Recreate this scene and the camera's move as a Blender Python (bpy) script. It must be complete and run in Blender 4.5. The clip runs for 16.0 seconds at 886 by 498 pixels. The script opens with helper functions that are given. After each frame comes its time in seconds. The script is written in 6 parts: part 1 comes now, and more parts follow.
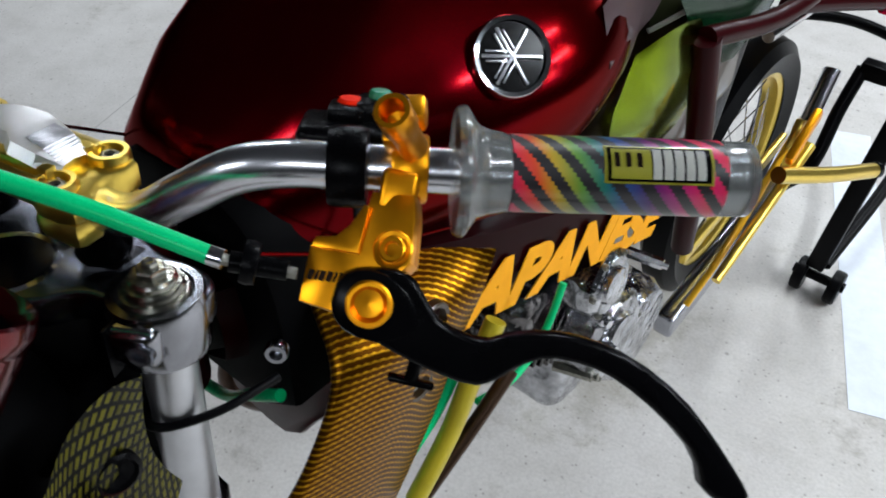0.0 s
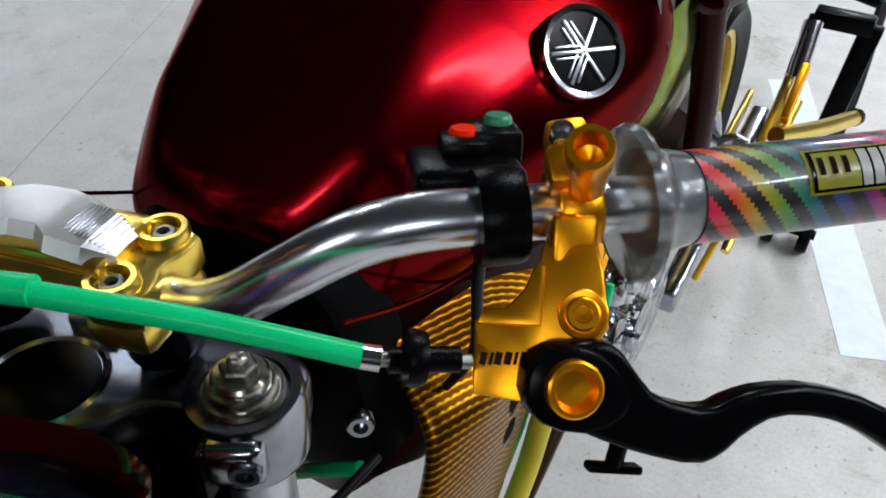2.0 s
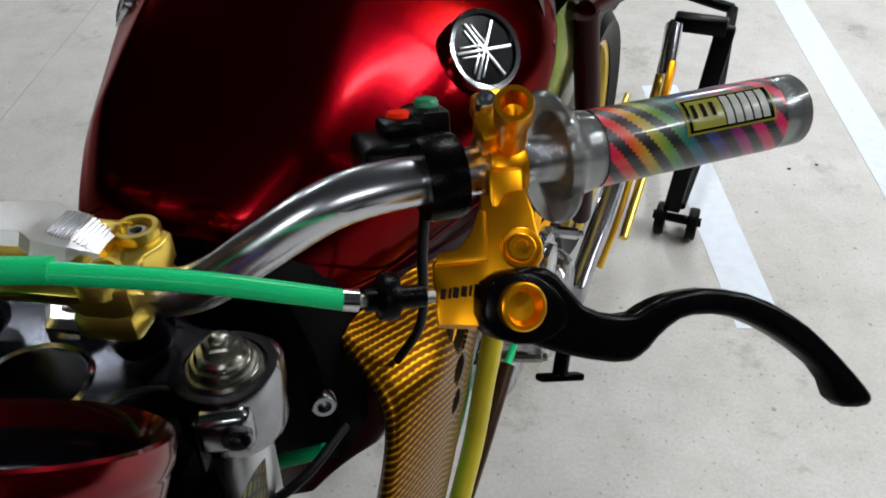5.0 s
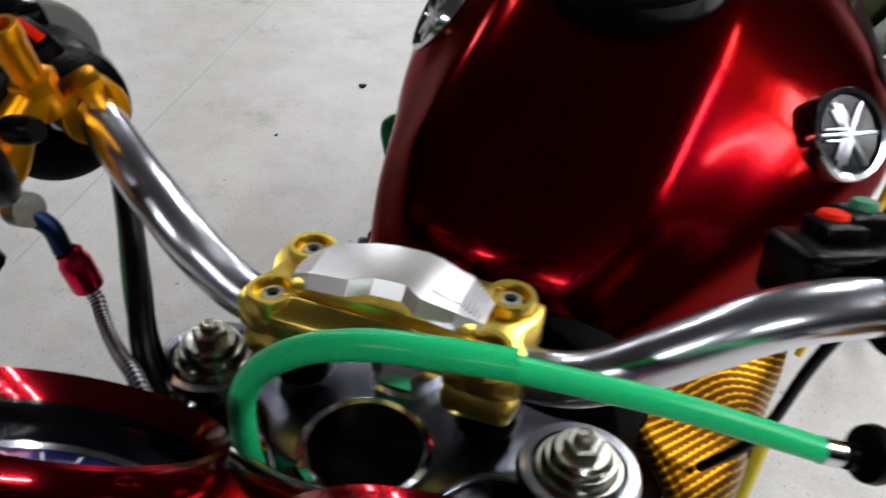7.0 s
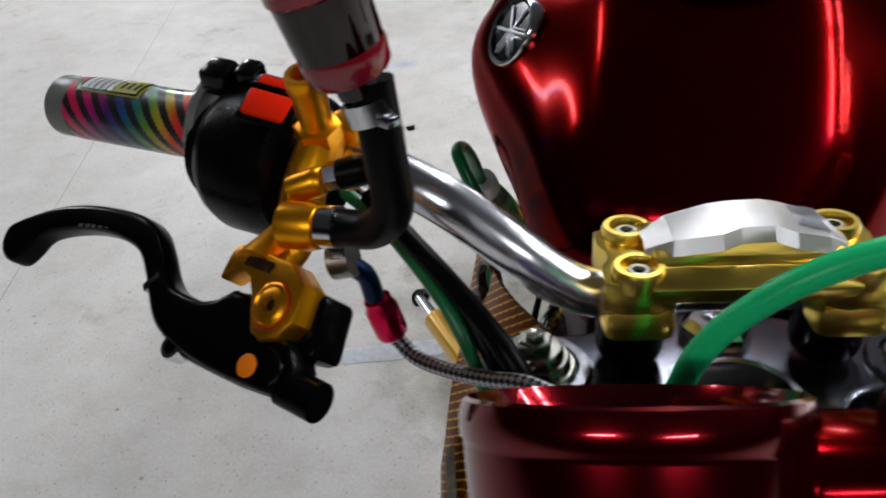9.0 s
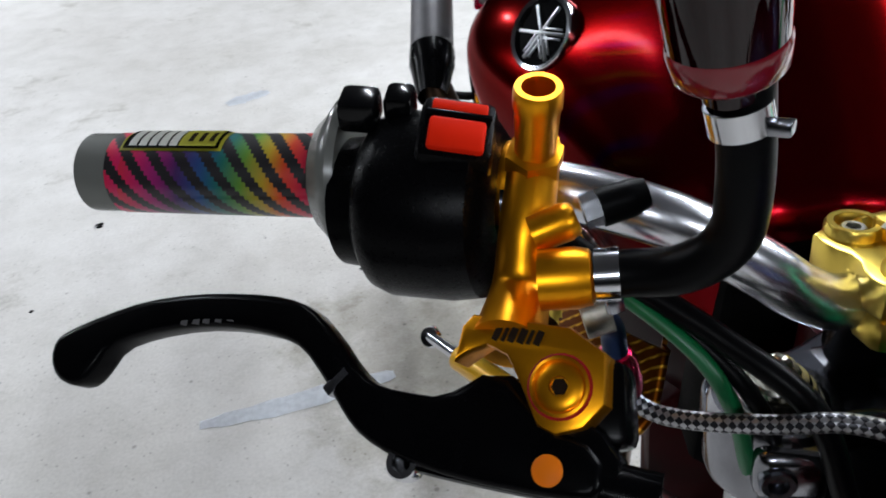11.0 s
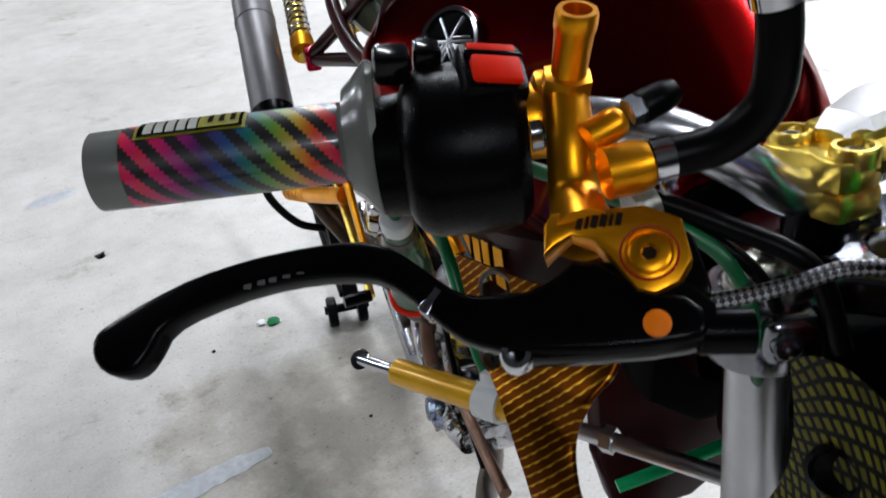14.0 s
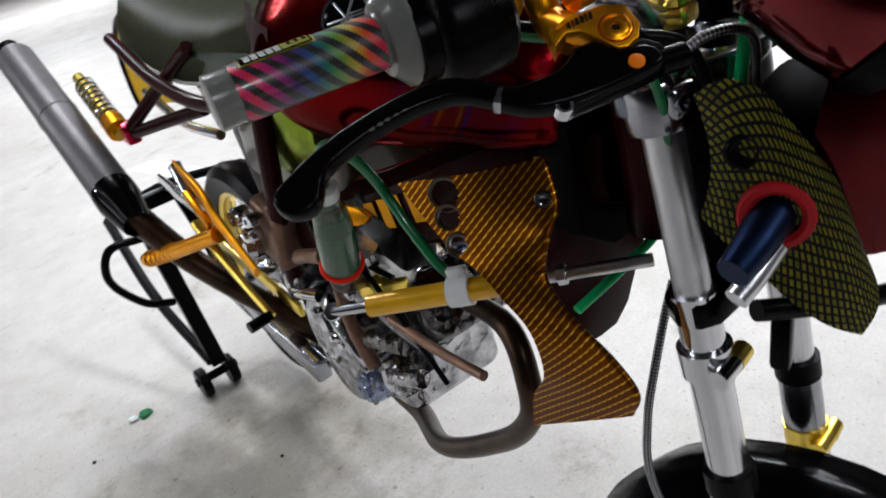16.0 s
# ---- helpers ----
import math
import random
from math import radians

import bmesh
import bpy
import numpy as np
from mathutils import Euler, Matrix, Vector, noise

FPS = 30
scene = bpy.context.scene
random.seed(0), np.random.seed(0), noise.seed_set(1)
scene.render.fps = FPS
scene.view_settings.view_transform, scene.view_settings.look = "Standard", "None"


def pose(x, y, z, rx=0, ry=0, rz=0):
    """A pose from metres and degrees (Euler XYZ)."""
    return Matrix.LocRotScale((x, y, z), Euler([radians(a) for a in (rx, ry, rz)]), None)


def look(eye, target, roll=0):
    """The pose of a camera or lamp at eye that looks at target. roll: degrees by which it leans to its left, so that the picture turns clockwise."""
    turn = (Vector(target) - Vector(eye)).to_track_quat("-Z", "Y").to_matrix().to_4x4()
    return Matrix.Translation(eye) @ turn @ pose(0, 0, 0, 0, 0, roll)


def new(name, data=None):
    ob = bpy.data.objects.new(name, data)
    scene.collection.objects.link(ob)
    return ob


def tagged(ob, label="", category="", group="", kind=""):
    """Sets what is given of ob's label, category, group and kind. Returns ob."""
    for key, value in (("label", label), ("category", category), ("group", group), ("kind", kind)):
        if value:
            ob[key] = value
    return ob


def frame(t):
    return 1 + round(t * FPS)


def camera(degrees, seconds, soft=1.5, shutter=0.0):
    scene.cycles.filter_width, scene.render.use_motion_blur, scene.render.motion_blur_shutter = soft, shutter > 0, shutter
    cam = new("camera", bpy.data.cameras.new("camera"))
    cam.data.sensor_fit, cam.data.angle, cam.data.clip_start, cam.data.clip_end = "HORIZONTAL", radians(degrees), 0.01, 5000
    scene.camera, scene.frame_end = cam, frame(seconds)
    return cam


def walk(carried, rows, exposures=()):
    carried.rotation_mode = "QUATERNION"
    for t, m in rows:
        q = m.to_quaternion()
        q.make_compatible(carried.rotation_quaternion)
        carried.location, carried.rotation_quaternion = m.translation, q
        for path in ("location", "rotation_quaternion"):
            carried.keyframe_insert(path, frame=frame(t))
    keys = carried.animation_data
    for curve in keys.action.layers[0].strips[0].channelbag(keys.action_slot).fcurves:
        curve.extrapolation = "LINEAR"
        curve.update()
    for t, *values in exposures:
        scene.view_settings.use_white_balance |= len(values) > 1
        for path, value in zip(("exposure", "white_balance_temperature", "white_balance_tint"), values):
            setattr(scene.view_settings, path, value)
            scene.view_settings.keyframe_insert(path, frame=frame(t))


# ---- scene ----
cam = camera(59.0, 16.0, 1.8, 0.4)
PATH = [
    (0, (0.396, -0.148, 1.338), (-0.265, 1.177, -0.007), 0.8),
    (0.5, (0.35, -0.14, 1.332), (-0.29, 1.202, -0.006), -0.1),
    (1, (0.315, -0.13, 1.329), (-0.281, 1.229, -0.012), -1.6),
    (1.5, (0.291, -0.12, 1.319), (-0.241, 1.248, -0.04), -2.5),
    (2, (0.277, -0.12, 1.314), (-0.209, 1.252, -0.057), -2.2),
    (2.5, (0.28, -0.135, 1.313), (-0.146, 1.249, -0.066), -3.1),
    (3, (0.291, -0.163, 1.314), (-0.033, 1.272, -0.041), -3.8),
    (3.2, (0.297, -0.168, 1.316), (0.008, 1.282, -0.03), -3.8),
    (5.5, (0.253, -0.186, 1.325), (-0.011, 1.328, 0.045), -2.0),
    (6, (0.225, -0.189, 1.315), (-0.142, 1.372, 0.12), -1.9),
    (6.5, (0.18, -0.173, 1.334), (-0.251, 1.326, 0.083), -1.4),
    (7, (0.127, -0.16, 1.317), (-0.385, 1.298, 0.048), 1.1),
    (7.5, (0.057, -0.175, 1.293), (-0.474, 1.268, 0.013), 1.6),
    (8, (0.007, -0.197, 1.307), (-0.369, 1.286, 0.019), -2.3),
    (8.5, (-0.032, -0.23, 1.31), (-0.241, 1.329, 0.075), -3.9),
    (9, (-0.083, -0.227, 1.3), (-0.233, 1.394, 0.139), -4.6),
    (9.5, (-0.13, -0.183, 1.297), (-0.278, 1.428, 0.122), -4.9),
    (12, (-0.289, -0.148, 1.273), (0.232, 1.416, 0.14), -4.7),
    (12.5, (-0.311, -0.145, 1.274), (0.249, 1.411, 0.15), -4.2),
    (13, (-0.323, -0.145, 1.274), (0.275, 1.426, 0.19), -4.0),
    (13.5, (-0.331, -0.154, 1.269), (0.325, 1.415, 0.217), -4.2),
    (14, (-0.347, -0.17, 1.251), (0.387, 1.388, 0.234), -4.8),
    (14.5, (-0.384, -0.209, 1.23), (0.405, 1.334, 0.231), -7.3),
    (15, (-0.444, -0.267, 1.225), (0.451, 1.226, 0.239), -9.6),
    (15.5, (-0.508, -0.263, 1.226), (0.532, 1.147, 0.261), -10.8),
    (16, (-0.592, -0.227, 1.232), (0.623, 1.044, 0.279), -13.8),
]
walk(cam, [(t, look(eye, target, roll)) for t, eye, target, roll in PATH], [(0, 0.0, 6550, 10), (2, -0.05, 6600, 10), (3, -0.20, 6750, 10), (5.5, -0.22, 6950, 10), (7, 0.06, 6950, 13), (8.5, 0.04, 6900, 14), (9.5, 0.18, 6850, 12), (12, 0.30, 6500, 11), (14, 0.23, 6650, 12), (16, 0.17, 6850, 13)])

# ---- world and light: a lit hall at night, tube lamps under the ceiling ----
world = bpy.data.worlds.new("hall_air")
scene.world = world
world.use_nodes = True
world.node_tree.nodes["Background"].inputs[0].default_value = (0.9, 0.95, 1.0, 1)
world.node_tree.nodes["Background"].inputs[1].default_value = 0.0
LAMPS = [(2.58, 0.40, 2, 54), (2.58, 1.85, 2, 46), (1.2, -2.9, 98, 44), (-1.7, -2.7, 98, 48), (0.5, 2.3, 8, 44), (-2.4, 2.6, 8, 24), (-3.0, 6.6, 8, 150), (4.25, 1.1, 2, 80), (4.25, 2.6, 2, 80), (6.0, 1.8, 2, 90), (-6.6, 5.6, 8, 180), (1.6, 6.5, 8, 105), (4.4, 11.5, 8, 230)]
LAMP_Z = 3.1
for lx, ly, turn, watts in LAMPS:
    ld = bpy.data.lights.new("tube_lamp", "AREA")
    ld.shape, ld.size, ld.size_y, ld.energy, ld.color = "RECTANGLE", 0.14, 1.25, watts, (0.842, 0.915, 1.0)
    new("tube_lamp", ld).matrix_world = pose(lx, ly, LAMP_Z, 0, 0, turn)


# ---- materials ----
def mat(name):
    m = bpy.data.materials.new(name)
    m.use_nodes = True
    return m, m.node_tree.nodes, m.node_tree.links, m.node_tree.nodes["Principled BSDF"]


def ramp(nodes, stops, interp="LINEAR"):
    r = nodes.new("ShaderNodeValToRGB")
    r.color_ramp.interpolation = interp
    el = r.color_ramp.elements
    while len(el) < len(stops):
        el.new(0.5)
    for e, (p, c) in zip(el, stops):
        e.position, e.color = p, (*c, 1)
    return r


def noise_tex(nodes, links, scale, detail=4, coord="Object", rough=0.6):
    tc = nodes.new("ShaderNodeTexCoord")
    n = nodes.new("ShaderNodeTexNoise")
    n.inputs["Scale"].default_value, n.inputs["Detail"].default_value, n.inputs["Roughness"].default_value = scale, detail, rough
    links.new(tc.outputs[coord], n.inputs["Vector"])
    return n


def paint(name, colour, rough=0.4, metal=0.0, coat=0.0, vary=0.15, scale=40, bump=0.0, rvary=0.12, spec=0.5):
    """A surface with slight mottling in colour and gloss."""
    m, nodes, links, p = mat(name)
    n = noise_tex(nodes, links, scale)
    fine = noise_tex(nodes, links, scale * 9, 6)
    dark = tuple(c * (1 - vary) for c in colour)
    lite = tuple(min(1, c * (1 + vary)) for c in colour)
    r = ramp(nodes, [(0.3, dark), (0.7, lite)])
    links.new(n.outputs["Fac"], r.inputs[0])
    links.new(r.outputs[0], p.inputs["Base Color"])
    mr = nodes.new("ShaderNodeMapRange")
    mr.inputs["To Min"].default_value, mr.inputs["To Max"].default_value = max(0.02, rough - rvary * rough), rough + rvary * rough
    links.new(fine.outputs["Fac"], mr.inputs["Value"])
    links.new(mr.outputs[0], p.inputs["Roughness"])
    p.inputs["Metallic"].default_value = metal
    p.inputs["Specular IOR Level"].default_value = spec
    p.inputs["Coat Weight"].default_value = coat
    p.inputs["Coat Roughness"].default_value = 0.04
    if bump:
        b = nodes.new("ShaderNodeBump")
        b.inputs["Strength"].default_value, b.inputs["Distance"].default_value = bump, 0.001
        links.new(fine.outputs["Fac"], b.inputs["Height"])
        links.new(b.outputs[0], p.inputs["Normal"])
    return m


CANDY = paint("candy_red", (0.125, 0.0004, 0.0028), 0.19, 0.97, 0.06, 0.1, 14)
CANDY.node_tree.nodes["Principled BSDF"].inputs["Coat Roughness"].default_value = 0.10
CANDY.node_tree.nodes["Principled BSDF"].inputs["Specular Tint"].default_value = (0.45, 0.05, 0.06, 1)
POD_RED = paint("glossy_candy_red", (0.15, 0.0005, 0.004), 0.19, 0.95, 0.55, 0.08, 14)
# pale mauve base colour stands in for the reflection on the tank's side
PANEL_SHEEN = paint("mauve_panel_sheen", (0.10, 0.048, 0.056), 0.34, 0.0, 0.15, 0.15, 25, spec=0.5)
# near-black for the added fillers that keep gaps round the steering head dark
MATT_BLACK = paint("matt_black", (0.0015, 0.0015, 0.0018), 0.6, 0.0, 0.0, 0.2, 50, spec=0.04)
MAROON = paint("maroon_paint", (0.024, 0.0005, 0.0016), 0.30, 0.0, 0.0, 0.12, 20, spec=0.08)
GOLD = paint("orange_gold_anodised", (0.88, 0.35, 0.008), 0.34, 0.95, 0.0, 0.06, 60)
PALE_GOLD = paint("pale_gold_anodised", (0.82, 0.59, 0.11), 0.28, 1.0, 0.0, 0.04, 60, rvary=0.04)
CHROME = paint("chrome", (0.68, 0.69, 0.72), 0.14, 1.0, 0.0, 0.05, 30)
FORK_SATIN = paint("satin_fork_silver", (0.62, 0.63, 0.66), 0.36, 1.0, 0.0, 0.06, 50, 0.05)
PLATE = paint("bead_blasted_silver", (0.90, 0.91, 0.93), 0.36, 0.85, 0.0, 0.04, 80, 0.1)
ALU = paint("polished_aluminium", (0.36, 0.37, 0.40), 0.18, 1.0, 0.0, 0.12, 50, 0.05)
BAR_SILVER = paint("satin_silver_bar", (0.70, 0.71, 0.75), 0.24, 1.0, 0.0, 0.06, 30, 0.03)
BRUSHED = paint("brushed_silver", (0.66, 0.67, 0.70), 0.3, 1.0, 0.0, 0.06, 80, 0.1)
STEEL = paint("weathered_steel", (0.28, 0.275, 0.24), 0.34, 1.0, 0.0, 0.3, 120, 0.25)
CAST = paint("chromed_castings", (0.5, 0.5, 0.5), 0.16, 1.0, 0.0, 0.25, 45, 0.25)
TITAN = paint("grey_titanium", (0.15, 0.145, 0.15), 0.48, 0.7, 0.0, 0.15, 14, 0.1)
BLACK_ANO = paint("black_anodised", (0.0016, 0.0016, 0.002), 0.22, 0.0, 0.0, 0.2, 60, spec=0.06)
BLACK_PLASTIC = paint("black_plastic", (0.0016, 0.0016, 0.002), 0.28, 0.0, 0.0, 0.2, 80, 0.15, spec=0.07)
RUBBER = paint("black_rubber", (0.0018, 0.0018, 0.0022), 0.36, 0.0, 0.0, 0.2, 60, 0.1, spec=0.08)
GREEN = paint("green_cable_sleeve", (0.0, 0.53, 0.18), 0.28, 0.0, 0.0, 0.06, 50, spec=0.16)
GREEN_DARK = paint("green_tube", (0.0, 0.16, 0.05), 0.3, 0.0, 0.3, 0.1, 50)
GREEN_TUBE = paint("deep_green_sleeve", (0.0, 0.12, 0.035), 0.4, 0.0, 0.1, 0.08, 50)
RED_BTN = paint("red_plastic", (0.78, 0.020, 0.004), 0.45, 0.0, 0.0, 0.05, 50, spec=0.05)
RED_GLOSS = paint("red_gloss_cup", (0.17, 0.003, 0.010), 0.16, 0.0, 0.3, 0.1, 50)
RED_RUBBER = paint("red_rubber", (0.36, 0.008, 0.012), 0.5, 0.0, 0.0, 0.12, 60, spec=0.25)
GREEN_BTN = paint("green_plastic", (0.01, 0.20, 0.09), 0.4, 0.0, 0.2, 0.05, 50)
ORANGE_BTN = paint("orange_anodised", (0.90, 0.20, 0.006), 0.5, 0.0, 0.0, 0.05, 50, spec=0.15)
BLUE_ANO = paint("blue_anodised", (0.010, 0.020, 0.055), 0.42, 1.0, 0.0, 0.1, 50)
RED_ANO = paint("red_anodised", (0.62, 0.01, 0.06), 0.24, 1.0, 0.0, 0.08, 50)
YELLOW = paint("yellow_paint", (0.80, 0.42, 0.01), 0.32, 0.2, 0.5, 0.06, 40)
LIME = paint("lime_chrome_paint", (0.30, 0.42, 0.006), 0.13, 1.0, 0.2, 0.25, 18)
DARK_GREEN = paint("dark_green_panel", (0.006, 0.05, 0.018), 0.2, 0.2, 0.4, 0.2, 25)
WHITE = paint("white_plastic", (0.72, 0.74, 0.74), 0.4, 0.0, 0.1, 0.05, 40)
OLIVE = paint("olive_seat_vinyl", (0.05, 0.055, 0.025), 0.5, 0.0, 0.0, 0.15, 30, 0.2, spec=0.12)
BROWN = paint("heat_stained_steel", (0.055, 0.032, 0.020), 0.34, 0.9, 0.0, 0.4, 20, 0.15)
SMOKE = paint("smoked_brown_panel", (0.045, 0.026, 0.010), 0.35, 0.1, 0.4, 0.2, 30)
BLACK_GLOSS = paint("black_enamel", (0.002, 0.002, 0.0025), 0.16, 0.0, 0.0, 0.1, 40, spec=0.2)
TAPE = paint("white_tape", (0.66, 0.70, 0.76), 0.45, 0.0, 0.0, 0.06, 30, 0.1)
FILM = paint("clear_film_scrap", (0.80, 0.82, 0.85), 0.25, 0.0, 0.3, 0.12, 60, 0.3)
LETTER_GOLD = paint("gold_lettering", (0.95, 0.40, 0.012), 0.6, 0.0, 0.0, 0.05, 40, spec=0.1)
LABEL_YELLOW = paint("label_yellow", (0.42, 0.40, 0.03), 0.35, 0.0, 0.2, 0.05, 40)
TUBE_YELLOW = paint("dull_yellow_tube", (0.50, 0.40, 0.02), 0.35, 0.1, 0.1, 0.1, 40)
JOINT = paint("joint_filler", (0.36, 0.35, 0.33), 0.8, 0.0, 0.0, 0.25, 12)
DIAL_BLUE = paint("deep_blue_dial", (0.008, 0.018, 0.11), 0.3, 0.0, 0.3, 0.2, 60)
LABEL_WHITE = paint("label_white", (0.68, 0.68, 0.62), 0.35, 0.0, 0.2, 0.05, 40)
INK = paint("dark_ink", (0.02, 0.012, 0.008), 0.7, 0.0, 0.0, 0.1, 40, spec=0.03)
WALL = paint("dark_painted_wall", (0.035, 0.035, 0.04), 0.8, 0.0, 0.0, 0.08, 3, 0.1)


def foil(name, colour, size=38, depth=0.006):
    """Bright chrome over rough castings: a crumpled look."""
    m, nodes, links, p = mat(name)
    tc = nodes.new("ShaderNodeTexCoord")
    v = nodes.new("ShaderNodeTexVoronoi")
    v.inputs["Scale"].default_value = size
    n = noise_tex(nodes, links, size * 0.7, 5)
    links.new(tc.outputs["Object"], v.inputs["Vector"])
    mx = nodes.new("ShaderNodeMath")
    mx.operation = "ADD"
    links.new(v.outputs["Distance"], mx.inputs[0])
    links.new(n.outputs["Fac"], mx.inputs[1])
    b = nodes.new("ShaderNodeBump")
    b.inputs["Strength"].default_value, b.inputs["Distance"].default_value = 0.9, depth
    links.new(mx.outputs[0], b.inputs["Height"])
    links.new(b.outputs[0], p.inputs["Normal"])
    r = ramp(nodes, [(0.35, tuple(c * 0.35 for c in colour)), (0.6, colour)])
    links.new(n.outputs["Fac"], r.inputs[0])
    links.new(r.outputs[0], p.inputs["Base Color"])
    p.inputs["Metallic"].default_value, p.inputs["Roughness"].default_value = 1.0, 0.13
    return m


FOIL = foil("chrome_plated_castings", (0.62, 0.63, 0.66))
FOIL_BLUE = foil("blue_tinted_castings", (0.38, 0.44, 0.60), 60)
DARK_CAST = foil("dark_castings", (0.22, 0.21, 0.21), 50)
COPPER = paint("brown_heat_stain", (0.22, 0.12, 0.08), 0.4, 0.6, 0.0, 0.3, 30, 0.1)


def weave(name, thread, ground, across=0.0042, along=0.0075, rough=0.28, turned=40, gap=0.0016):
    """Woven fibre under lacquer: staggered short threads on a dark ground, over the sheet's own coordinates in metres."""
    m, nodes, links, p = mat(name)
    uv = nodes.new("ShaderNodeUVMap")
    br = nodes.new("ShaderNodeTexBrick")
    br.offset, br.offset_frequency = 0.33, 1
    for key, v in (("Scale", 1.0), ("Mortar Size", gap), ("Mortar Smooth", 0.25), ("Brick Width", along), ("Row Height", across), ("Bias", -0.2)):
        br.inputs[key].default_value = v
    br.inputs["Color1"].default_value = (*thread, 1)
    br.inputs["Color2"].default_value = (*(c * 0.42 for c in thread), 1)
    br.inputs["Mortar"].default_value = (*ground, 1)
    mp = nodes.new("ShaderNodeMapping")
    mp.inputs["Rotation"].default_value = (0, 0, radians(turned))
    links.new(uv.outputs[0], mp.inputs[0])
    links.new(mp.outputs[0], br.inputs["Vector"])
    links.new(br.outputs["Color"], p.inputs["Base Color"])
    bump = nodes.new("ShaderNodeBump")
    bump.invert = True
    bump.inputs["Strength"].default_value, bump.inputs["Distance"].default_value = 0.5, 0.0006
    links.new(br.outputs["Fac"], bump.inputs["Height"])
    links.new(bump.outputs[0], p.inputs["Normal"])
    p.inputs["Metallic"].default_value, p.inputs["Roughness"].default_value = 0.75, rough
    p.inputs["Coat Weight"].default_value, p.inputs["Coat Roughness"].default_value = 0.25, 0.05
    return m


def twill(name, thread, ground, pitch=0.0058, turned=76, wave=0.45, fade=0.35, wide=1.0):
    """Wavy gold threads in slanted rows on a brown ground, under thin lacquer."""
    m, nodes, links, p = mat(name)
    uv = nodes.new("ShaderNodeUVMap")
    mp = nodes.new("ShaderNodeMapping")
    mp.inputs["Rotation"].default_value = (0, 0, radians(turned))
    links.new(uv.outputs[0], mp.inputs[0])
    sep = nodes.new("ShaderNodeSeparateXYZ")
    links.new(mp.outputs[0], sep.inputs[0])

    def op(kind, a, b=0.0):
        n = nodes.new("ShaderNodeMath")
        n.operation = kind
        for i, v in enumerate((a, b)):
            if isinstance(v, (int, float)):
                n.inputs[i].default_value = v
            else:
                links.new(v, n.inputs[i])
        return n.outputs[0]

    x, y = sep.outputs[0], sep.outputs[1]
    zig = op("PINGPONG", x, pitch * 0.75)
    rows = op("FRACT", op("DIVIDE", op("ADD", y, op("MULTIPLY", zig, wave)), pitch))
    band = ramp(nodes, [(0.37 - 0.27 * wide, (0, 0, 0)), (0.37 - 0.09 * wide, (1, 1, 1)), (0.37 + 0.07 * wide, (1, 1, 1)), (0.37 + 0.27 * wide, (0, 0, 0))])
    links.new(rows, band.inputs[0])
    dash = op("ADD", fade, op("MULTIPLY", op("DIVIDE", zig, pitch * 0.75), 1.0 - fade))
    mixer = nodes.new("ShaderNodeMix")
    mixer.data_type = "RGBA"
    links.new(op("MULTIPLY", band.outputs[0], dash), mixer.inputs[0])
    mixer.inputs[6].default_value, mixer.inputs[7].default_value = (*ground, 1), (*thread, 1)
    links.new(mixer.outputs[2], p.inputs["Base Color"])
    bump = nodes.new("ShaderNodeBump")
    bump.inputs["Strength"].default_value, bump.inputs["Distance"].default_value = 0.2, 0.0004
    links.new(band.outputs[0], bump.inputs["Height"])
    links.new(bump.outputs[0], p.inputs["Normal"])
    p.inputs["Metallic"].default_value, p.inputs["Roughness"].default_value = 0.90, 0.36
    p.inputs["Specular IOR Level"].default_value = 0.1
    return m


GOLD_CARBON = twill("gold_twill_weave", (0.66, 0.33, 0.012), (0.080, 0.026, 0.0012), 0.0050, 76, 0.16, 0.4, 0.85)
GOLD_DIAGONAL = twill("gold_diagonal_weave", (0.74, 0.39, 0.035), (0.125, 0.032, 0.0014), 0.0060, 46, 0.10, 0.35, 0.60)
YELLOW_KEVLAR = weave("yellow_kevlar_weave", (0.27, 0.25, 0.018), (0.004, 0.004, 0.0012), 0.0060, 0.0082, turned=62)


def clear(name, colour, rough=0.15, weight=1.0, ior=1.45):
    m, nodes, links, p = mat(name)
    p.inputs["Base Color"].default_value = (*colour, 1)
    p.inputs["Transmission Weight"].default_value, p.inputs["Roughness"].default_value = weight, rough
    p.inputs["IOR"].default_value = ior
    n = noise_tex(nodes, links, 90)
    b = nodes.new("ShaderNodeBump")
    b.inputs["Strength"].default_value, b.inputs["Distance"].default_value = 0.05, 0.001
    links.new(n.outputs["Fac"], b.inputs["Height"])
    links.new(b.outputs[0], p.inputs["Normal"])
    return m


CLEAR_RUBBER = clear("clear_grey_rubber", (0.38, 0.40, 0.39), 0.14, 0.80)
GREY_RUBBER = clear("cloudy_grey_rubber", (0.20, 0.205, 0.19), 0.22, 0.30)
GLASS = clear("gauge_glass", (0.85, 0.88, 0.95), 0.03, 1.0, 1.15)
RED_CUP = clear("red_clear_cup", (0.008, 0.0004, 0.0008), 0.04, 0.0)
RED_CUP.node_tree.nodes["Principled BSDF"].inputs["Specular IOR Level"].default_value = 0.5
GREEN_BOTTLE = clear("green_clear_bottle", (0.42, 0.58, 0.46), 0.12, 0.9)


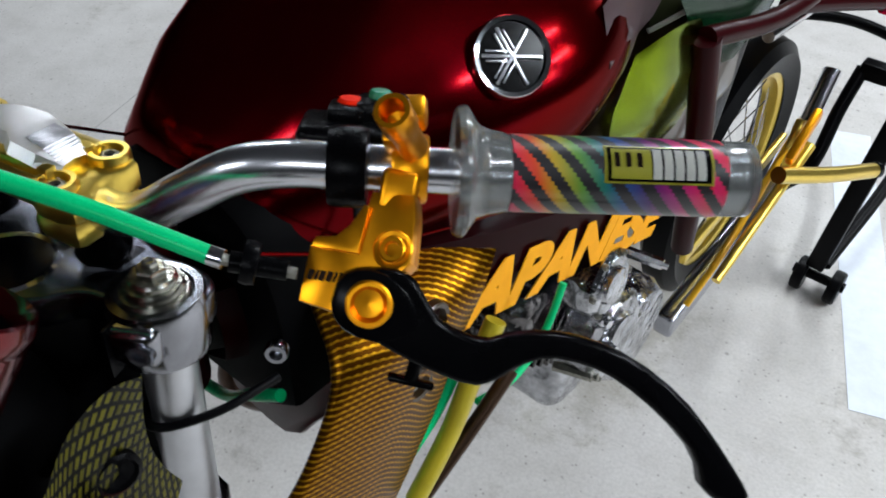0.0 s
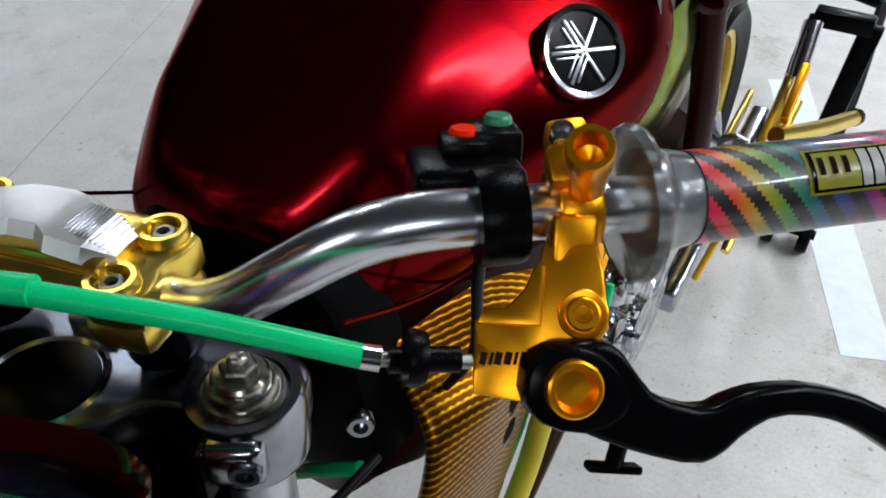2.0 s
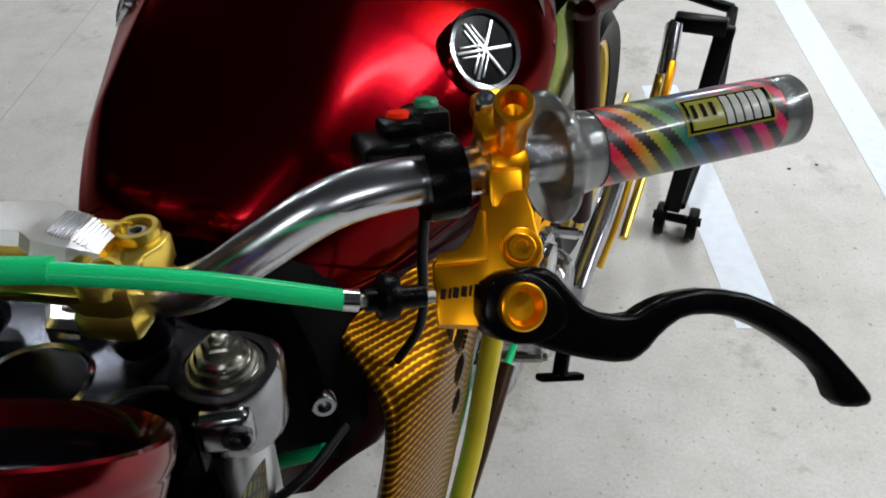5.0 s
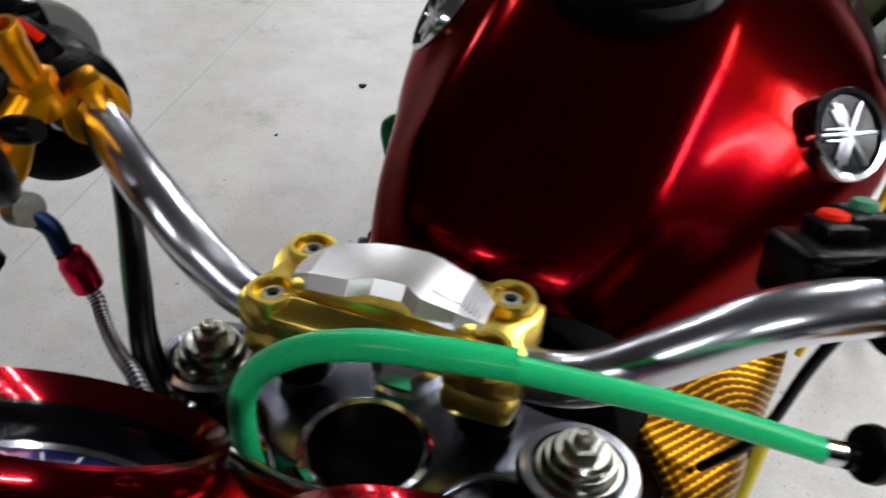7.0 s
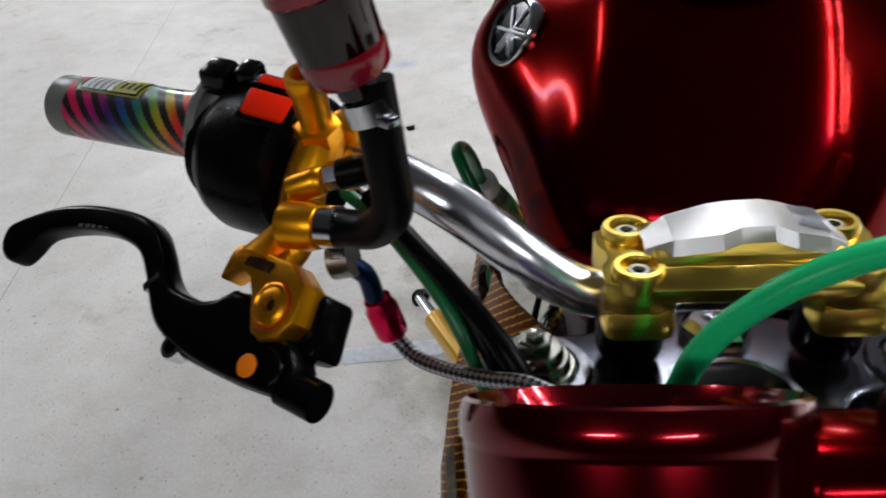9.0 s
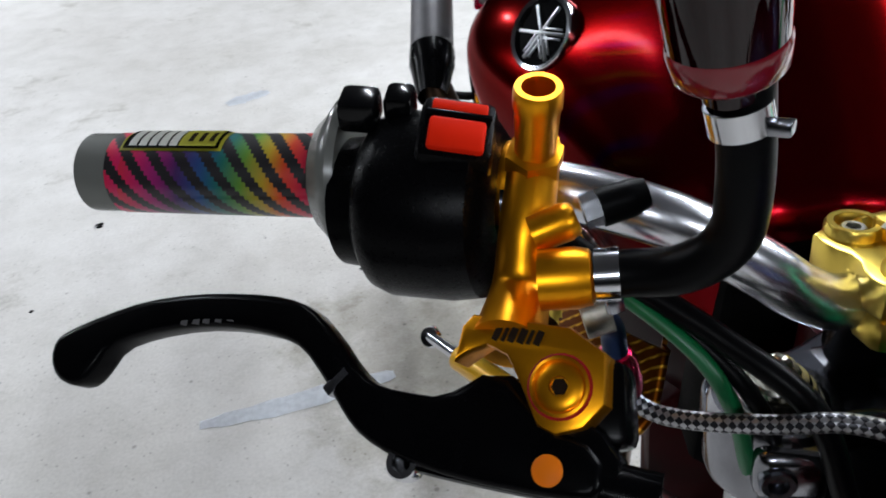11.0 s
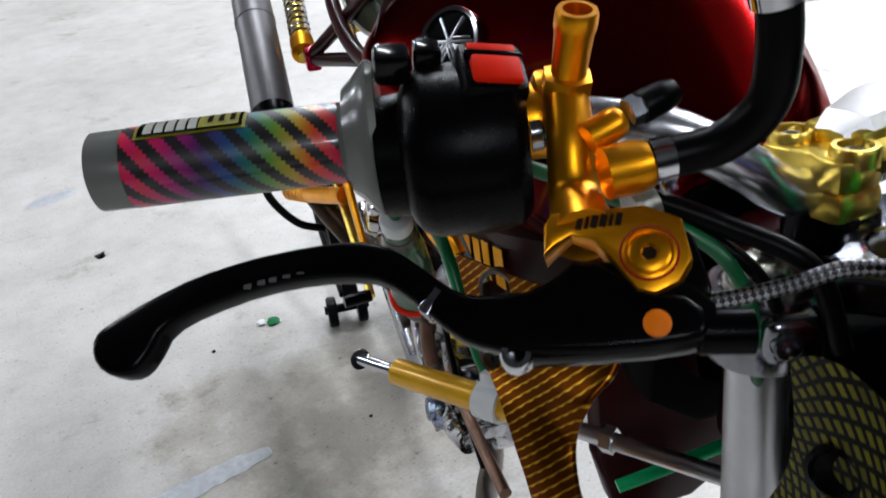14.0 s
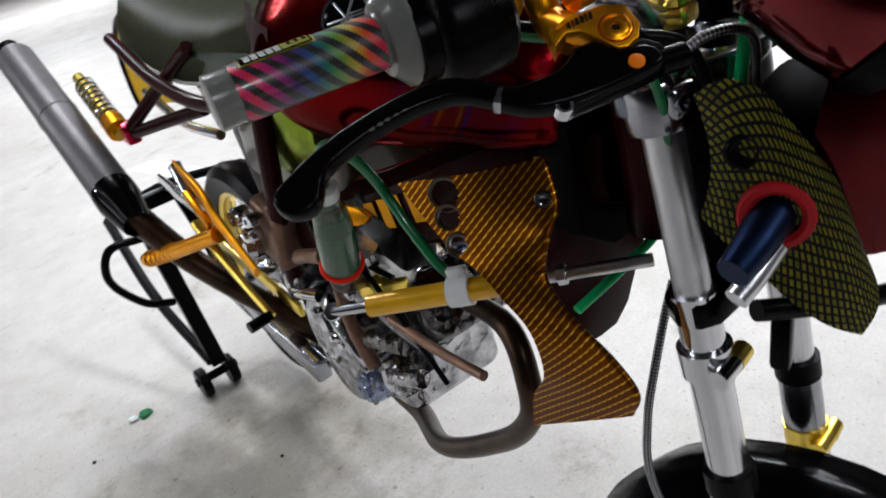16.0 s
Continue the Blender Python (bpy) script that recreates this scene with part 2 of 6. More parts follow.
def rainbow():
    """Printed sleeve: colours run along the grip and lean round it, crossed by black saw-edged stripes."""
    m, nodes, links, p = mat("rainbow_print")
    uv = nodes.new("ShaderNodeUVMap")
    sep = nodes.new("ShaderNodeSeparateXYZ")
    links.new(uv.outputs[0], sep.inputs[0])

    def math_node(op, a, b):
        n = nodes.new("ShaderNodeMath")
        n.operation = op
        for i, v in enumerate((a, b)):
            if isinstance(v, (int, float)):
                n.inputs[i].default_value = v
            elif v is not None:
                links.new(v, n.inputs[i])
        return n.outputs[0]

    u, v = sep.outputs[0], sep.outputs[1]
    steps = math_node("SNAP", v, 0.018)
    lean = math_node("ADD", u, math_node("MULTIPLY", steps, 0.9333))
    tone = math_node("FRACT", math_node("ADD", u, math_node("MULTIPLY", math_node("PINGPONG", v, 0.5), 0.22)), None)
    cols = [(0.0, (0.60, 0.008, 0.11)), (0.09, (0.62, 0.012, 0.05)), (0.18, (0.65, 0.05, 0.01)), (0.27, (0.45, 0.30, 0.015)), (0.38, (0.10, 0.25, 0.03)),
            (0.48, (0.005, 0.13, 0.10)), (0.58, (0.01, 0.06, 0.20)), (0.70, (0.05, 0.008, 0.10)), (0.82, (0.32, 0.008, 0.14)), (0.92, (0.55, 0.01, 0.10)), (1.0, (0.60, 0.015, 0.04))]
    cols = [(p_, tuple(c * 0.95 for c in col)) for p_, col in cols]
    r = ramp(nodes, cols)
    links.new(tone, r.inputs[0])
    stripe = math_node("GREATER_THAN", math_node("FRACT", math_node("MULTIPLY", lean, 7.5), None), 0.52)
    mix = nodes.new("ShaderNodeMix")
    mix.data_type = "RGBA"
    links.new(stripe, mix.inputs[0])
    links.new(r.outputs[0], mix.inputs[6])
    mix.inputs[7].default_value = (0.012, 0.01, 0.012, 1)
    links.new(mix.outputs[2], p.inputs["Base Color"])
    p.inputs["Roughness"].default_value = 0.4
    p.inputs["Coat Weight"].default_value = 0.45
    p.inputs["Coat Roughness"].default_value = 0.08
    return m


RAINBOW = rainbow()


def braid():
    m, nodes, links, p = mat("braided_steel_hose")
    uv = nodes.new("ShaderNodeUVMap")
    w = nodes.new("ShaderNodeTexChecker")
    w.inputs["Scale"].default_value = 420
    mp = nodes.new("ShaderNodeMapping")
    mp.inputs["Rotation"].default_value = (0, 0, radians(45))
    links.new(uv.outputs[0], mp.inputs[0])
    links.new(mp.outputs[0], w.inputs[0])
    w.inputs["Color1"].default_value, w.inputs["Color2"].default_value = (0.45, 0.45, 0.47, 1), (0.03, 0.03, 0.035, 1)
    links.new(w.outputs["Color"], p.inputs["Base Color"])
    p.inputs["Metallic"].default_value, p.inputs["Roughness"].default_value = 0.8, 0.35
    return m


BRAID = braid()


def tank_paint():
    """Candy lacquer; on the brake side's shoulder a swirled violet, blue and yellow graphic shows through it."""
    m = CANDY.copy()
    m.name = "candy_red_with_graphic"
    nodes, links = m.node_tree.nodes, m.node_tree.links
    p = nodes["Principled BSDF"]
    plain = p.inputs["Base Color"].links[0].from_socket
    tc = nodes.new("ShaderNodeTexCoord")
    w = nodes.new("ShaderNodeTexWave")
    w.wave_type, w.bands_direction = "BANDS", "DIAGONAL"
    for key, v in (("Scale", 6.0), ("Distortion", 5.0), ("Detail", 1.5), ("Detail Scale", 1.2)):
        w.inputs[key].default_value = v
    links.new(tc.outputs["Object"], w.inputs["Vector"])
    r = ramp(nodes, [(0.0, (0.055, 0.0006, 0.003)), (0.22, (0.050, 0.0006, 0.004)), (0.40, (0.030, 0.002, 0.034)), (0.50, (0.014, 0.004, 0.036)), (0.62, (0.045, 0.0006, 0.004)), (0.72, (0.05, 0.0006, 0.003)), (0.82, (0.085, 0.030, 0.003)), (0.92, (0.06, 0.004, 0.002)), (1.0, (0.05, 0.0006, 0.003))])
    links.new(w.outputs["Fac"], r.inputs[0])

    def along(way, start, lo, hi):
        """0 to 1 as the place goes from lo to hi along a way of the motorcycle's body."""
        d = nodes.new("ShaderNodeVectorMath")
        d.operation = "DOT_PRODUCT"
        links.new(tc.outputs["Object"], d.inputs[0])
        d.inputs[1].default_value = way
        k = nodes.new("ShaderNodeMapRange")
        k.interpolation_type = "SMOOTHSTEP"
        k.inputs["From Min"].default_value, k.inputs["From Max"].default_value = lo + start, hi + start
        links.new(d.outputs["Value"], k.inputs["Value"])
        return k.outputs[0]

    c, s = math.cos(radians(-13)), math.sin(radians(-13))
    side = along((c, s, 0), c * 0.026 + s * 0.085, -0.088, -0.118)
    reach = along((-s, c, 0), -s * 0.026 + c * 0.085, 0.24, 0.15)
    both = nodes.new("ShaderNodeMath")
    both.operation = "MULTIPLY"
    links.new(side, both.inputs[0])
    links.new(reach, both.inputs[1])
    mx = nodes.new("ShaderNodeMix")
    mx.data_type = "RGBA"
    links.new(both.outputs[0], mx.inputs[0])
    links.new(plain, mx.inputs[6])
    links.new(r.outputs[0], mx.inputs[7])
    links.new(mx.outputs[2], p.inputs["Base Color"])
    return m


TANK_PAINT = tank_paint()


# middle of the darker floor patch under the engine
PATCH_MID = (-0.02, 1.18, 0.0)


def concrete():
    """Worn grey floor: large pale and dark clouds, fine grain, dark specks and scuffs."""
    m, nodes, links, p = mat("worn_concrete")
    big = noise_tex(nodes, links, 1.3, 5)
    mid = noise_tex(nodes, links, 7, 8, rough=0.7)
    fine = noise_tex(nodes, links, 130, 6)
    base = ramp(nodes, [(0.26, (0.50, 0.48, 0.45)), (0.5, (0.605, 0.58, 0.555)), (0.74, (0.675, 0.655, 0.63))])
    links.new(mid.outputs["Fac"], base.inputs[0])
    cloud = ramp(nodes, [(0.3, (0.84, 0.83, 0.81)), (0.65, (1.0, 1.0, 1.0))])
    links.new(big.outputs["Fac"], cloud.inputs[0])
    grain = ramp(nodes, [(0.3, (0.86, 0.86, 0.86)), (0.6, (1, 1, 1))])
    links.new(fine.outputs["Fac"], grain.inputs[0])
    tc = nodes.new("ShaderNodeTexCoord")
    vor = nodes.new("ShaderNodeTexVoronoi")
    vor.inputs["Scale"].default_value = 11
    links.new(tc.outputs["Object"], vor.inputs["Vector"])
    spot = ramp(nodes, [(0.035, (0.22, 0.2, 0.19)), (0.075, (1, 1, 1))])
    links.new(vor.outputs["Distance"], spot.inputs[0])
    stain = noise_tex(nodes, links, 3.1, 9, rough=0.72)
    dirt = ramp(nodes, [(0.33, (0.60, 0.58, 0.54)), (0.42, (0.95, 0.95, 0.94)), (0.62, (1, 1, 1))])
    links.new(stain.outputs["Fac"], dirt.inputs[0])
    pits = nodes.new("ShaderNodeTexVoronoi")
    pits.inputs["Scale"].default_value = 46
    links.new(tc.outputs["Object"], pits.inputs["Vector"])
    pit = ramp(nodes, [(0.07, (0.35, 0.33, 0.31)), (0.16, (1, 1, 1))])
    links.new(pits.outputs["Distance"], pit.inputs[0])
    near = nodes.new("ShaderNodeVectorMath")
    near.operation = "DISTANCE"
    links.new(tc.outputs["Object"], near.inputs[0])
    near.inputs[1].default_value = PATCH_MID
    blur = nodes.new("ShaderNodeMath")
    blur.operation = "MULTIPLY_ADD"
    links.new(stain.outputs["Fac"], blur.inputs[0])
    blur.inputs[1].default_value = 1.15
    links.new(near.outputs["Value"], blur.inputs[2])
    # darker towards the middle of the patch, its edge broken by noise
    patch_tone = ramp(nodes, [(0.70, (0.56, 0.54, 0.49)), (0.80, (0.72, 0.70, 0.65)), (0.90, (0.80, 0.79, 0.75)), (1.0, (1, 1, 1))])
    links.new(blur.outputs[0], patch_tone.inputs[0])
    last = base.outputs[0]
    for layer, amount in ((cloud, 1.0), (grain, 1.0), (spot, 0.55), (dirt, 0.8), (pit, 0.55), (patch_tone, 1.0)):
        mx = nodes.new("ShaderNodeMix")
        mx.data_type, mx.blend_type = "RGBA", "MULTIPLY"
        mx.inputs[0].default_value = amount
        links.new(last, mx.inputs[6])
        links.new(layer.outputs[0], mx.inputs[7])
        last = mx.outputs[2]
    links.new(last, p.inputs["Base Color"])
    rr = nodes.new("ShaderNodeMapRange")
    rr.inputs["To Min"].default_value, rr.inputs["To Max"].default_value = 0.42, 0.7
    links.new(mid.outputs["Fac"], rr.inputs["Value"])
    links.new(rr.outputs[0], p.inputs["Roughness"])
    b = nodes.new("ShaderNodeBump")
    b.inputs["Strength"].default_value, b.inputs["Distance"].default_value = 0.25, 0.002
    links.new(fine.outputs["Fac"], b.inputs["Height"])
    links.new(b.outputs[0], p.inputs["Normal"])
    return m


CONCRETE = concrete()


# ---- mesh helpers: all shapes are given in world metres ----
def link_mesh(name, bm, material, parent=None, label="", smooth=38):
    me = bpy.data.meshes.new(name)
    bmesh.ops.recalc_face_normals(bm, faces=bm.faces)
    bm.to_mesh(me)
    bm.free()
    for poly in me.polygons:
        poly.use_smooth = True
    me.set_sharp_from_angle(angle=radians(smooth))
    me.materials.append(material)
    ob = new(name, me)
    if parent:
        ob.parent = parent
    if label:
        tagged(ob, label)
    return ob


def part(name, bm, material, parent, label="", smooth=38):
    return link_mesh(name, bm, material, parent, label, smooth)


def axes(origin, z, x=(1, 0, 0)):
    """A pose at origin with the given z way, and x as near as can be to the given one."""
    z = Vector(z).normalized()
    x = Vector(x)
    x = (x - z * x.dot(z)).normalized()
    y = z.cross(x)
    m = Matrix((x, y, z)).transposed().to_4x4()
    m.translation = Vector(origin)
    return m


def between(a, b, x=(1, 0, 0)):
    way = Vector(b) - Vector(a)
    if abs(way.normalized().dot(Vector(x))) > 0.95:
        x = (0, 0, 1)
    return axes(a, way, x)


def glide(points, steps=8):
    """A smooth line through the points."""
    pts = [Vector(p) for p in points]
    if len(pts) == 2:
        return pts
    ext = [pts[0] * 2 - pts[1], *pts, pts[-1] * 2 - pts[-2]]
    out = []
    for i in range(1, len(ext) - 2):
        a, b, c, d = ext[i - 1 : i + 3]
        for k in range(steps):
            t = k / steps
            out.append(0.5 * (2 * b + (c - a) * t + (2 * a - 5 * b + 4 * c - d) * t * t + (3 * b - a - 3 * c + d) * t**3))
    return out + [pts[-1]]


def bm_tube(points, radius, seg=14, steps=8, bm=None, flat=1.0):
    """A pipe along a smooth line; radius is one number or one for each given point."""
    bm = bm or bmesh.new()
    uv = bm.loops.layers.uv.verify()
    line = glide(points, steps)
    n = len(points)
    radii = radius if isinstance(radius, (list, tuple)) else [radius] * n
    rings, run, up = [], 0.0, None
    for i, p in enumerate(line):
        way = (line[min(i + 1, len(line) - 1)] - line[max(i - 1, 0)]).normalized()
        if up is None:
            up = Vector((0, 0, 1)) if abs(way.z) < 0.9 else Vector((1, 0, 0))
        up = (up - way * up.dot(way)).normalized()
        side = way.cross(up)
        k = i * (n - 1) / max(1, len(line) - 1)
        a = min(int(k), n - 2)
        r = radii[a] + (radii[a + 1] - radii[a]) * (k - a)
        if i:
            run += (p - line[i - 1]).length
        rings.append(([bm.verts.new(p + r * (math.cos(q) * side * flat + math.sin(q) * up)) for q in [2 * math.pi * j / seg for j in range(seg)]], run, r))
    for (a, ra, r1), (b, rb, r2) in zip(rings, rings[1:]):
        for j in range(seg):
            fc = bm.faces.new((a[j], a[(j + 1) % seg], b[(j + 1) % seg], b[j]))
            for lp, (s, w) in zip(fc.loops, ((ra, j), (ra, j + 1), (rb, j + 1), (rb, j))):
                lp[uv].uv = (s, w / seg * 6.283 * r1)
    bm.faces.new(rings[0][0][::-1])
    bm.faces.new(rings[-1][0])
    return bm


def bm_lathe(profile, m, seg=28, bm=None, caps=True):
    """A turned body about the pose's z axis; profile: rows of (radius, height)."""
    bm = bm or bmesh.new()
    rings = [[bm.verts.new(m @ Vector((r * math.cos(2 * math.pi * j / seg), r * math.sin(2 * math.pi * j / seg), h))) for j in range(seg)] for r, h in profile]
    for a, b in zip(rings, rings[1:]):
        for j in range(seg):
            bm.faces.new((a[j], a[(j + 1) % seg], b[(j + 1) % seg], b[j]))
    if caps:
        if profile[0][0] > 1e-5:
            bm.faces.new(rings[0][::-1])
        if profile[-1][0] > 1e-5:
            bm.faces.new(rings[-1])
    return bm


def bm_box(size, m, bevel=0.002, seg=2, bm=None):
    sub = bmesh.new()
    bmesh.ops.create_cube(sub, size=1)
    for v in sub.verts:
        v.co = Vector((v.co.x * size[0], v.co.y * size[1], v.co.z * size[2]))
    if bevel:
        bmesh.ops.bevel(sub, geom=sub.edges[:], offset=bevel, segments=seg, affect="EDGES", profile=0.5)
    sub.transform(m)
    return joined(bm, sub)


def joined(bm, sub):
    if bm is None:
        return sub
    me = bpy.data.meshes.new("join")
    sub.to_mesh(me)
    sub.free()
    bm.from_mesh(me)
    bpy.data.meshes.remove(me)
    return bm


def bm_plate(outline, m, low, high, bevel=0.001, unit=0.001, bm=None, seg=2):
    """A flat outline (millimetres in the pose's own plane) with thickness from low to high metres and rounded rims."""
    sub = bmesh.new()
    uv = sub.loops.layers.uv.verify()
    bottom = [sub.verts.new((x * unit, y * unit, low)) for x, y in outline]
    top = [sub.verts.new((x * unit, y * unit, high)) for x, y in outline]
    n = len(outline)
    faces = [sub.faces.new(bottom[::-1]), sub.faces.new(top)]
    for i in range(n):
        faces.append(sub.faces.new((bottom[i], bottom[(i + 1) % n], top[(i + 1) % n], top[i])))
    sub.normal_update()
    if bevel:
        rim = [e for e in sub.edges if e.link_faces[0] in faces[:2] or e.link_faces[1] in faces[:2]]
        bmesh.ops.bevel(sub, geom=rim, offset=bevel, segments=seg, affect="EDGES", profile=0.5, clamp_overlap=True)
    for fc in sub.faces:
        for lp in fc.loops:
            lp[uv].uv = (lp.vert.co.x, lp.vert.co.y)
    sub.transform(m)
    return joined(bm, sub)


def rounded(outline, times=1):
    """The outline with its corners cut, for softer forms."""
    for _ in range(times):
        out = []
        for (ax, ay), (bx, by) in zip(outline, outline[1:] + outline[:1]):
            out += [(0.75 * ax + 0.25 * bx, 0.75 * ay + 0.25 * by), (0.25 * ax + 0.75 * bx, 0.25 * ay + 0.75 * by)]
        outline = out
    return outline


def bm_grid(rows, thick=0.003, close=False, bm=None):
    """A sheet through rows of points, with thickness; its texture runs over it in metres."""
    sub = bmesh.new()
    uv = sub.loops.layers.uv.verify()
    vs = [[sub.verts.new(p) for p in row] for row in rows]
    pos, along = {}, 0.0
    for i, row in enumerate(rows):
        if i:
            along += (Vector(rows[i][len(row) // 2]) - Vector(rows[i - 1][len(row) // 2])).length
        across = 0.0
        for j, p in enumerate(row):
            if j:
                across += (Vector(p) - Vector(row[j - 1])).length
            pos[vs[i][j]] = (across, along)
    for i in range(len(rows) - 1):
        for j in range(len(rows[0]) - 1):
            fc = sub.faces.new((vs[i][j], vs[i][j + 1], vs[i + 1][j + 1], vs[i + 1][j]))
            for lp in fc.loops:
                lp[uv].uv = pos[lp.vert]
    if thick:
        bmesh.ops.solidify(sub, geom=sub.faces[:], thickness=thick)
    return joined(bm, sub)


def bolt(bm_target, m, r, h, socket=True):
    """A cap bolt with a sunk hexagon, its head's foot at the pose."""
    prof = [(r, 0), (r, h * 0.8), (r * 0.88, h)]
    if socket:
        prof += [(r * 0.55, h), (r * 0.5, h * 0.35), (0.00001, h * 0.3)]
    else:
        prof += [(0.00001, h)]
    return bm_lathe(prof, m, 18, bm_target, caps=True)


# body of the motorcycle is turned against its steered front end
BODY = Matrix.Translation((0.026, 0.085, 0)) @ pose(0, 0, 0, 0, 0, -13)


def body(u, v, z):
    return tuple(BODY @ Vector((u, v, z)))


# ---- setting ----
TURN = 8
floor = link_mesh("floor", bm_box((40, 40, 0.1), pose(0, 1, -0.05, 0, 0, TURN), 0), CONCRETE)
tagged(floor, "worn pale grey concrete floor with joints and specks", "floor", kind="structure")
for wname, size, at in (("wall_north", (40.2, 0.2, 3.8), (0, 20.1, 1.9)), ("wall_south", (40.2, 0.2, 3.8), (0, -20.1, 1.9)),
                        ("wall_east", (0.2, 40, 3.8), (20.1, 0, 1.9)), ("wall_west", (0.2, 40, 3.8), (-20.1, 0, 1.9))):
    w = link_mesh(wname, bm_box(size, pose(0, 1, 0, 0, 0, TURN) @ Matrix.Translation(at), 0), WALL)
    tagged(w, "plain dark painted hall wall", "wall", kind="structure")
ceiling = link_mesh("ceiling", bm_box((40.4, 40.4, 0.1), pose(0, 1, 3.85, 0, 0, TURN), 0), WALL)
tagged(ceiling, "plain dark ceiling", "ceiling", kind="structure")
for lx, ly, turn, watts in LAMPS:
    lamp = new("ceiling_light")
    lamp.location = (lx, ly, LAMP_Z)
    tagged(lamp, "long tube lamp in a white metal tray under the ceiling", "ceiling light", "tube lamps")
    bm = bm_box((0.2, 1.36, 0.05), pose(0, 0, 0.032, 0, 0, turn), 0.006)
    part("tray", bm, WHITE, lamp)
    for s in (-0.5, 0.5):
        part("hanger", bm_tube([tuple(pose(0, 0, 0, 0, 0, turn) @ Vector((0, s, 0.055))), tuple(pose(0, 0, 0, 0, 0, turn) @ Vector((0, s, 0.70)))], 0.004, 8), STEEL, lamp)


def strip(name, corners, label, category, material=TAPE, thick=0.0012):
    """A thin band stuck on the floor."""
    bm = bmesh.new()
    low = [bm.verts.new((x, y, 0.0)) for x, y in corners]
    high = [bm.verts.new((x, y, thick)) for x, y in corners]
    bm.faces.new(high)
    bm.faces.new(low[::-1])
    for i in range(len(corners)):
        j = (i + 1) % len(corners)
        bm.faces.new((low[i], low[j], high[j], high[i]))
    return tagged(link_mesh(name, bm, material, smooth=20), label, category)


def joint(a, b, wide=0.003):
    """A filled saw cut between two slabs."""
    m = between((*a, 0.0002), (*b, 0.0002), (0, 0, 1))
    part("joint", bm_box((0.0008, wide, (Vector(b) - Vector(a)).length), m @ Matrix.Translation((0, 0, (Vector(b) - Vector(a)).length / 2)), 0), JOINT, floor)


joint((-1.95, 4.9), (-1.41, 0.9)), joint((-2.9, 4.4), (-2.33, 0.4))

strip("floor_tape", [(0.714, 1.119), (0.822, 1.133), (0.66, 2.23), (0.545, 2.21)], "white marking tape stuck on the concrete floor", "floor tape")
strip("floor_tape", [(1.175, 1.60), (1.285, 1.62), (1.16, 3.6), (1.04, 3.59)], "white marking tape along the concrete floor", "floor tape")


def film_scrap(line, wide, label, seed):
    """A creased, torn strip of film along a line on the floor."""
    rnd = random.Random(seed)
    rows = []
    spine = glide([(x, y, 0.0) for x, y in line], 7)
    for i, p in enumerate(spine):
        way = (spine[min(i + 1, len(spine) - 1)] - spine[max(i - 1, 0)]).normalized()
        side = Vector((-way.y, way.x, 0))
        half = wide * (0.35 + 0.65 * math.sin(math.pi * (i + 0.6) / (len(spine) + 0.2)) ** 0.6) * rnd.uniform(0.75, 1.1)
        rows.append([tuple(p + side * half * k + Vector((0, 0, 0.0014 + 0.0035 * rnd.random() * (1 - k * k)))) for k in (-1, -0.5, 0, 0.5, 1)])
    return tagged(link_mesh("film_scrap", bm_grid(rows, 0.0006), FILM, smooth=20), label, "film")


film_scrap([(-0.62, 1.145), (-0.43, 1.155), (-0.28, 1.175), (-0.175, 1.185)], 0.030, "creased clear film strip lying on the floor", 3)
film_scrap([(-0.60, 2.90), (-0.52, 2.94), (-0.43, 2.97)], 0.045, "small shiny film scrap on the floor", 5)


def crumb(name, at, r, material, label, seed, flat=0.5):
    bm = bmesh.new()
    bmesh.ops.create_icosphere(bm, subdivisions=2, radius=r)
    rnd = random.Random(seed)
    for v in bm.verts:
        v.co *= 0.65 + 0.6 * rnd.random()
        v.co.z = max(v.co.z * flat, -r * 0.2)
    low = min(v.co.z for v in bm.verts)
    bm.transform(Matrix.Translation((at[0], at[1], -low)))
    return tagged(link_mesh(name, bm, material), label, name.replace("_", " "))


crumb("green_scrap", (-0.025, 1.661), 0.019, GREEN_DARK, "small torn green plastic scrap on the floor", 1)
crumb("paper_scrap", (-0.055, 1.675), 0.014, WHITE, "small white paper scrap on the floor", 2)
for k, (cx, cy, cr) in enumerate([(0.061, 1.166, 0.005), (-0.403, 2.349, 0.018), (0.825, 1.099, 0.007), (0.94, 1.772, 0.005), (-0.98, 2.1, 0.014), (-0.2, 1.62, 0.006), (1.02, 1.8, 0.005), (-1.1, 1.7, 0.006)]):
    crumb("dirt_crumb", (cx, cy), cr, BLACK_PLASTIC, "small dark crumb of dirt on the concrete", 10 + k, 0.35)

# ---- the motorcycle ----
bike = new("motorcycle")
tagged(bike, "custom motorcycle with candy red tank, gold and chrome parts", "motorcycle")

# tank
def tank_ring(v, w, top, low, mid_u):
    """Half-flat top between two ridges, sloping flanks, widest at mid height."""
    mid = low + 0.44 * (top - low)
    ridge = min(0.080, 0.70 * w)
    half = [(0.0, top), (0.55 * ridge, top - 0.005), (0.86 * ridge, top - 0.0135), (ridge + 0.10 * (w - ridge), top - 0.10 * (top - mid) - 0.017), (ridge + 0.46 * (w - ridge), top - 0.38 * (top - mid) - 0.010),
            (ridge + 0.80 * (w - ridge), top - 0.70 * (top - mid)), (w, mid), (0.95 * w, mid - 0.5 * (mid - low)), (0.80 * w, low + 0.12 * (mid - low)), (0.60 * w, low), (0.0, low)]
    right = glide([(x, z, 0) for x, z in half], 4)
    ring = [(p.x, p.y) for p in right] + [(-p.x, p.y) for p in right[-2:0:-1]]
    return [body(mid_u + x, v, z) for x, z in ring]


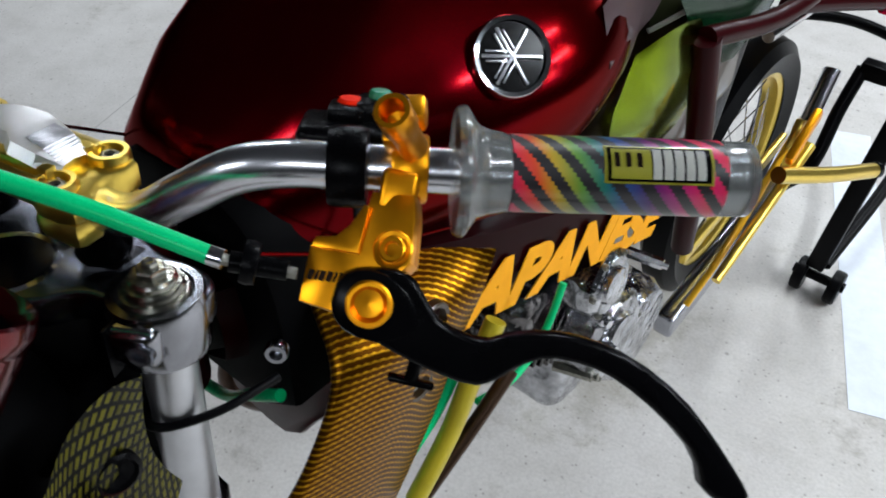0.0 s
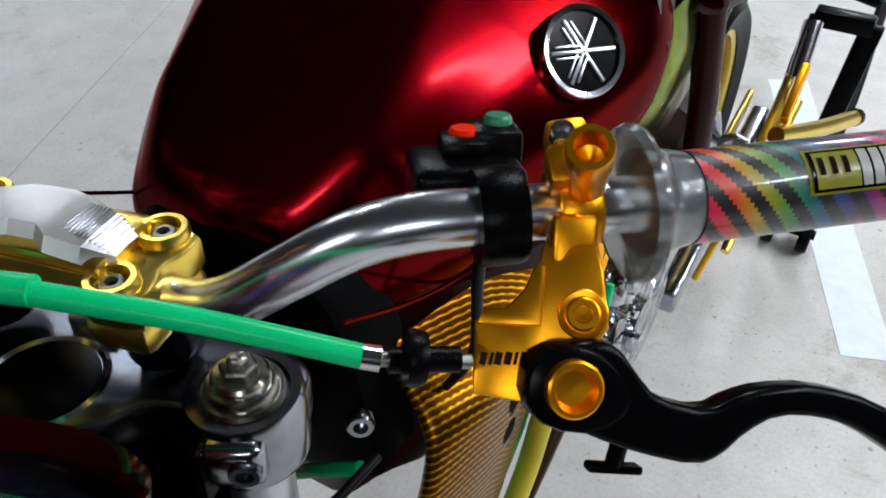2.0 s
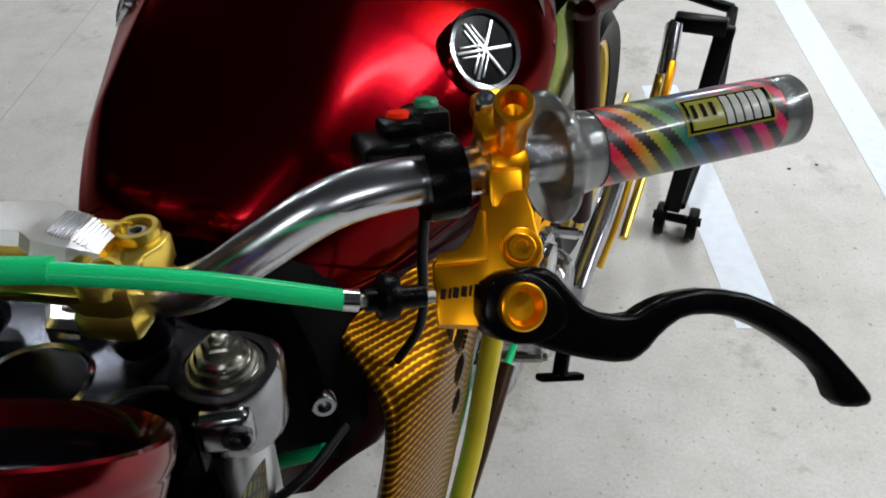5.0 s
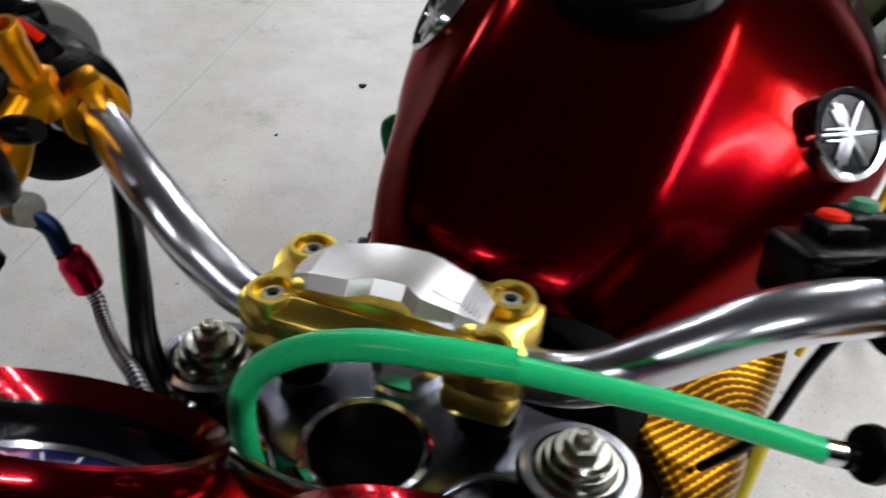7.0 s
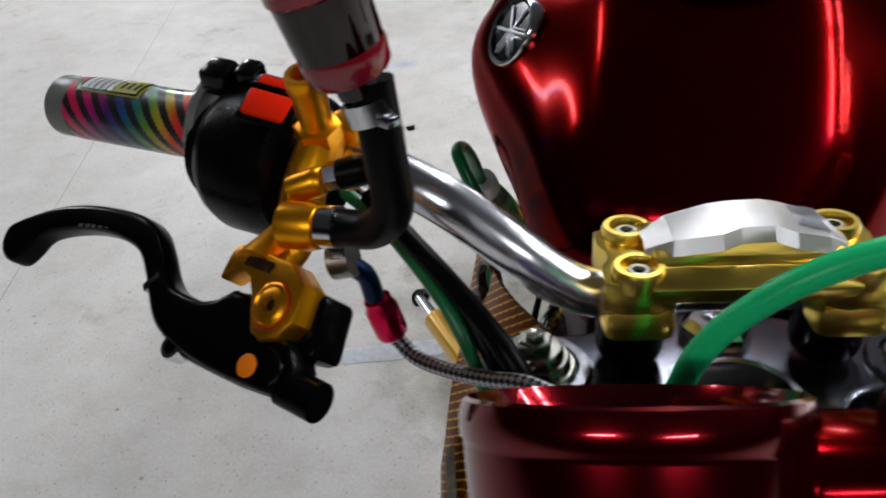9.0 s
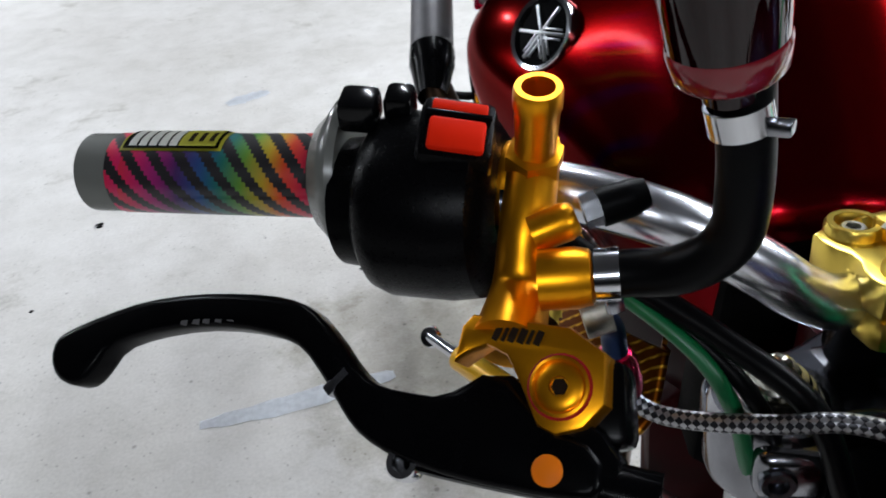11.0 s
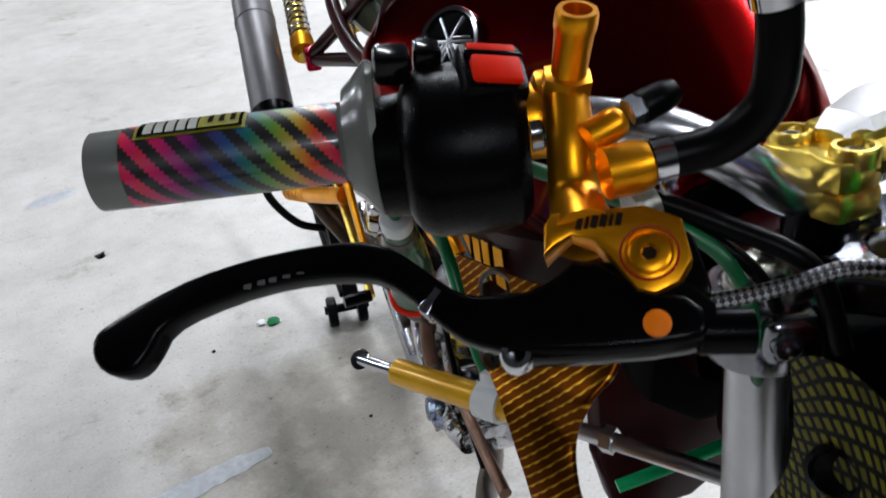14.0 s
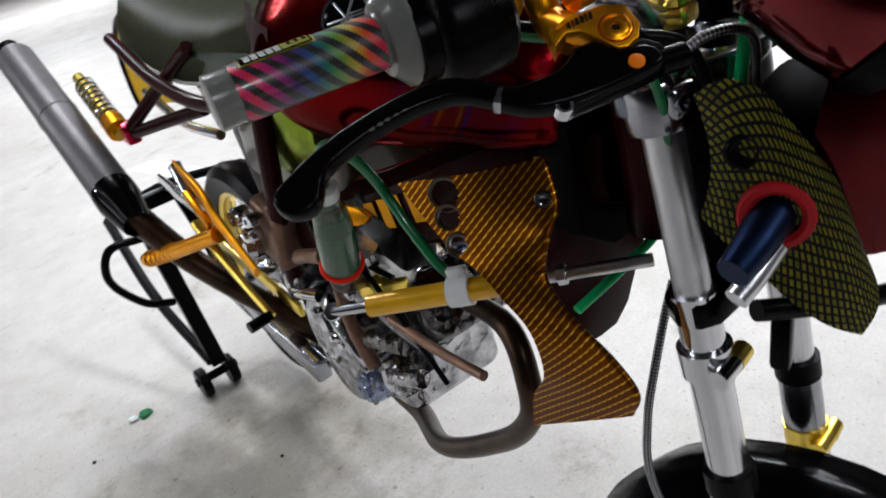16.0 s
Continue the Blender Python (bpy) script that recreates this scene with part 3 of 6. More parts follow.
TANK = [(0.066, 0.018, 1.005, 0.98, -0.009), (0.069, 0.050, 1.027, 0.955, -0.009), (0.078, 0.076, 1.044, 0.94, -0.009), (0.10, 0.095, 1.061, 0.932, -0.009), (0.14, 0.118, 1.089, 0.928, -0.009), (0.19, 0.140, 1.121, 0.928, -0.010),
        (0.245, 0.165, 1.146, 0.928, -0.013), (0.32, 0.188, 1.158, 0.93, -0.021), (0.39, 0.186, 1.154, 0.932, -0.028), (0.46, 0.160, 1.142, 0.935, -0.028), (0.53, 0.130, 1.122, 0.94, -0.024), (0.61, 0.108, 1.09, 0.95, -0.018), (0.68, 0.083, 1.055, 0.96, -0.012), (0.715, 0.045, 1.02, 0.975, -0.009)]
dense = []
for lane in zip(*(glide([(r[0], r[i], 0) for r in TANK], 5) for i in (1, 2, 3, 4))):
    dense.append((lane[0].x, *(q.y for q in lane)))
bm = bmesh.new()
rings = [[bm.verts.new(p) for p in tank_ring(*row)] for row in dense]
for a, b in zip(rings, rings[1:]):
    for j in range(len(a)):
        bm.faces.new((a[j], a[(j + 1) % len(a)], b[(j + 1) % len(a)], b[j]))
bm.faces.new(rings[0][::-1])
bm.faces.new(rings[-1])
tank = part("fuel_tank", bm, TANK_PAINT, bike, "deep candy red metallic fuel tank", smooth=60)


def emblem(sign, z=1.082):
    base = Vector(body(0.146 if sign > 0 else -0.164, 0.255, z))
    out = (BODY.to_3x3() @ Vector((0.67, -0.42, 0.60) if sign > 0 else (-0.68, -0.50, 0.50))).normalized()
    m = axes(base - out * (0.0165 if sign > 0 else 0.0135), out, BODY.to_3x3() @ Vector((0, 1, 0)))
    disc = part("emblem", bm_lathe([(0.0245, -0.012), (0.0245, 0.006), (0.00001, 0.0063)], m, 40), BLACK_GLOSS, tank, "round black badge with a silver rim")
    part("emblem_ring", bm_lathe([(0.0245, 0.004), (0.0245, 0.0085), (0.0275, 0.0092), (0.0285, 0.0075), (0.0285, -0.012)], m, 40), CHROME, tank, "silver rim")
    for k in range(3):
        t = m @ pose(0, 0, 0.0068, 0, 0, 90 + 60 * k)
        b = bm_box((0.044, 0.0026, 0.0018), t, 0.0005)
        for off in (-0.0034, 0.0034):
            bm_box((0.016, 0.0016, 0.0016), t @ Matrix.Translation((0.011, off, 0)), 0.0003, bm=b)
        part("emblem_bar", b, BRUSHED, tank)


emblem(1), emblem(-1)
cap_m = axes(body(-0.008, 0.256, 1.1515), BODY.to_3x3() @ Vector((0, -0.2, 1))) @ Matrix.Diagonal((0.92, 0.92, 1.0, 1.0))
part("cap_seat", bm_lathe([(0.064, -0.014), (0.064, 0.002), (0.060, 0.005), (0.050, 0.005), (0.050, -0.004)], cap_m, 44, caps=False), BLACK_GLOSS, tank, "black ring round the fuel cap")
part("fuel_cap", bm_lathe([(0.050, -0.01), (0.050, 0.008), (0.047, 0.0115), (0.041, 0.012)], cap_m, 44, caps=False), PALE_GOLD, tank, "round gold fuel cap")
part("cap_face", bm_plate([(41.5 * math.cos(math.radians(9 * k)), 41.5 * math.sin(math.radians(9 * k))) for k in range(40)], cap_m, 0.004, 0.0125, 0.0015), GOLD_CARBON, tank, "gold woven cap face")
for k in range(7):
    part("fuel_cap_screw", bolt(None, cap_m @ pose(0.045 * math.cos(k * 0.9), 0.045 * math.sin(k * 0.9), 0.0115), 0.0032, 0.003), BLACK_ANO, tank)

def flank(v, share):
    """Half width and middle of the tank at v, scaled by a share for the height."""
    for (v0, w0, _, _, m0), (v1, w1, _, _, m1) in zip(TANK, TANK[1:]):
        if v0 <= v <= v1:
            f = (v - v0) / (v1 - v0)
            return (w0 + (w1 - w0) * f) * share + 0.003, m0 + (m1 - m0) * f
    return 0.05, -0.009


for s in (-1, 1):
    rows = []
    for z, share, shift in ((1.072, 0.885, 0.03), (1.035, 0.995, 0.015), (1.00, 0.985, 0.0), (0.965, 0.90, -0.01), (0.94, 0.78, -0.02)):
        row = []
        for v in (0.345, 0.42, 0.50, 0.56, 0.61):
            w, mid_u = flank(v + shift, share)
            row.append(body(mid_u + s * w, v + shift, z))
        rows.append([tuple(q) for q in glide(row, 3)])
    part("knee_panel", bm_grid(rows, 0.003), PANEL_SHEEN, tank, "knee panel with its reflected sheen painted in as pale mauve", smooth=60)

# frame spars with lettering
def spar(sign):
    rows = []
    for v, top, low in ((0.045, 0.965, 0.86), (0.12, 0.965, 0.835), (0.20, 0.938, 0.80), (0.30, 0.892, 0.763), (0.42, 0.838, 0.722), (0.56, 0.785, 0.672), (0.70, 0.735, 0.622), (0.82, 0.70, 0.59)):
        inset = max(0.0, 0.22 - v) * 0.34
        rows.append([body(sign * (0.10 - inset + 0.012 * math.sin(k / 6 * math.pi) - (0.03 if k in (0, 6) else 0)), v, low + (top - low) * k / 6) for k in range(7)])
    ob = part("frame_spar", bm_grid(rows, 0.02 * -sign), MAROON, bike, "maroon painted frame spar")
    edge = [body(sign * 0.106, v, z) for v, z in ((0.05, 1.018), (0.12, 0.972), (0.20, 0.934), (0.32, 0.885), (0.45, 0.835))]
    part("pinstripe", bm_tube(edge, 0.0014, 8), CANDY, ob, "thin red line")
    return ob


spars = {s: spar(s) for s in (1, -1)}


def lettering(text, m, size, length, material, parent, label):
    cu = bpy.data.curves.new("lettering", "FONT")
    cu.body, cu.size, cu.extrude, cu.shear, cu.space_character, cu.offset = text, size, 0.0006, 0.22, 0.95, 0.0045
    tmp = new("lettering_tmp", cu)
    me = bpy.data.meshes.new_from_object(tmp.evaluated_get(bpy.context.evaluated_depsgraph_get()))
    bpy.data.objects.remove(tmp)
    wide = max(v.co.x for v in me.vertices)
    me.transform(m @ Matrix.Diagonal((length / wide, 1, 1, 1)))
    me.materials.clear()
    me.materials.append(material)
    ob = new("lettering", me)
    ob.parent = parent
    return tagged(ob, label)


way = Vector(body(0.114, 0.697, 0.63)) - Vector(body(0.114, 0.248, 0.797))
lettering("JAPANESE", axes(body(0.1150, 0.222, 0.803), BODY.to_3x3() @ Vector((1, 0, 0.02)), way), 0.084, 0.485, LETTER_GOLD, spars[1], "slanted gold block letters")

for k, (v, z, w) in enumerate(((0.30, 0.835, 0.030), (0.345, 0.818, 0.024), (0.38, 0.803, 0.026), (0.42, 0.787, 0.028))):
    part("letter_bar", bm_box((w, 0.040, 0.001), axes(body(-0.1135, v, z), BODY.to_3x3() @ Vector((-1, 0, 0.02)), BODY.to_3x3() @ Vector((0, -1, 0.36))), 0), LETTER_GOLD, spars[-1])

# head tube, dark filler below the tank
part("head_tube", bm_tube([(0.026, 0.105, 0.84), (0.026, 0.112, 1.0)], 0.034, 24), MAROON, bike, "maroon head tube")
# added sheet: blocks the view through, so the gap below the tank stays dark
part("neck_filler", bm_plate(rounded([(-76, -70), (102, -70), (100, 60), (92, 90), (80, 122), (40, 140), (-40, 138), (-70, 118), (-72, 85), (-72, 60)]), axes(body(0, 0.062, 0.885), BODY.to_3x3() @ Vector((0, -1, 0.02))), -0.05, 0.0, 0.006), MATT_BLACK, bike, "black filler sheet below the tank")

part("neck_panel", bm_plate(rounded([(-95, 0), (-88, -195), (-40, -215), (15, -212), (60, -140), (112, -75), (124, 0)]), axes(body(0, 0.118, 0.885), BODY.to_3x3() @ Vector((0, -1, 0.05))), -0.03, 0.0, 0.006), MAROON, bike, "dark maroon panel behind the fork")

# ---- handlebar ----
BAR_R = [(0.030, 0.064, 1.067), (-0.012, 0.064, 1.066), (-0.040, 0.0632, 1.0648), (-0.058, 0.0636, 1.073), (-0.075, 0.066, 1.0865), (-0.092, 0.0728, 1.098), (-0.112, 0.082, 1.1085), (-0.137, 0.0975, 1.1145), (-0.160, 0.112, 1.117), (-0.185, 0.127, 1.1165),
         (-0.238, 0.155, 1.112), (-0.294, 0.181, 1.1095), (-0.344, 0.203, 1.1075)]
BAR_L = [(0.020, 0.064, 1.067), (0.066, 0.064, 1.067), (0.095, 0.0625, 1.0675), (0.118, 0.063, 1.0765), (0.145, 0.069, 1.0955), (0.172, 0.078, 1.1125), (0.195, 0.088, 1.118), (0.222, 0.101, 1.1172), (0.245, 0.112, 1.1165), (0.290, 0.136, 1.113), (0.340, 0.165, 1.109), (0.388, 0.193, 1.106)]
line = BAR_R[:0:-1] + BAR_L[1:]
bar = part("handlebar", bm_tube(line, [0.0111] * 5 + [0.0118] * 13 + [0.0111] * 5, 24, 6), BAR_SILVER, bike, "satin polished silver handlebar")


def grip(inner, outer, sign, lip=0.0, wide=1.0):
    """A clear rubber grip over a printed sleeve, with a round flange on the inside."""
    m = between(inner, outer, (0, 0, 1))
    length = (Vector(outer) - Vector(inner)).length
    r = 0.0168
    sleeve = part("grip", bm_lathe([(0.0118, lip - 0.026), (0.030 * wide, lip - 0.0255), (0.0315 * wide, lip - 0.0225), (0.031 * wide, lip - 0.0205), *(((0.0225, -0.015), (0.0205, -0.010)) if sign > 0 else ((0.0290, -0.008), (0.0245, -0.003), (0.0215, -0.0025))), (0.0190, -0.002), (r + 0.0012, 0.0), (r + 0.0010, 0.03), (r + 0.0006, length * 0.6),
                              (r + 0.0010, length - 0.014), (r + 0.0016, length - 0.011), (r + 0.0016, length + 0.004), (r * 0.85, length + 0.0055), (0.00001, length + 0.0055)], m, 40), CLEAR_RUBBER if sign > 0 else GREY_RUBBER, bike, "clear grey rubber grip with a round flange" if sign > 0 else "cloudy grey rubber grip with a flared flange")
    bm = bmesh.new()
    uv = bm.loops.layers.uv.verify()
    seg, n = 48, 12
    rs = r + 0.0019
    rings = []
    for i in range(n + 1):
        h = (length - 0.012) * i / n
        rings.append([bm.verts.new(m @ Vector((rs * math.cos(2 * math.pi * j / seg), rs * math.sin(2 * math.pi * j / seg), h))) for j in range(seg)])
    for i in range(n):
        for j in range(seg):
            fc = bm.faces.new((rings[i][j], rings[i][(j + 1) % seg], rings[i + 1][(j + 1) % seg], rings[i + 1][j]))
            for lp, (a, b) in zip(fc.loops, ((i, j), (i, j + 1), (i + 1, j + 1), (i + 1, j))):
                lp[uv].uv = (a / n, 0.5 - b / seg)
    part("print_sleeve", bm, RAINBOW, sleeve, "rainbow print with black saw-edged stripes")
    # label patch wrapped on the print
    view = (Vector((sign * 0.05, -0.60, 0.79)) if sign > 0 else Vector((-0.03, 0.02, 1.0)))
    loc = m.to_3x3().inverted() @ view
    mid = math.atan2(loc.y, loc.x)

    def patch(name, a0, a1, h0, h1, lift, material, label=""):
        b = bmesh.new()
        k = 8
        grid = [[b.verts.new(m @ Vector(((rs + lift) * math.cos(mid + a0 + (a1 - a0) * q / k), (rs + lift) * math.sin(mid + a0 + (a1 - a0) * q / k), h))) for q in range(k + 1)] for h in (h0, h1)]
        for q in range(k):
            b.faces.new((grid[0][q], grid[0][q + 1], grid[1][q + 1], grid[1][q]))
        bmesh.ops.solidify(b, geom=b.faces[:], thickness=0.0003)
        part(name, b, material, sleeve, label)

    h0, h1 = length * 0.37, length * 0.83
    patch("label_edge", -0.50, 0.50, h0, h1, 0.0003, LABEL_YELLOW, "yellow bordered label")
    patch("label_ground", -0.44, 0.44, h0 + 0.0015, h1 - 0.0015, 0.0007, BLACK_GLOSS)
    hm = h0 + (h1 - h0) * 0.42
    patch("label_field", -0.38, 0.38, h0 + 0.003, hm, 0.0010, LABEL_YELLOW)
    for k in range(5):
        a = hm + 0.0008 + (h1 - hm - 0.004) * k / 5
        patch("label_bar", -0.38, 0.38, a, a + (h1 - hm - 0.004) / 5 - 0.0011, 0.0010, LABEL_WHITE)
    for k in range(3):
        a = h0 + 0.0045 + (hm - h0 - 0.006) * k / 3
        patch("label_bar", -0.26, 0.10, a, a + 0.0024, 0.0013, INK)
    return sleeve


grip((0.2885, 0.135, 1.114), (0.3865, 0.192, 1.1065), 1)
grip((-0.240, 0.1555, 1.112), (-0.3400, 0.201, 1.108), -1, 0.007, 1.14)

# ---- bar clamp: gold lower halves and bridge, silver faceted cover ----
CX = 0.0245
clamp_m = pose(CX, 0.066, 1.0715, -6, 0, 0)
clamp = part("bar_clamp", bm_box((0.084, 0.036, 0.018), clamp_m @ Matrix.Translation((0, 0, 0.012)), 0.004), PALE_GOLD, bike, "pale gold machined handlebar clamp")
for s in (-1, 1):
    part("clamp_chamfer", bm_box((0.088, 0.013, 0.013), clamp_m @ Matrix.Translation((0, s * 0.0225, 0.009)) @ pose(0, 0, 0, -s * 30, 0, 0), 0.002), PALE_GOLD, clamp)
    part("clamp_end", bm_plate(rounded([(-15, -27), (15, -27), (17, -12), (11, 0), (17, 12), (15, 27), (-15, 27), (-19, 10), (-19, -10)]), clamp_m @ Matrix.Translation((s * 0.0475, 0, 0)) @ pose(0, 0, 0 if s > 0 else 0, 0, 0, 0 if s > 0 else 180), -0.004, 0.0125, 0.002), PALE_GOLD, clamp)
    for t in (-1, 1):
        at = clamp_m @ Matrix.Translation((s * 0.048, t * 0.0185, 0))
        part("bolt_boss", bm_lathe([(0.0118, 0.008), (0.0118, 0.0155), (0.0108, 0.0175), (0.0082, 0.0175), (0.0078, 0.0115), (0.00001, 0.0112)], at, 28), PALE_GOLD, clamp, "round gold bolt boss")
        part("bolt_well", bm_lathe([(0.0076, 0.0116), (0.00001, 0.0119)], at, 24), BLACK_ANO, clamp, "dark bolt recess")
        head = part("clamp_bolt", bolt(None, at @ Matrix.Translation((0, 0, 0.0112)), 0.0054, 0.0040), STEEL, clamp, "steel socket bolt")
        part("socket", bm_lathe([(0.0029, 0.0131), (0.00001, 0.0132)], at, 6), BLACK_ANO, head, "dark hexagon socket")
# silver cover, arched and faceted
rows = []
for x, z, y0, y1 in ((-44, 19, -12, 12), (-33, 26, -17, 15), (-13, 30, -20, 18), (-4, 30.5, -15, 19), (10, 31, -15, 19), (18, 30, -20, 18), (33, 26, -18, 15), (44, 19, -12, 11)):
    rows.append([tuple(clamp_m @ Vector((x / 1000, y / 1000, zz / 1000))) for y, zz in ((y0, z - 6), (y0 + 4, z), ((y0 + y1) / 2, z + 1), (y1 - 4, z), (y1, z - 6))])
cover = part("cover_plate", bm_grid(rows, 0.0035), PLATE, clamp, "faceted silver cover plate", smooth=12)
bm = None
for k in range(13):
    x = 0.0215 + 0.0016 * k
    bm = bm_box((0.0009, 0.021 - 0.0004 * abs(k - 5), 0.0012), clamp_m @ pose(x, 0.0005, 0.0296 - max(0.0, x - 0.033) * 0.62 - (x - 0.0215) * 0.20, 0, 14 if x < 0.033 else 32, 0), 0.0002, 1, bm)
part("cover_ribs", bm, BRUSHED, clamp, "row of fine ribs")
for s in (-1, 1):
    m = pose(CX + s * 0.0465, 0.064, 1.03)
    part("bar_riser", bm_lathe([(0.0155, 0), (0.0165, 0.004), (0.0165, 0.022), (0.019, 0.03), (0.019, 0.037)], m, 28), BLACK_ANO, bike, "black bar riser")
    part("lower_clamp", bm_box((0.033, 0.050, 0.018), clamp_m @ Matrix.Translation((s * 0.0465, 0, -0.0125)), 0.006), PALE_GOLD, clamp, "pale gold lower clamp")

# ---- upper yoke and fork ----
COLLAR = paint("worn_polished_collar", (0.30, 0.305, 0.33), 0.17, 1.0, 0.0, 0.15, 50, 0.03)
CAP_METAL = paint("grimy_turned_steel", (0.36, 0.355, 0.31), 0.25, 1.0, 0.0, 0.35, 90, 0.04)
YOKE_METAL = paint("dark_polished_yoke", (0.15, 0.16, 0.19), 0.24, 1.0, 0.0, 0.15, 50, 0.06)
YOKE = [(-120, 8), (-113, 28), (-92, 34), (-70, 30), (-42, 42), (-18, 50), (18, 50), (42, 42), (70, 30), (92, 34), (113, 28), (120, 8), (113, -14), (92, -22), (70, -16), (52, -20), (40, -40), (20, -47), (-20, -47), (-40, -40), (-52, -20), (-70, -16), (-92, -22), (-113, -14)]
yoke_m = pose(CX, 0.052, 1.012, -6, 0, 0)
yoke = part("upper_yoke", bm_plate(rounded(YOKE, 2), yoke_m, -0.010, 0.012, 0.004, seg=3), YOKE_METAL, bike, "polished aluminium upper fork yoke")
for s in (-1, 1):
    part("yoke_collar", bm_lathe([(0.0265, -0.024), (0.0278, -0.020), (0.0278, 0.012), (0.0262, 0.0155), (0.0215, 0.0155), (0.0205, 0.012), (0.0205, -0.02)], yoke_m @ Matrix.Translation((s * 0.0925, 0, 0)), 36, caps=False), COLLAR, yoke)
    part("pinch_lug", bm_box((0.030, 0.022, 0.026), yoke_m @ pose(s * 0.098, -0.022, -0.001, 0, 0, s * 20), 0.006, 3), COLLAR, yoke)
    part("pinch_bolt", bolt(None, axes(yoke_m @ Vector((s * 0.107, -0.028, -0.001)), (s * 0.35, -0.9, 0.1)), 0.0075, 0.005), YOKE_METAL, yoke, "socket pinch bolt")
    cap_at = yoke_m @ Matrix.Translation((s * 0.0925, 0, 0))
    part("fork_cap", bm_lathe([(0.0200, 0.006), (0.0200, 0.0150), (0.0188, 0.0172), (0.0172, 0.0172), (0.0168, 0.0200), (0.0155, 0.0222), (0.0138, 0.0222), (0.0134, 0.0250), (0.0120, 0.0268), (0.0098, 0.0268), (0.00001, 0.0270)], cap_at, 36), CAP_METAL, yoke, "stepped steel fork cap with turned rings", smooth=25)
    part("cap_nut", bm_lathe([(0.0088, 0.0266), (0.0088, 0.0310), (0.0078, 0.0322), (0.0050, 0.0322), (0.0046, 0.0352), (0.0028, 0.0358), (0.00001, 0.0350)], cap_at @ pose(0, 0, 0, 0, 0, 20), 6), CAP_METAL, yoke, smooth=25)
    part("collar_slot", bm_box((0.0022, 0.016, 0.034), yoke_m @ pose(s * 0.0895, -0.0300, -0.004, 0, 0, s * 8), 0.0004, 1), BLACK_ANO, yoke, "dark clamping slot")
    web = [(s * 42, 4), (s * 74, -2), (s * 82, 22), (s * 60, 34), (s * 40, 26)]
    sheet = bm_plate(web if s > 0 else web[::-1], yoke_m @ pose(0, 0, 0, 0, s * 12, 0), 0.010, 0.024, 0.004, seg=3)
    part("yoke_web", sheet, COLLAR, yoke, "polished web between collar and riser")
part("stem_nut", bm_lathe([(0.0185, 0.012), (0.0185, 0.020), (0.014, 0.024), (0.008, 0.024), (0.0075, 0.019), (0.00001, 0.019)], yoke_m @ Matrix.Translation((0, 0.026, 0)), 6), CHROME, yoke, "chrome stem nut")
part("yoke_window", bm_lathe([(0.026, 0.0118), (0.0285, 0.0135), (0.031, 0.0118)], yoke_m @ Matrix.Translation((0, -0.022, 0)), 36, caps=False), CHROME, yoke, "chrome ring")
part("yoke_hollow", bm_lathe([(0.026, 0.0125), (0.00001, 0.0126)], yoke_m @ Matrix.Translation((0, -0.022, 0)), 36), BLACK_ANO, yoke, "dark hollow")

FORK = lambda x, z: (x, 0.052 - (1.01 - z) * 0.117, z)  # noqa: E731
for s in (-1, 1):
    x = CX + s * 0.0925
    leg = part("fork_leg", bm_tube([FORK(x, 1.02), FORK(x, 0.80)], 0.0165, 28), FORK_SATIN, bike, "satin and chrome fork leg")
    part("fork_ring", bm_tube([FORK(x, 0.838), FORK(x, 0.812)], 0.0205, 28), CHROME, leg, "chrome ring")
    part("fork_stanchion", bm_tube([FORK(x, 0.815), FORK(x, 0.60)], 0.0195, 28), CHROME, leg, "chrome stanchion")
    part("fork_slider", bm_tube([FORK(x, 0.625), FORK(x, 0.30)], 0.0225, 28), ALU, leg, "aluminium fork slider")
    part("dust_seal", bm_tube([FORK(x, 0.64), FORK(x, 0.615)], 0.0245, 28), RUBBER, leg, "black dust seal")
    ring_z = 0.768 if s < 0 else 0.535
    part("fork_clamp_band", bm_tube([FORK(x, ring_z + 0.014), FORK(x, ring_z - 0.014)], 0.0245, 28), CHROME if s < 0 else PALE_GOLD, leg)
    fx, fy, fz = FORK(x, ring_z)
    part("clamp_lug", bm_tube([(fx - 0.028, fy - 0.022, fz), (fx + 0.002, fy - 0.024, fz)], 0.0092, 20), CHROME if s < 0 else PALE_GOLD, leg)
    part("clamp_screw", bm_tube([(fx + 0.001, fy - 0.024, fz), (fx + 0.022, fy - 0.024, fz)], 0.0098, 20), PALE_GOLD, leg, "gold clamp screw")
part("lower_yoke", bm_plate(rounded([(-112, -22), (-60, -30), (0, -34), (60, -30), (112, -22), (112, 22), (60, 34), (0, 44), (-60, 34), (-112, 22)]), pose(CX, 0.030, 0.822, -6, 0, 0), -0.013, 0.013, 0.004), BLACK_ANO, bike, "black lower fork yoke")

# added block and sheet that keep the space between the yokes dark
part("head_filler", bm_box((0.118, 0.066, 0.130), pose(CX, 0.036, 0.904, -6, 0, 0), 0.012, 3), MATT_BLACK, bike, "black filler block at the steering head")
part("yoke_filler", bm_plate(rounded([(-88, -90), (88, -90), (84, 20), (60, 48), (-60, 48), (-84, 20)]), pose(CX, 0.030, 0.955, -6, 0, 0), -0.006, 0.0, 0.002), MATT_BLACK, bike, "black filler sheet between the yokes")

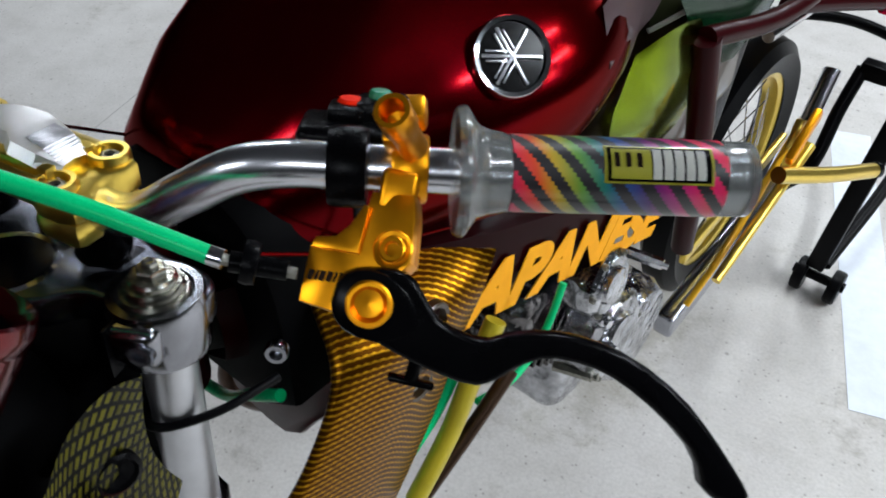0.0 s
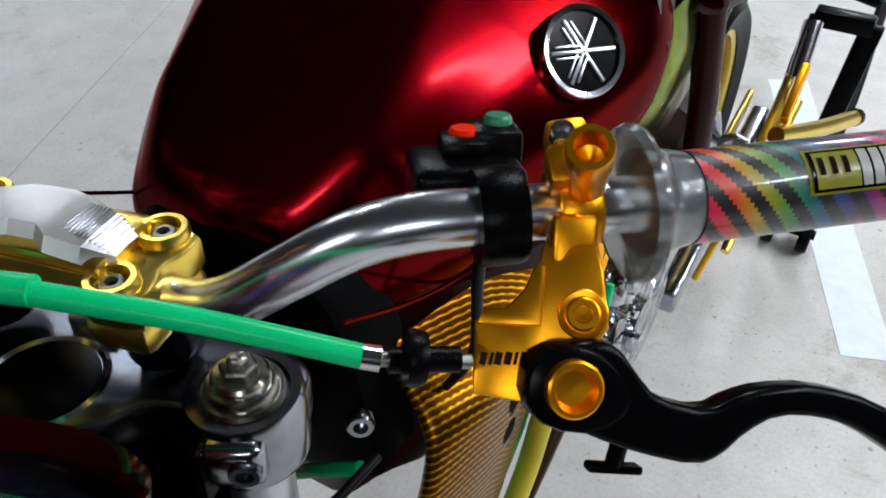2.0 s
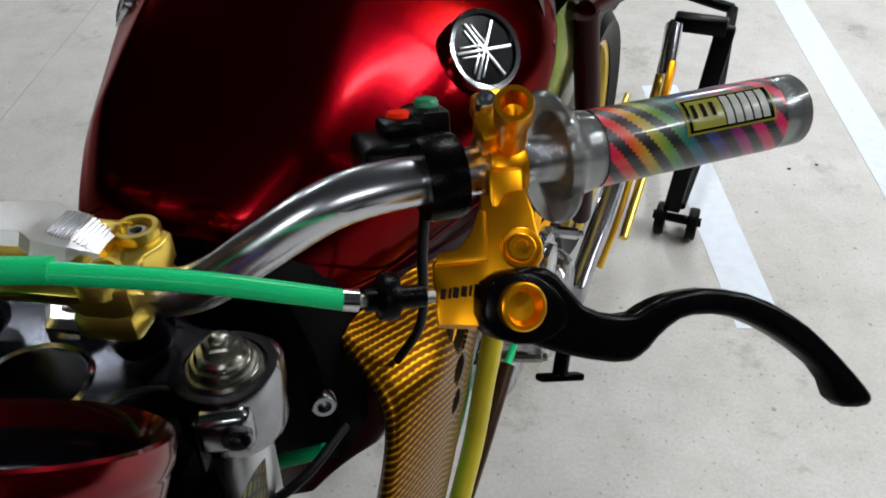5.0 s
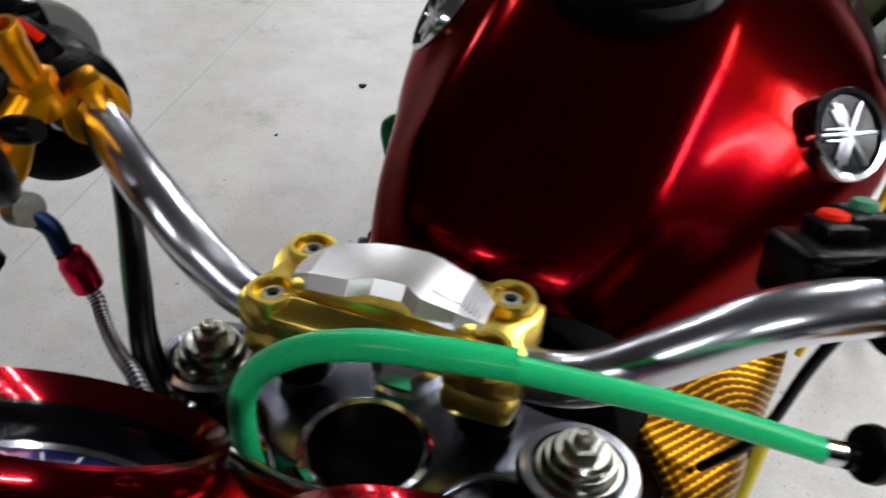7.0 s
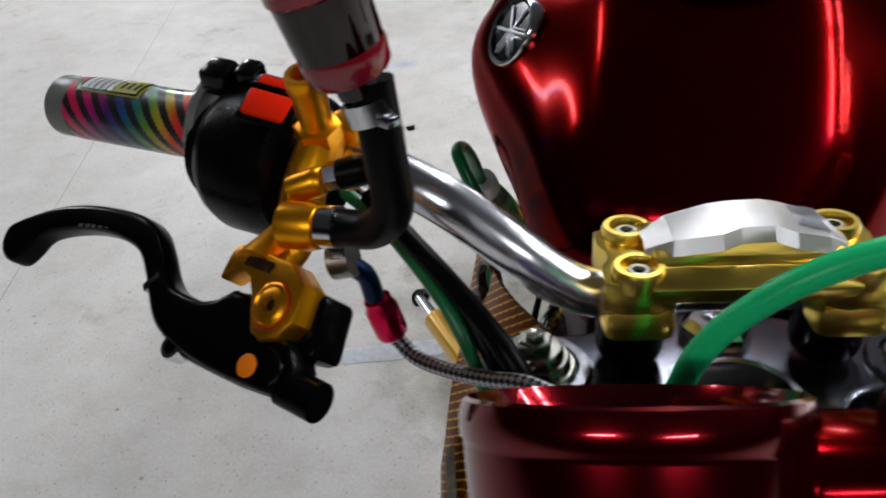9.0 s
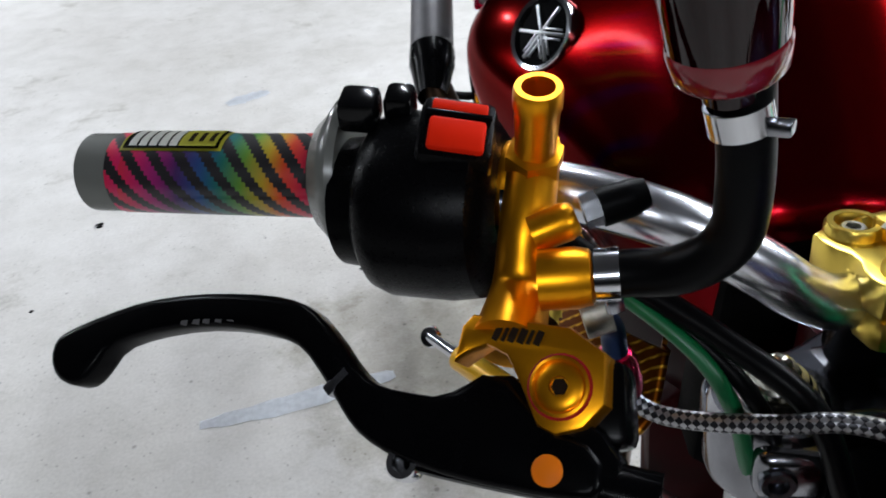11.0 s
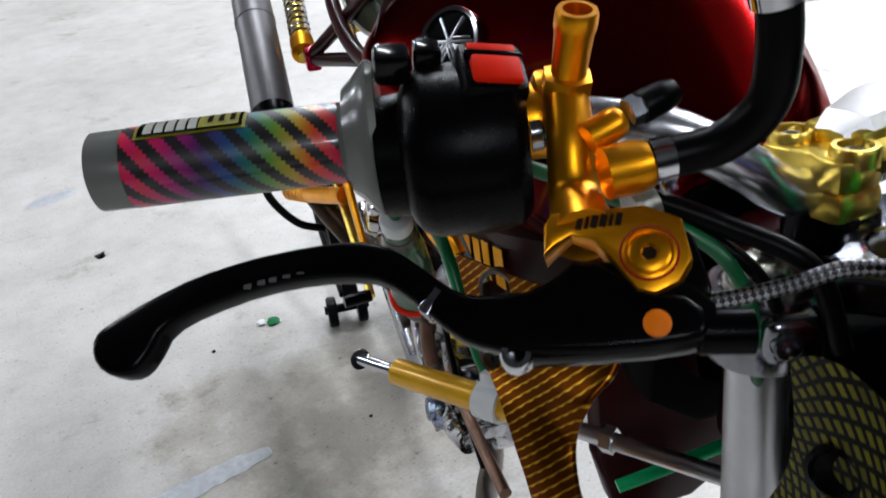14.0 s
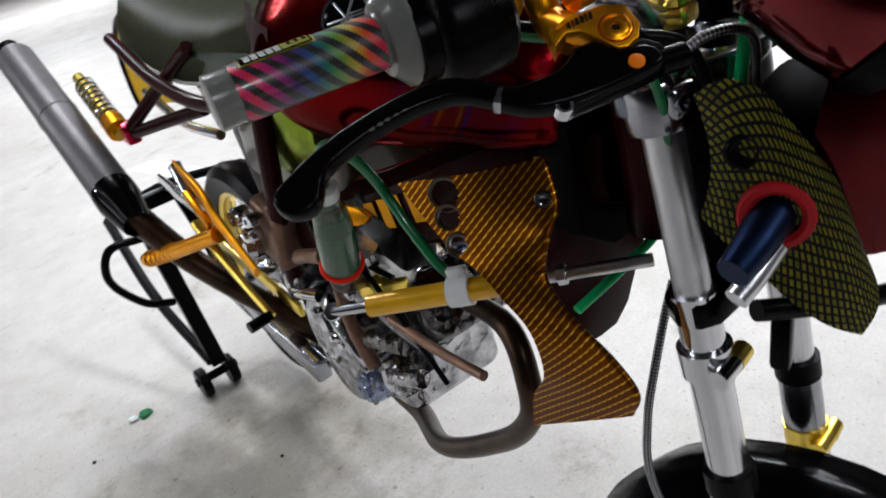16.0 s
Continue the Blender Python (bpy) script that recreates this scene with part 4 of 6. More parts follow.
# ---- clutch side: perch, lever, switch box, cable ----
LP_M = axes((0.261, 0.071, 1.1035), (0.1, -0.6, 0.79), (1, 0.3, 0))
LP = [(-15, 20), (-21, 8), (-27, 2), (-36, 1), (-39, -2), (-40, -28), (-22, -31), (-18, -16), (-14, -12), (4, -11), (9, -5), (8, 15), (6, 26), (-14, 26)]
bm = bm_plate(LP, LP_M, -0.016, 0.001, 0.0016)
clutch = part("clutch_perch", bm, GOLD, bike, "orange gold anodised clutch lever perch")
clutch.location = (0.0, 0.002, -0.001)
axis_l = (Vector(BAR_L[9]) - Vector(BAR_L[7])).normalized()
at_l = Vector((0.2475, 0.1115, 1.1175))
arm_a, arm_b = LP_M @ Vector((-0.004, 0.018, -0.007)), at_l + Vector((0.002, -0.010, 0.006))
part("perch_arm", bm_box((0.0175, 0.013, (arm_b - arm_a).length), axes((arm_a + arm_b) / 2, arm_b - arm_a, axis_l), 0.003, 3), GOLD, clutch)
part("perch_clamp", bm_lathe([(0.0112, -0.0085), (0.0155, -0.0085), (0.0165, -0.007), (0.0165, 0.007), (0.0155, 0.0085), (0.0112, 0.0085)], axes(at_l, axis_l, (0, 0, 1)), 28, caps=False), GOLD, clutch)
part("clamp_half", bm_box((0.016, 0.014, 0.014), axes(at_l + Vector((-0.006, 0.012, 0.022)), (0.1, -0.3, 0.95), axis_l), 0.003), GOLD, clutch)
ear = at_l + Vector((-0.004, -0.003, 0.020))
part("clamp_ear", bm_box((0.013, 0.016, 0.016), axes(ear, (0.1, -0.45, 0.88), axis_l), 0.003), GOLD, clutch)
part("ear_bolt", bolt(None, axes(ear + Vector((-0.003, 0.008, 0.008)), (0.1, -0.35, 0.93)), 0.0048, 0.006), CHROME, clutch, "bright ear bolt")
post = axes((0.2535, 0.1005, 1.1425), (0.05, -0.55, 0.83))
part("mirror_post", bm_lathe([(0.0070, -0.008), (0.0066, 0.004), (0.0068, 0.012), (0.0080, 0.015), (0.0082, 0.028), (0.0078, 0.0295), (0.0056, 0.0295), (0.0050, 0.018), (0.00001, 0.016)], post, 28), GOLD, clutch, "hollow gold mirror post")
part("perch_screw", bolt(None, LP_M @ Matrix.Translation((0, 0, 0.0005)), 0.0062, 0.003), GOLD, clutch)
part("screw_seat", bm_lathe([(0.0066, 0.0012), (0.0085, 0.0016), (0.0092, 0.001)], LP_M, 28, caps=False), GOLD, clutch)
for k, (x, w) in enumerate(((-36, 2.4), (-33, 1.2), (-30.5, 2.6), (-27, 2.6), (-24.2, 1.2), (-21.5, 2.4))):
    part("mark_bar", bm_box((w * 0.001, 0.0046, 0.0004), LP_M @ pose(x * 0.001, -0.0155, 0.0012, 0, 0, -14), 0), INK, clutch)
part("perch_step", bm_plate([(-38, -3), (-15, -4), (-13, 18), (-16, 19), (-21, 9), (-27, 3), (-36, 2)], LP_M, 0.0, 0.0032, 0.0012), GOLD, clutch)

LV_M = axes((0.264, 0.047, 1.0875), (0.45, -0.65, 0.6), (1, 0.3, 0))
LEVER_L = [(-14, 3), (-6, 13), (8, 16), (19, 13), (26, 3), (34, -7), (54, -12.8), (66, -7.7), (80, -5.3), (100, -6), (125, -13.5), (149, -28.6), (166, -45), (184, -66), (190, -75), (184, -79), (166, -75), (161, -57.5), (142, -40), (118, -24.6), (102, -18.8), (83, -16.8), (70, -22.4), (60, -30.5), (50, -33.6), (27, -27), (8, -19), (-7, -11)]
lever = part("clutch_lever", bm_plate(rounded(LEVER_L), LV_M, -0.006, 0.0065, 0.003, seg=3), BLACK_ANO, bike, "black anodised clutch lever with a bend")
lever.location = (-0.005, 0.0062, 0.0)
part("lever_head", bm_plate(rounded([(-14, 10), (-4, 15), (9, 13), (20, 3), (24, -10), (10, -18), (-8, -15), (-17, -5)]), LV_M, -0.012, 0.0085, 0.002), BLACK_ANO, lever)
part("pivot_cup", bm_lathe([(0.0103, 0.006), (0.0103, 0.0125), (0.0094, 0.0132), (0.0080, 0.0132), (0.0062, 0.0095), (0.00001, 0.0088)], LV_M, 32), GOLD, lever, "dished gold pivot cap")
part("adjuster_screw", bm_tube([tuple(LV_M @ Vector((0.026, -0.022, -0.006))), tuple(LV_M @ Vector((0.024, -0.036, -0.010)))], 0.0035, 12), BLACK_ANO, lever)
part("adjuster_bar", bm_box((0.022, 0.0035, 0.007), LV_M @ pose(0.024, -0.037, -0.010, 0, 0, -8), 0.0012), BLACK_ANO, lever)

# clutch cable
wheel = (0.2125, 0.035, 1.1045)
cable = part("clutch_cable", bm_tube([(0.197, 0.029, 1.1065), (0.172, 0.021, 1.1165), (0.142, 0.012, 1.127), (0.096, -0.001, 1.1385)], 0.0044, 16), GREEN, bike, "bright green clutch cable")
cable.location = (-0.003, 0.002, -0.002)
part("cable_sleeve", bm_tube([(0.098, 0.0, 1.139), (0.075, -0.005, 1.1405), (0.050, -0.007, 1.137), (0.025, -0.006, 1.124), (0.004, -0.004, 1.103), (-0.008, -0.002, 1.078), (-0.012, 0.0, 1.045), (-0.014, 0.006, 1.0)], 0.0054, 18), GREEN, cable, "thicker green sleeve")
part("ferrule", bm_tube([(0.1955, 0.0286, 1.107), (0.2015, 0.0306, 1.1052)], 0.0047, 14), CHROME, cable, "silver ferrule")
part("adjuster_thread", bm_tube([(0.200, 0.030, 1.1055), (0.230, 0.044, 1.098)], 0.0028, 12), STEEL, cable)
part("adjuster_body", bm_tube([(0.204, 0.0315, 1.1045), (0.226, 0.043, 1.099)], 0.0048, 14), BLACK_PLASTIC, cable)
bm = bm_lathe([(0.0042, -0.0036), (0.0095, -0.0032), (0.0102, 0), (0.0095, 0.0032), (0.0042, 0.0036)], axes(wheel, (0.8, 0.4, -0.25)), 22)
part("adjuster_wheel", bm, BLACK_PLASTIC, cable, "black knurled adjuster wheel")

# left switch box with two buttons
sw_m = axes((0.196, 0.130, 1.1040), (-0.05, 0.30, 0.95), axis_l)
swbox = part("switch_box", bm_box((0.047, 0.040, 0.030), sw_m @ Matrix.Translation((0.003, 0, -0.002)), 0.005, 3), BLACK_PLASTIC, bike, "black switch box with red and green buttons")
part("switch_ring", bm_lathe([(0.0113, -0.009), (0.0185, -0.009), (0.0195, -0.006), (0.0195, 0.006), (0.0185, 0.009), (0.0113, 0.009)], axes((0.2215, 0.1005, 1.1172), axis_l, (0, 0, 1)), 28, caps=False), BLACK_PLASTIC, swbox)
part("switch_turret", bm_box((0.022, 0.024, 0.018), sw_m @ Matrix.Translation((0.018, 0.012, 0.014)), 0.004), BLACK_PLASTIC, swbox)
part("switch_turret", bm_box((0.020, 0.022, 0.008), sw_m @ Matrix.Translation((0.003, 0.006, 0.016)), 0.003), BLACK_PLASTIC, swbox)
part("red_button", bm_lathe([(0.0070, 0), (0.0072, 0.0035), (0.0060, 0.0052), (0.00001, 0.0056)], sw_m @ Matrix.Translation((0.0045, 0.010, 0.017)), 24), RED_BTN, swbox, "round red push button")
part("green_button", bm_lathe([(0.0062, 0), (0.0063, 0.0032), (0.0052, 0.0048), (0.00001, 0.0051)], sw_m @ Matrix.Translation((0.0195, 0.013, 0.022)), 24), GREEN_BTN, swbox, "round green push button")
part("switch_wire", bm_tube([(0.213, 0.118, 1.10), (0.206, 0.128, 1.05), (0.200, 0.140, 0.98), (0.18, 0.15, 0.93)], 0.003, 10), RUBBER, swbox, "thin black wire")

# ---- brake side: master cylinder, lever, reservoir, throttle housing ----
RP_M = axes((-0.182, 0.015, 1.0965), (-0.45, -0.45, 0.77), (1, -0.3, 0))
RP = [(-30, 26), (4, 19), (15, 10), (14, -6), (7, -13), (-2, -15), (-8, -12), (-14, 3), (-18, 11), (-25, 15), (-32, 13), (-37, 10), (-34, 22)]
brake = part("brake_master_cylinder", bm_plate(RP, RP_M, -0.014, 0.0012, 0.0016), GOLD, bike, "orange gold anodised brake master cylinder")
brake.location = (0.005, 0.001, 0.003)
axis_r = (Vector(BAR_R[10]) - Vector(BAR_R[8])).normalized()
at_r = Vector((-0.1665, 0.1115, 1.1140))
part("cylinder_arm", bm_tube([tuple(RP_M @ Vector((-0.020, 0.016, -0.006))), (-0.1815, 0.061, 1.101), (-0.1755, 0.073, 1.120), (-0.168, 0.088, 1.136)], [0.0128, 0.0108, 0.0100, 0.0095], 22), GOLD, brake)
part("cylinder_clamp", bm_lathe([(0.0112, -0.011), (0.0165, -0.011), (0.0175, -0.009), (0.0175, 0.009), (0.0165, 0.011), (0.0112, 0.011)], axes(at_r, axis_r, (0, 0, 1)), 28, caps=False), GOLD, brake)
part("clamp_half", bm_box((0.018, 0.015, 0.014), axes(at_r + Vector((0.006, -0.002, 0.014)), (0.0, -0.3, 0.95), axis_r), 0.004), GOLD, brake)
part("mirror_post", bm_lathe([(0.0086, -0.014), (0.0088, 0.0), (0.0076, 0.004), (0.0074, 0.012), (0.0080, 0.026), (0.0086, 0.028), (0.0086, 0.034), (0.0080, 0.0355), (0.0058, 0.0355), (0.0052, 0.022), (0.00001, 0.021)], axes((-0.1685, 0.0860, 1.136), (-0.02, -0.22, 0.97)), 28), GOLD, brake, "hollow gold mirror post")
part("post_hexagon", bm_lathe([(0.0084, -0.003), (0.0110, -0.002), (0.0110, 0.005), (0.0084, 0.0065)], axes((-0.1685, 0.0860, 1.138), (-0.02, -0.22, 0.97)), 6), GOLD, brake)
part("fluid_port", bm_lathe([(0.0104, -0.006), (0.0106, 0.006), (0.0095, 0.011), (0.0075, 0.012), (0.0070, 0.020)], axes((-0.1735, 0.044, 1.1165), (0.86, -0.3, 0.1)), 24), GOLD, brake)
part("bleed_port", bm_lathe([(0.0066, -0.008), (0.0068, 0.004), (0.0060, 0.007), (0.0048, 0.008)], axes((-0.170, 0.058, 1.128), (0.8, -0.1, 0.3)), 22), GOLD, brake)
part("bleed_nut", bm_lathe([(0.0062, 0), (0.0062, 0.007)], axes((-0.1605, 0.0565, 1.1325), (0.85, -0.1, 0.22)), 6), ALU, brake, "steel bleed nut")
part("bleed_cap", bm_tube([(-0.155, 0.0560, 1.1335), (-0.145, 0.055, 1.136), (-0.139, 0.0545, 1.1375)], [0.0068, 0.0066, 0.0050], 16), RUBBER, brake, "black rubber bleed cap")
part("pivot_screw", bm_lathe([(0.0098, 0.0008), (0.0098, 0.0022), (0.0088, 0.0026), (0.0080, 0.0016), (0.0066, 0.0026), (0.0032, 0.0026), (0.0028, 0.0008), (0.00001, 0.0008)], RP_M, 32), GOLD, brake, "round orange gold pivot screw")
part("pivot_socket", bm_lathe([(0.0029, 0.0012), (0.00001, 0.0013)], RP_M, 6), INK, brake, "dark hexagon socket")
part("pivot_groove", bm_lathe([(0.0098, 0.0012), (0.0107, 0.0014), (0.0107, 0.0008)], RP_M, 32, caps=False), RED_RUBBER, brake, "dark red ring")
for x, w in ((-21, 2.2), (-18.2, 1.2), (-15.5, 2.4), (-12.2, 2.4), (-9.4, 1.2), (-6.6, 2.2)):
    part("mark_bar", bm_box((w * 0.001, 0.0050, 0.0004), RP_M @ pose(x * 0.001, 0.0185 - (x + 21) * 0.00018, 0.0014, 0, 0, -26), 0), INK, brake)
part("piston_block", bm_box((0.030, 0.028, 0.020), RP_M @ Matrix.Translation((0.004, -0.004, -0.020)), 0.004), BLACK_ANO, brake)

RV_M = axes((-0.19, -0.001, 1.074), (-0.42, -0.45, 0.78), (1, -0.3, 0))
LEVER_R = [(-221, 55), (-214, 59), (-193, 65), (-173, 69), (-147, 70), (-122, 68), (-104, 65), (-92, 60), (-82, 50), (-72, 37), (-64, 30), (-54, 27), (-36, 24), (-18, 34), (0, 14), (17, 6), (17, -9), (4, -9), (-31, -3), (-54, 4), (-67, 11), (-74, 18), (-83, 31), (-94, 44), (-104, 49), (-124, 54), (-148, 56), (-173, 54), (-189, 50), (-195, 41), (-201, 35), (-208, 34), (-217, 38), (-222, 46)]
rlever = part("brake_lever", bm_plate(rounded(LEVER_R), RV_M, -0.007, 0.007, 0.0035, seg=3), BLACK_ANO, bike, "black anodised brake lever with a curved blade")
rlever.location = (0.006, 0.0027, 0.0035)
part("lever_root", bm_plate(rounded([(-58, 2), (-40, 24), (-18, 34), (2, 22), (22, 8), (22, -9), (4, -10), (-31, -4)]), RV_M, -0.012, 0.0045, 0.003), BLACK_ANO, rlever)
part("lever_joint", bm_box((0.012, 0.005, 0.012), RV_M @ pose(-0.0775, 0.031, 0.001, 0, 0, 42), 0.001), ALU, rlever, "bright joint face")
part("orange_disc", bm_lathe([(0.0050, 0.003), (0.0050, 0.0078), (0.0042, 0.0083), (0.00001, 0.0083)], RV_M, 28), ORANGE_BTN, rlever, "flat orange adjuster disc")
part("adjuster_knob", bm_tube([tuple(RV_M @ Vector((0.014, -0.004, -0.003))), tuple(RV_M @ Vector((0.032, -0.008, -0.005)))], 0.0085, 20), BLACK_ANO, rlever, "round black adjuster knob")
for x in (-150, -144, -139, -133, -127, -121):
    part("mark_bar", bm_box((0.0032, 0.0045, 0.0004), RV_M @ pose(x * 0.001, 0.0585, 0.0066, 0, 0, -12), 0), TITAN, rlever)

part("lever_screw", bolt(None, axes((-0.2335, 0.024, 1.062), (-0.35, -0.45, 0.80)), 0.0062, 0.008), CHROME, rlever, "bright lever screw")

# throttle housing and switch
th_c = Vector((-0.2015, 0.121, 1.110))
housing = part("throttle_housing", bm_lathe([(0.0115, -0.034), (0.030, -0.034), (0.0365, -0.029), (0.0385, -0.018), (0.0385, 0.008), (0.036, 0.015), (0.031, 0.019), (0.028, 0.020), (0.027, 0.031), (0.0115, 0.031)], axes(th_c, axis_r, (0, 0, 1)), 44, caps=False), BLACK_PLASTIC, bike, "black throttle housing with a red rocker switch")
rk = axes(th_c + Vector((0.0135, -0.012, 0.031)), (0.05, -0.42, 0.90), (0.93, -0.36, 0))
part("rocker_case", bm_box((0.029, 0.030, 0.022), rk, 0.004), BLACK_PLASTIC, housing)
part("rocker", bm_box((0.0212, 0.0135, 0.006), rk @ pose(0, -0.0052, 0.0112, 7, 0, 0), 0.0015), RED_BTN, housing, "red rocker switch")
part("rocker_slot", bm_box((0.0212, 0.0055, 0.004), rk @ pose(0, 0.0088, 0.0105, 0, 0, 0), 0.001), RED_BTN, housing)
part("rocker_frame", bm_box((0.0250, 0.0025, 0.005), rk @ pose(0, 0.0040, 0.0115, 0, 0, 0), 0.0008), BLACK_ANO, housing)
part("housing_boss", bm_box((0.016, 0.016, 0.014), axes(th_c + Vector((-0.019, 0.014, 0.040)), (0, -0.2, 1), (0.93, -0.36, 0)), 0.003), BLACK_GLOSS, housing)
part("housing_boss", bm_box((0.012, 0.014, 0.014), axes(th_c + Vector((-0.003, 0.012, 0.040)), (0, -0.2, 1), (0.93, -0.36, 0)), 0.003), BLACK_GLOSS, housing)
part("housing_screw", bolt(None, axes(th_c + Vector((0.030, -0.018, 0.006)), (0.9, -0.4, 0.1)), 0.008, 0.006, False), ALU, housing)
part("throttle_cable", bm_tube([(-0.195, 0.146, 1.102), (-0.156, 0.118, 1.088), (-0.130, 0.091, 1.077), (-0.104, 0.059, 1.063), (-0.086, 0.036, 1.040), (-0.068, 0.03, 0.99)], 0.0038, 12), RUBBER, housing)

# reservoir on its hose
RES = Vector((-0.131, 0.020, 1.194))
res_way = Vector((-0.24, -0.06, 0.97))
res = part("fluid_reservoir", bm_lathe([(0.0075, -0.004), (0.008, 0.003), (0.0140, 0.006), (0.0150, 0.010), (0.0166, 0.042), (0.00001, 0.042)], axes(RES, res_way), 32), RED_CUP, bike, "small red clear brake fluid reservoir with a gold lid")
part("cup_foot", bm_lathe([(0.0136, 0.0035), (0.0148, 0.0050), (0.0156, 0.0120), (0.0152, 0.0135)], axes(RES, res_way), 32, caps=False), RED_GLOSS, res, "red foot of the cup")
part("cup_shoulder", bm_lathe([(0.0163, 0.0335), (0.0172, 0.0345), (0.0172, 0.0390)], axes(RES, res_way), 32, caps=False), RED_GLOSS, res, "red rim below the lid")
part("reservoir_lid", bm_lathe([(0.0166, 0.038), (0.0184, 0.039), (0.0190, 0.042), (0.0190, 0.054), (0.0178, 0.057), (0.0165, 0.056), (0.015, 0.053), (0.00001, 0.053)], axes(RES, res_way), 32), GOLD, res, "orange gold screw lid")
hose = part("fluid_hose", bm_tube([(-0.164, 0.0415, 1.1185), (-0.150, 0.036, 1.1205), (-0.136, 0.026, 1.1265), (-0.1265, 0.018, 1.141), (-0.1265, 0.016, 1.162), tuple(RES + Vector((0.002, 0, -0.002)))], 0.0080, 18), RUBBER, bike, "black rubber fluid hose")
hose.location = (0.003, 0.0015, 0.002)
part("hose_clip", bm_lathe([(0.0081, -0.004), (0.0091, -0.004), (0.0091, 0.004), (0.0081, 0.004)], axes((-0.156, 0.0385, 1.1195), (0.92, -0.35, 0.12)), 24, caps=False), CHROME, hose, "bright hose clip")
part("hose_clip", bm_lathe([(0.0081, -0.004), (0.0091, -0.004), (0.0091, 0.004), (0.0081, 0.004)], axes((-0.1300, 0.018, 1.182), (-0.25, 0.1, 0.95)), 24, caps=False), CHROME, hose, "bright hose clip")
for at, w in (((-0.155, 0.0345, 1.1110), (0.1, -0.3, -0.9)), ((-0.1235, 0.010, 1.181), (0.6, -0.6, 0.1))):
    part("clip_lug", bm_box((0.006, 0.004, 0.008), axes(at, w), 0.0008), ALU, hose)

# brake line
line_b = part("brake_line", bm_tube([(-0.137, 0.0545, 1.050), (-0.133, 0.054, 1.043), (-0.124, 0.046, 1.040), (-0.109, 0.034, 1.044), (-0.090, 0.020, 1.052), (-0.072, 0.008, 1.060), (-0.050, -0.006, 1.058), (-0.025, -0.008, 1.04), (-0.005, 0.0, 0.99)], 0.0038, 14), BRAID, bike, "braided steel brake line with red and blue fitting")
part("line_fitting", bm_lathe([(0.0042, -0.004), (0.0075, -0.002), (0.0080, 0.0), (0.0080, 0.014), (0.0066, 0.017), (0.0066, 0.020), (0.0045, 0.022)], between((-0.1372, 0.0550, 1.0515), (-0.1425, 0.055, 1.073)), 20), RED_ANO, line_b, "red anodised hose fitting")
part("line_elbow", bm_tube([(-0.1425, 0.053, 1.073), (-0.145, 0.053, 1.086), (-0.152, 0.050, 1.095)], 0.0048, 14), BLUE_ANO, line_b, "blue anodised elbow")
part("banjo", bm_lathe([(0.0085, -0.005), (0.0085, 0.005)], axes((-0.153, 0.049, 1.098), (0.8, -0.1, 0.2)), 20), STEEL, line_b)
# cable bundle beside the fork on the brake side
part("green_cable", bm_tube([(-0.172, 0.122, 1.096), (-0.150, 0.106, 1.086), (-0.129, 0.082, 1.076), (-0.108, 0.054, 1.062), (-0.097, 0.040, 1.042), (-0.088, 0.036, 1.01), (-0.075, 0.04, 0.97)], 0.0036, 14), GREEN_TUBE, bike, "green cable sleeve")
part("black_cable", bm_tube([(-0.150, 0.112, 1.092), (-0.128, 0.086, 1.082), (-0.100, 0.052, 1.070), (-0.077, 0.021, 1.055), (-0.06, 0.01, 1.01)], 0.0052, 14), RUBBER, bike, "black rubber cable")

